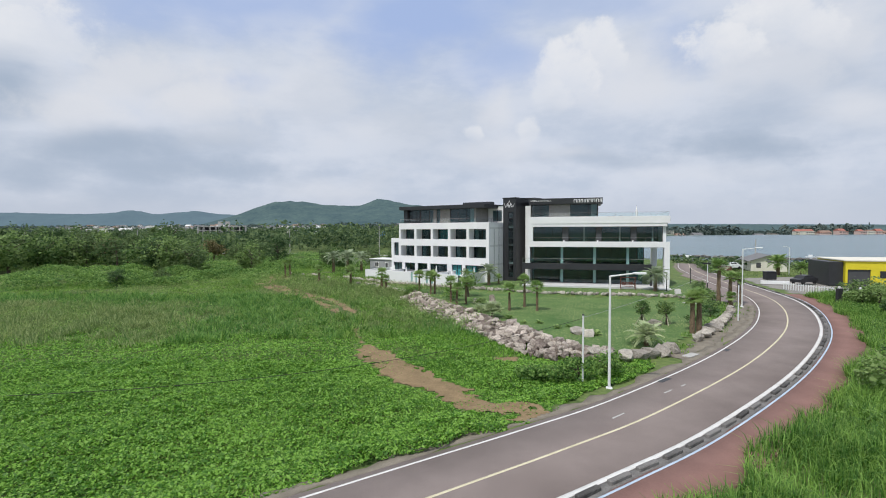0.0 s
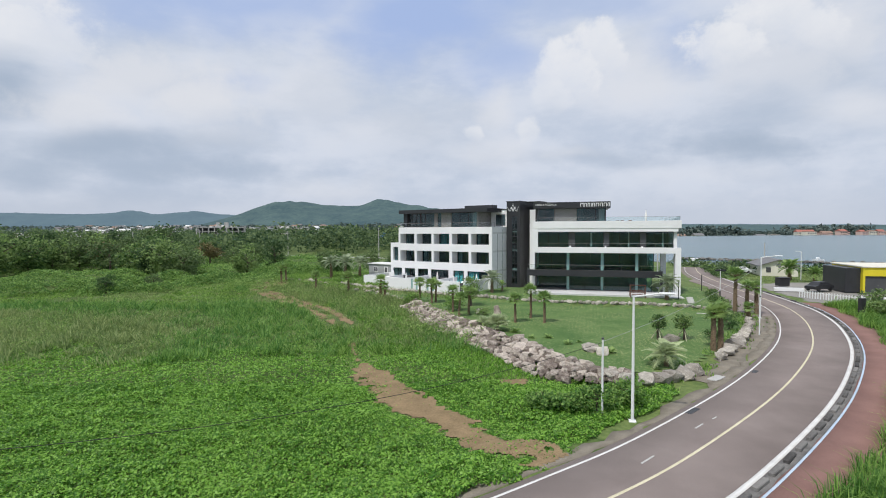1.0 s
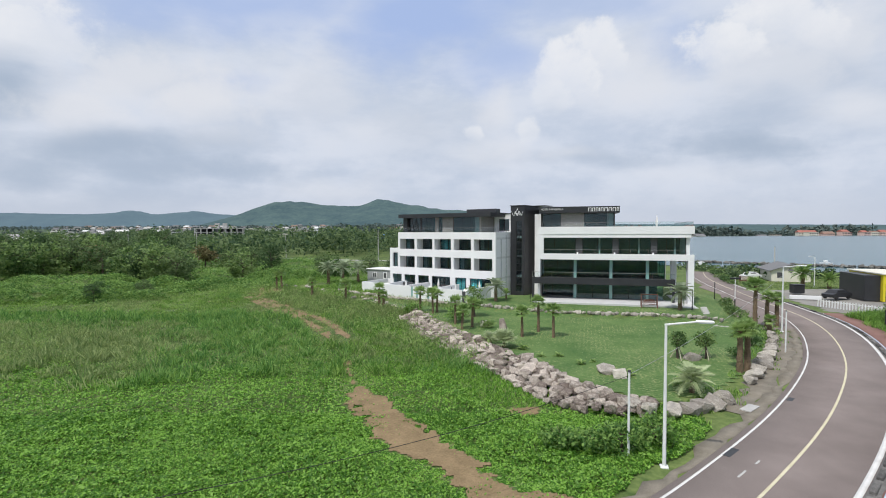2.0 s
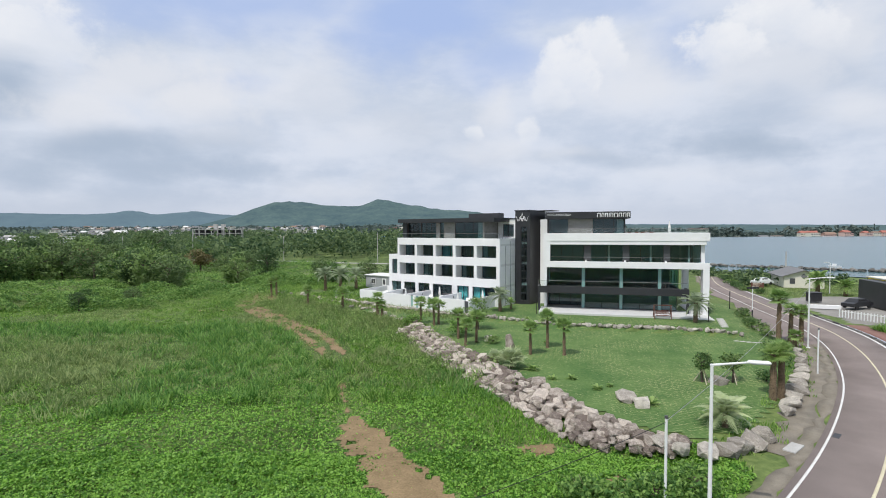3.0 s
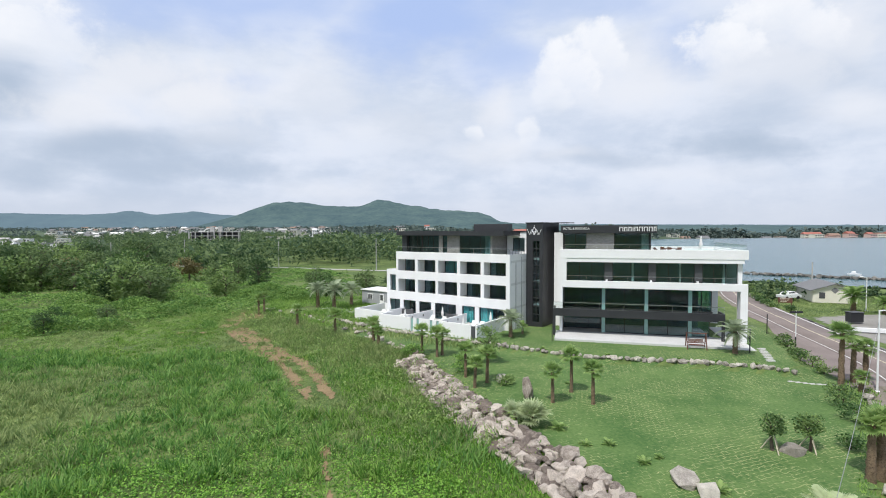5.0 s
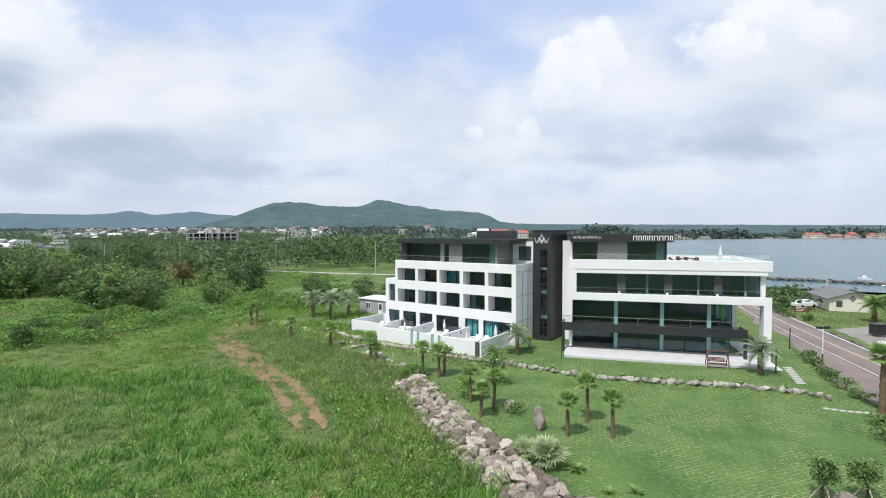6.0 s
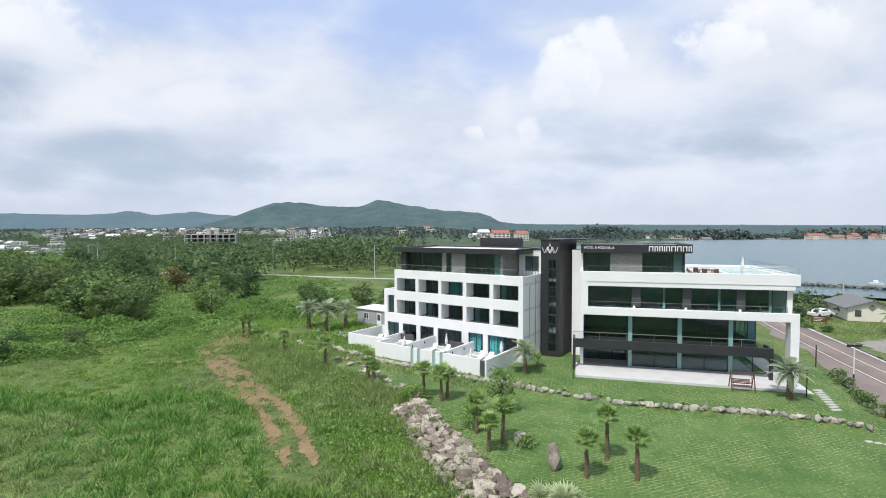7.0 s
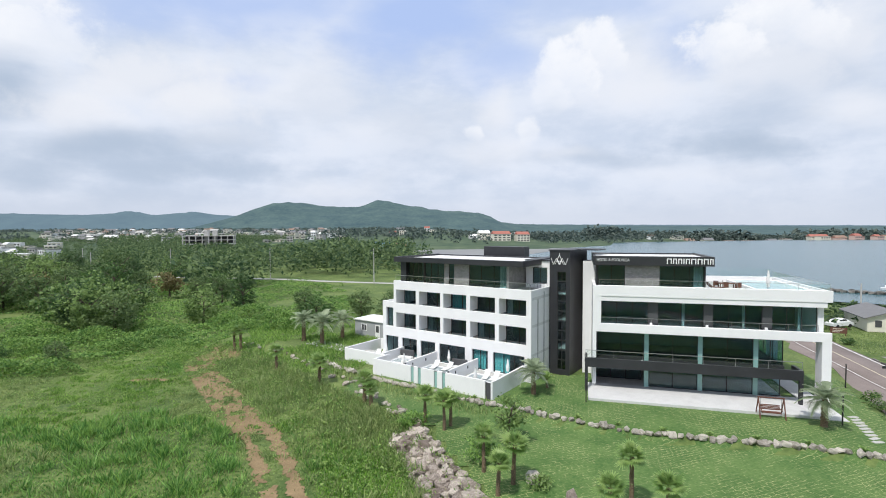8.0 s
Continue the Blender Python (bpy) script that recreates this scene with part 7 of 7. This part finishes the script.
fence = thing("picket_fence", (0, 0, 0), "white picket fence along the forecourt", "fence")
for p, nxt in zip(spline([(51.0, 73.4), (52.6, 69.6), (54.2, 66.2), (57.4, 64.0)], 0.32)[:-1], spline([(51.0, 73.4), (52.6, 69.6), (54.2, 66.2), (57.4, 64.0)], 0.32)[1:]):
    part("picket", boxes((p[0] - 0.05, p[0] + 0.05, p[1] - 0.03, p[1] + 0.03, 0, 1.0)), LETTER, fence)
part("rail", rod(bmesh.new(), (51.0, 73.4, 0.8), (54.2, 66.2, 0.8), 0.03), LETTER, fence)
lw_ = thing("planter_wall", (54.1, 80.0, 0, 0, 0, -20), "low white planter wall on the forecourt", "wall")
part("wall", boxes((-2.0, 2.0, -0.2, 0.2, 0, 0.55), bevel=0.03), WHITE, lw_)
bn = thing("waste_bin", (57.9, 87.0, 0), "dark green waste bin on the forecourt", "bin")
part("body", boxes((-0.9, 0.9, -0.6, 0.6, 0.03, 1.4), bevel=0.08), CHARCOAL, bn)
part("lid", boxes((-0.95, 0.95, -0.65, 0.65, 1.4, 1.5), bevel=0.04), DARK_WALL, bn)
gt = thing("gate_pier", (47.6, 58.9, 0), "dark gate pier beside the red footpath", "gate pier", "gate piers")
part("pier", boxes((-0.25, 0.25, -0.25, 0.25, 0, 1.9), bevel=0.02), CHARCOAL, gt)
part("lamp", rod(bmesh.new(), (0, 0, 1.9), (0, 0, 2.15), 0.12, 0.10, 10), LETTER, gt)
copy_thing(gt, pose(49.2, 57.8, 0))


def car(x, y, turn, paint, label):
    t = thing("car", (x, y, 0.03, 0, 0, turn), label, "car", "parked cars")
    bm = bmesh.new()
    prof = [(-2.1, 0.35), (-2.15, 0.8), (-1.4, 0.95), (-0.8, 1.42), (0.8, 1.45), (1.55, 0.98), (2.15, 0.85), (2.2, 0.35)]
    rings = [[bm.verts.new((px, s * (0.82 if pz < 1.2 else 0.62), pz)) for px, pz in prof] for s in (-1, 1)]
    for r in rings:
        bm.faces.new(r)
    for i in range(len(prof)):
        j = (i + 1) % len(prof)
        bm.faces.new((rings[0][i], rings[0][j], rings[1][j], rings[1][i]))
    part("body", bm, paint, t)
    part("glasshouse", boxes((-0.75, 0.75, -0.74, 0.74, 1.02, 1.36), bevel=0.03), CHARCOAL, t)
    for wx in (-1.35, 1.35):
        for wy in (-0.78, 0.78):
            part("wheel", rod(bmesh.new(), (wx, wy - 0.1, 0.32), (wx, wy + 0.1, 0.32), 0.32, sides=14), BLACK, t)
    return t


car(59.0, 80.2, 20, CHARCOAL, "dark parked car on the forecourt")
car(64.6, 110.0, 15, STEEL, "silver car parked by the shore road")
bt = thing("motor_boat", (76, 152, -1.5, 0, 0, 25), "small white motor boat moored by the shore", "boat")
bm = bmesh.new()
hull = [(-3.0, 1.0), (-3.0, -1.0), (1.2, -1.0), (3.4, 0.0), (1.2, 1.0)]
lo, hi = [bm.verts.new((x * 0.9, y * 0.7, 0.0)) for x, y in hull], [bm.verts.new((x, y, 1.1)) for x, y in hull]
bm.faces.new(lo), bm.faces.new(hi)
for i in range(5):
    bm.faces.new((lo[i], lo[(i + 1) % 5], hi[(i + 1) % 5], hi[i]))
part("hull", bm, WHITE, bt)
part("cabin", boxes((-1.2, 0.9, -0.7, 0.7, 1.1, 2.3), bevel=0.08), WHITE, bt)
copy_thing(bt, pose(128, 171, -1.5, 0, 0, -40) @ Matrix.Diagonal((0.55, 0.55, 0.55, 1)))

# ---- far buildings ----
def block(name, x, y, w, d, h, turn, wall, roofm, label, category="house", storeys=1, bays=3, gable=False, z=None, group="village houses"):
    t = thing(name, (x, y, gz(x, y) - 0.2 if z is None else z, 0, 0, turn), label, category, group)
    part("wall", boxes((-w / 2, w / 2, -d / 2, d / 2, 0, h)), wall, t)
    if gable:
        bm = bmesh.new()
        a = [bm.verts.new(p) for p in ((-w / 2 - 0.4, -d / 2 - 0.4, h), (w / 2 + 0.4, -d / 2 - 0.4, h), (w / 2 + 0.4, d / 2 + 0.4, h), (-w / 2 - 0.4, d / 2 + 0.4, h), (-w / 2, 0, h + d * 0.3), (w / 2, 0, h + d * 0.3))]
        for q in ((0, 1, 5, 4), (2, 3, 4, 5), (0, 4, 3), (1, 2, 5), (0, 3, 2, 1)):
            bm.faces.new([a[i] for i in q])
        part("roof", bm, roofm, t)
    else:
        part("roof", boxes((-w / 2 - 0.2, w / 2 + 0.2, -d / 2 - 0.2, d / 2 + 0.2, h, h + 0.35)), roofm, t)
    for s in range(storeys):
        z0 = 0.9 + s * (h - 0.3) / storeys
        for b in range(bays):
            xw = -w / 2 + (b + 0.5) * w / bays
            part("window", boxes((xw - 0.3 * w / bays, xw + 0.3 * w / bays, -d / 2 - 0.05, -d / 2 + 0.02, z0, z0 + 0.45 * h / storeys)), CHARCOAL, t)
    return t


vr = random.Random(21)
# village left of the hill, among the woods
for i in range(34):
    y = vr.uniform(330, 480)
    x = -vr.uniform(0.79, 1.0) * (y - 29)
    s = vr.choice((1, 2, 2))
    block("village_house", x, y, vr.uniform(5, 11), vr.uniform(5, 9), 2.6 * s + 0.6, vr.uniform(-30, 30), vr.choice((WHITE, CREAM, CONCRETE)), vr.choice((ROOFTOP, ROOFTOP, CONCRETE, ROOF_TILE, ROOF_TILE)),
          "pale village house above the woods", "house", s, 3, vr.random() < 0.3)
for i in range(230):
    y = vr.uniform(560, 1050)
    x = vr.uniform(-0.78, -0.20) * y
    s = vr.choice((1, 1, 2))
    block("village_house", x, y, vr.uniform(5, 13), vr.uniform(6, 10), 2.6 * s + 0.6, vr.uniform(-35, 35), vr.choice((WHITE, CREAM, CONCRETE, CREAM)), vr.choice((ROOFTOP, ROOF_TILE, CONCRETE, ROOF_TILE, CONCRETE, ROOF_BROWN)),
          "pale far village building", "house", min(s, 2), 2, vr.random() < 0.4)
for i in range(14):
    y = vr.uniform(660, 1000)
    x = vr.uniform(-0.16, 0.20) * y
    block("village_house", x, y, vr.uniform(9, 18), vr.uniform(8, 11), vr.choice((4.0, 6.5)), vr.uniform(-25, 25), vr.choice((WHITE, CREAM)), vr.choice((ROOF_TILE, ROOF_RED, ROOFTOP)), "pale far village building", "house", 2, 3, vr.random() < 0.5)
for x, y, w, c in ((70, 640, 22, ROOF_RED), (98, 650, 16, ROOF_RED), (50, 655, 14, ROOFTOP)):
    block("village_house", x, y, w, 12, 9, 10, vr.choice((WHITE, CREAM)), c, "red-roofed far building by the bay", "house", 3, 4, True)
block("shed", -40.5, 345, 11, 12, 6, 5, CREAM, ROOF_BLUE, "blue-roofed shed among the trees", "shed", 1, 2, True, group="")
block("temple_house", -31, 330, 13, 10, 6.2, 10, ROOF_RED, ROOF_RED, "red-painted house with a red roof", "house", 2, 4, True, group="")
# unfinished concrete frame
uf = thing("unfinished_building", (-190, 425, gz(-190, 425), 0, 0, 18), "unfinished concrete-framed block with open storeys", "building")
for k in range(5):
    part("slab", boxes((-19, 19, -7, 7, 3.2 * k, 3.2 * k + 0.5)), CONCRETE, uf)
for x in np.linspace(-18.5, 18.5, 9):
    for y in (-6.6, 6.6):
        part("column", boxes((x - 0.4, x + 0.4, y - 0.4, y + 0.4, 0, 13.0)), CONCRETE, uf)
for x in (-2.0, 4.0):
    part("lift_shaft", boxes((x - 1.6, x + 1.6, -3, 3, 0, 17.5)), CONCRETE, uf)
part("inner_wall", boxes((-18, 18, 2, 2.4, 0.5, 12.8)), DARK_WALL, uf)
# the far shore's hotels and houses
x = 320.0
while x < 1050:
    w = vr.uniform(7, 17)
    big_one = 540 < x < 730
    h = vr.uniform(7, 12) if big_one else vr.uniform(4, 7.5)
    block("shore_building", x, vr.uniform(756, 790), w, 11, h, vr.uniform(-15, 15), vr.choice((PINK, PINK, CREAM)) if big_one else vr.choice((CONCRETE, CREAM, WHITE)),
          vr.choice((ROOF_RED, ROOF_RED, ROOF_BROWN)) if big_one else vr.choice((ROOF_TILE, CONCRETE, ROOF_BROWN)),
          "pinkish shore hotel with rows of windows" if big_one else "pale low building on the far shore", "building", 3 if h > 7.5 else 2, 4, vr.random() < 0.5, group="shore buildings")
    x += w + (vr.uniform(-3, 2) if big_one else vr.uniform(2, 24))


def utility_pole(x, y, h):
    t = thing("utility_pole", (x, y, gz(x, y)), "pale concrete utility pole with a crossarm" if h > 9 else "slim pale concrete pole by the shore", "pole", "utility poles")
    part("pole", rod(bmesh.new(), (0, 0, -0.3), (0, 0, h), 0.17, 0.11, 8), CONCRETE, t)
    if h > 9:
        part("crossarm", boxes((-0.9, 0.9, -0.06, 0.06, h - 0.7, h - 0.58)), DARK_WALL, t)
    return t


for x, y, h in ((-62, 199, 11), (-24.5, 189, 11.5), (-100, 205, 10.5), (-118, 190, 10), (-150, 230, 10), (-175, 238, 10), (47.4, 112, 8.5), (75, 118, 7)):
    utility_pole(x, y, h)
strip = spline([(-110, 208), (-62, 199.5), (-25, 190), (10, 182)], 4)
ribbon("field_road", strip, -1.6, 1.6, lambda x, y: ground_z(x, y) + 0.15, CONCRETE, "pale farm road before the pine woods", "road", thick=0.1)

# ---- kerb blocks along the road's outer side ----
kerb = thing("kerb", (0, 0, 0), "row of separate weathered kerb blocks between road and footpath", "kerb", kind="structure")
KB = [bm_mesh("kerb_block", boxes((-0.58, 0.58, -0.12, 0.12, -0.05, 0.16), bevel=0.03), KERB) for _ in range(2)]
line = offset_line(ROAD, 2.90)
seg = np.concatenate([[0], np.cumsum(np.hypot(*np.diff(line, axis=0).T))])
s = seg[np.argmin(np.hypot(line[:, 0] + 6, line[:, 1] - 9))]
while s < seg[-1] - 40:
    x, y = np.interp(s, seg, line[:, 0]), np.interp(s, seg, line[:, 1])
    x2, y2 = np.interp(s + 0.5, seg, line[:, 0]), np.interp(s + 0.5, seg, line[:, 1])
    ob = part("kerb_block", KB[0], None, kerb)
    ob.matrix_basis = pose(x, y, 0.0, 0, 0, math.degrees(math.atan2(y2 - y, x2 - x)) + brs.uniform(-2, 2))
    s += 1.72

for x, y in ((-15.9, -0.9), (-8.2, -1.0)):
    so = thing("outdoor_sofa", Matrix.Translation(HO) @ FL @ pose(x, y - 0.4, 0.95, 0, 0, 10), "dark grey outdoor sofa with a high back", "sofa", "terrace sofas")
    part("seat", boxes((-0.9, 0.9, -0.4, 0.35, 0.1, 0.42), bevel=0.04), FABRIC, so)
    part("backrest", boxes((-0.95, 0.95, 0.35, 0.5, 0.1, 1.15), bevel=0.05), DARK_WALL, so)

tagged(new("drain_cover", bm_mesh("drain_cover", boxes((-0.7, 0.7, -0.3, 0.3, -0.1, 0.06), bevel=0.02), CONCRETE)), "pale concrete drain slab on the verge", "drain cover").matrix_basis = pose(17.9, 35.3, gz(17.9, 35.3) + 0.05, 0, 0, 38)
for x, y, w, a in ((13.4, 29.5, 1.2, 40), (21.4, 36.8, 0.8, 42)):
    tagged(new("road_patch", bm_mesh("road_patch", boxes((-w / 2, w / 2, -0.16, 0.16, -0.004, 0.006)), CHARCOAL)), "dark tar patch at the road's edge", "road patch", kind="structure").matrix_basis = pose(x, y, 0.0, 0, 0, a)
for (x, y), w in zip([(12.66, 27.42), (8.59, 23.85), (14.03, 28.48)], (0.9, 1.1, 0.5)):
    tagged(new("worn_dash", bm_mesh("worn_dash", boxes((-w / 2, w / 2, -0.045, 0.045, -0.004, 0.005)), CONCRETE)), "faded remnant of a painted dash on the asphalt", "marking", kind="structure").matrix_basis = pose(x, y, 0.0, 0, 0, 40)
# planting along the foot of the terrace walls
prs = np.random.RandomState(33)
x, y = [], []
for p in spline([(-16.5, 87.0), (-11.0, 81.3), (-3.6, 75.7), (2.0, 71.9)], 0.5):
    k = 26
    x.append(p[0] + 0.75 * prs.normal(size=k)), y.append(p[1] + 0.75 * prs.normal(size=k))
x, y = np.concatenate(x), np.concatenate(y)
v, f = blade_tris(np.stack([x, y, ground_z(x, y)], 1), 0.55, 0.035, 1.0, prs)
stuff("wall_planting", v, f, BLADE_DRY, "straggling plants along the terrace wall", "plants")

for i, k in enumerate(range(46, len(row_line), 6)):
    x, y = row_line[k]
    palm(x + 0.2, y + 0.75, 0.05, brs.uniform(0.35, 0.55), FEATHERS, "small dark cycad behind the stone edging", 560 + i, 14, 0, 0.1, 10, 70, group="edging cycads", name="cycad")
part("garden_path", boxes((-34, -24.6, -1.5, 1.2, 0.2, 0.60), (-27.5, -25.2, 1.2, 6.0, 0.2, 0.60), F=FL), CONCRETE, hotel, "pale paved path behind the terraces")
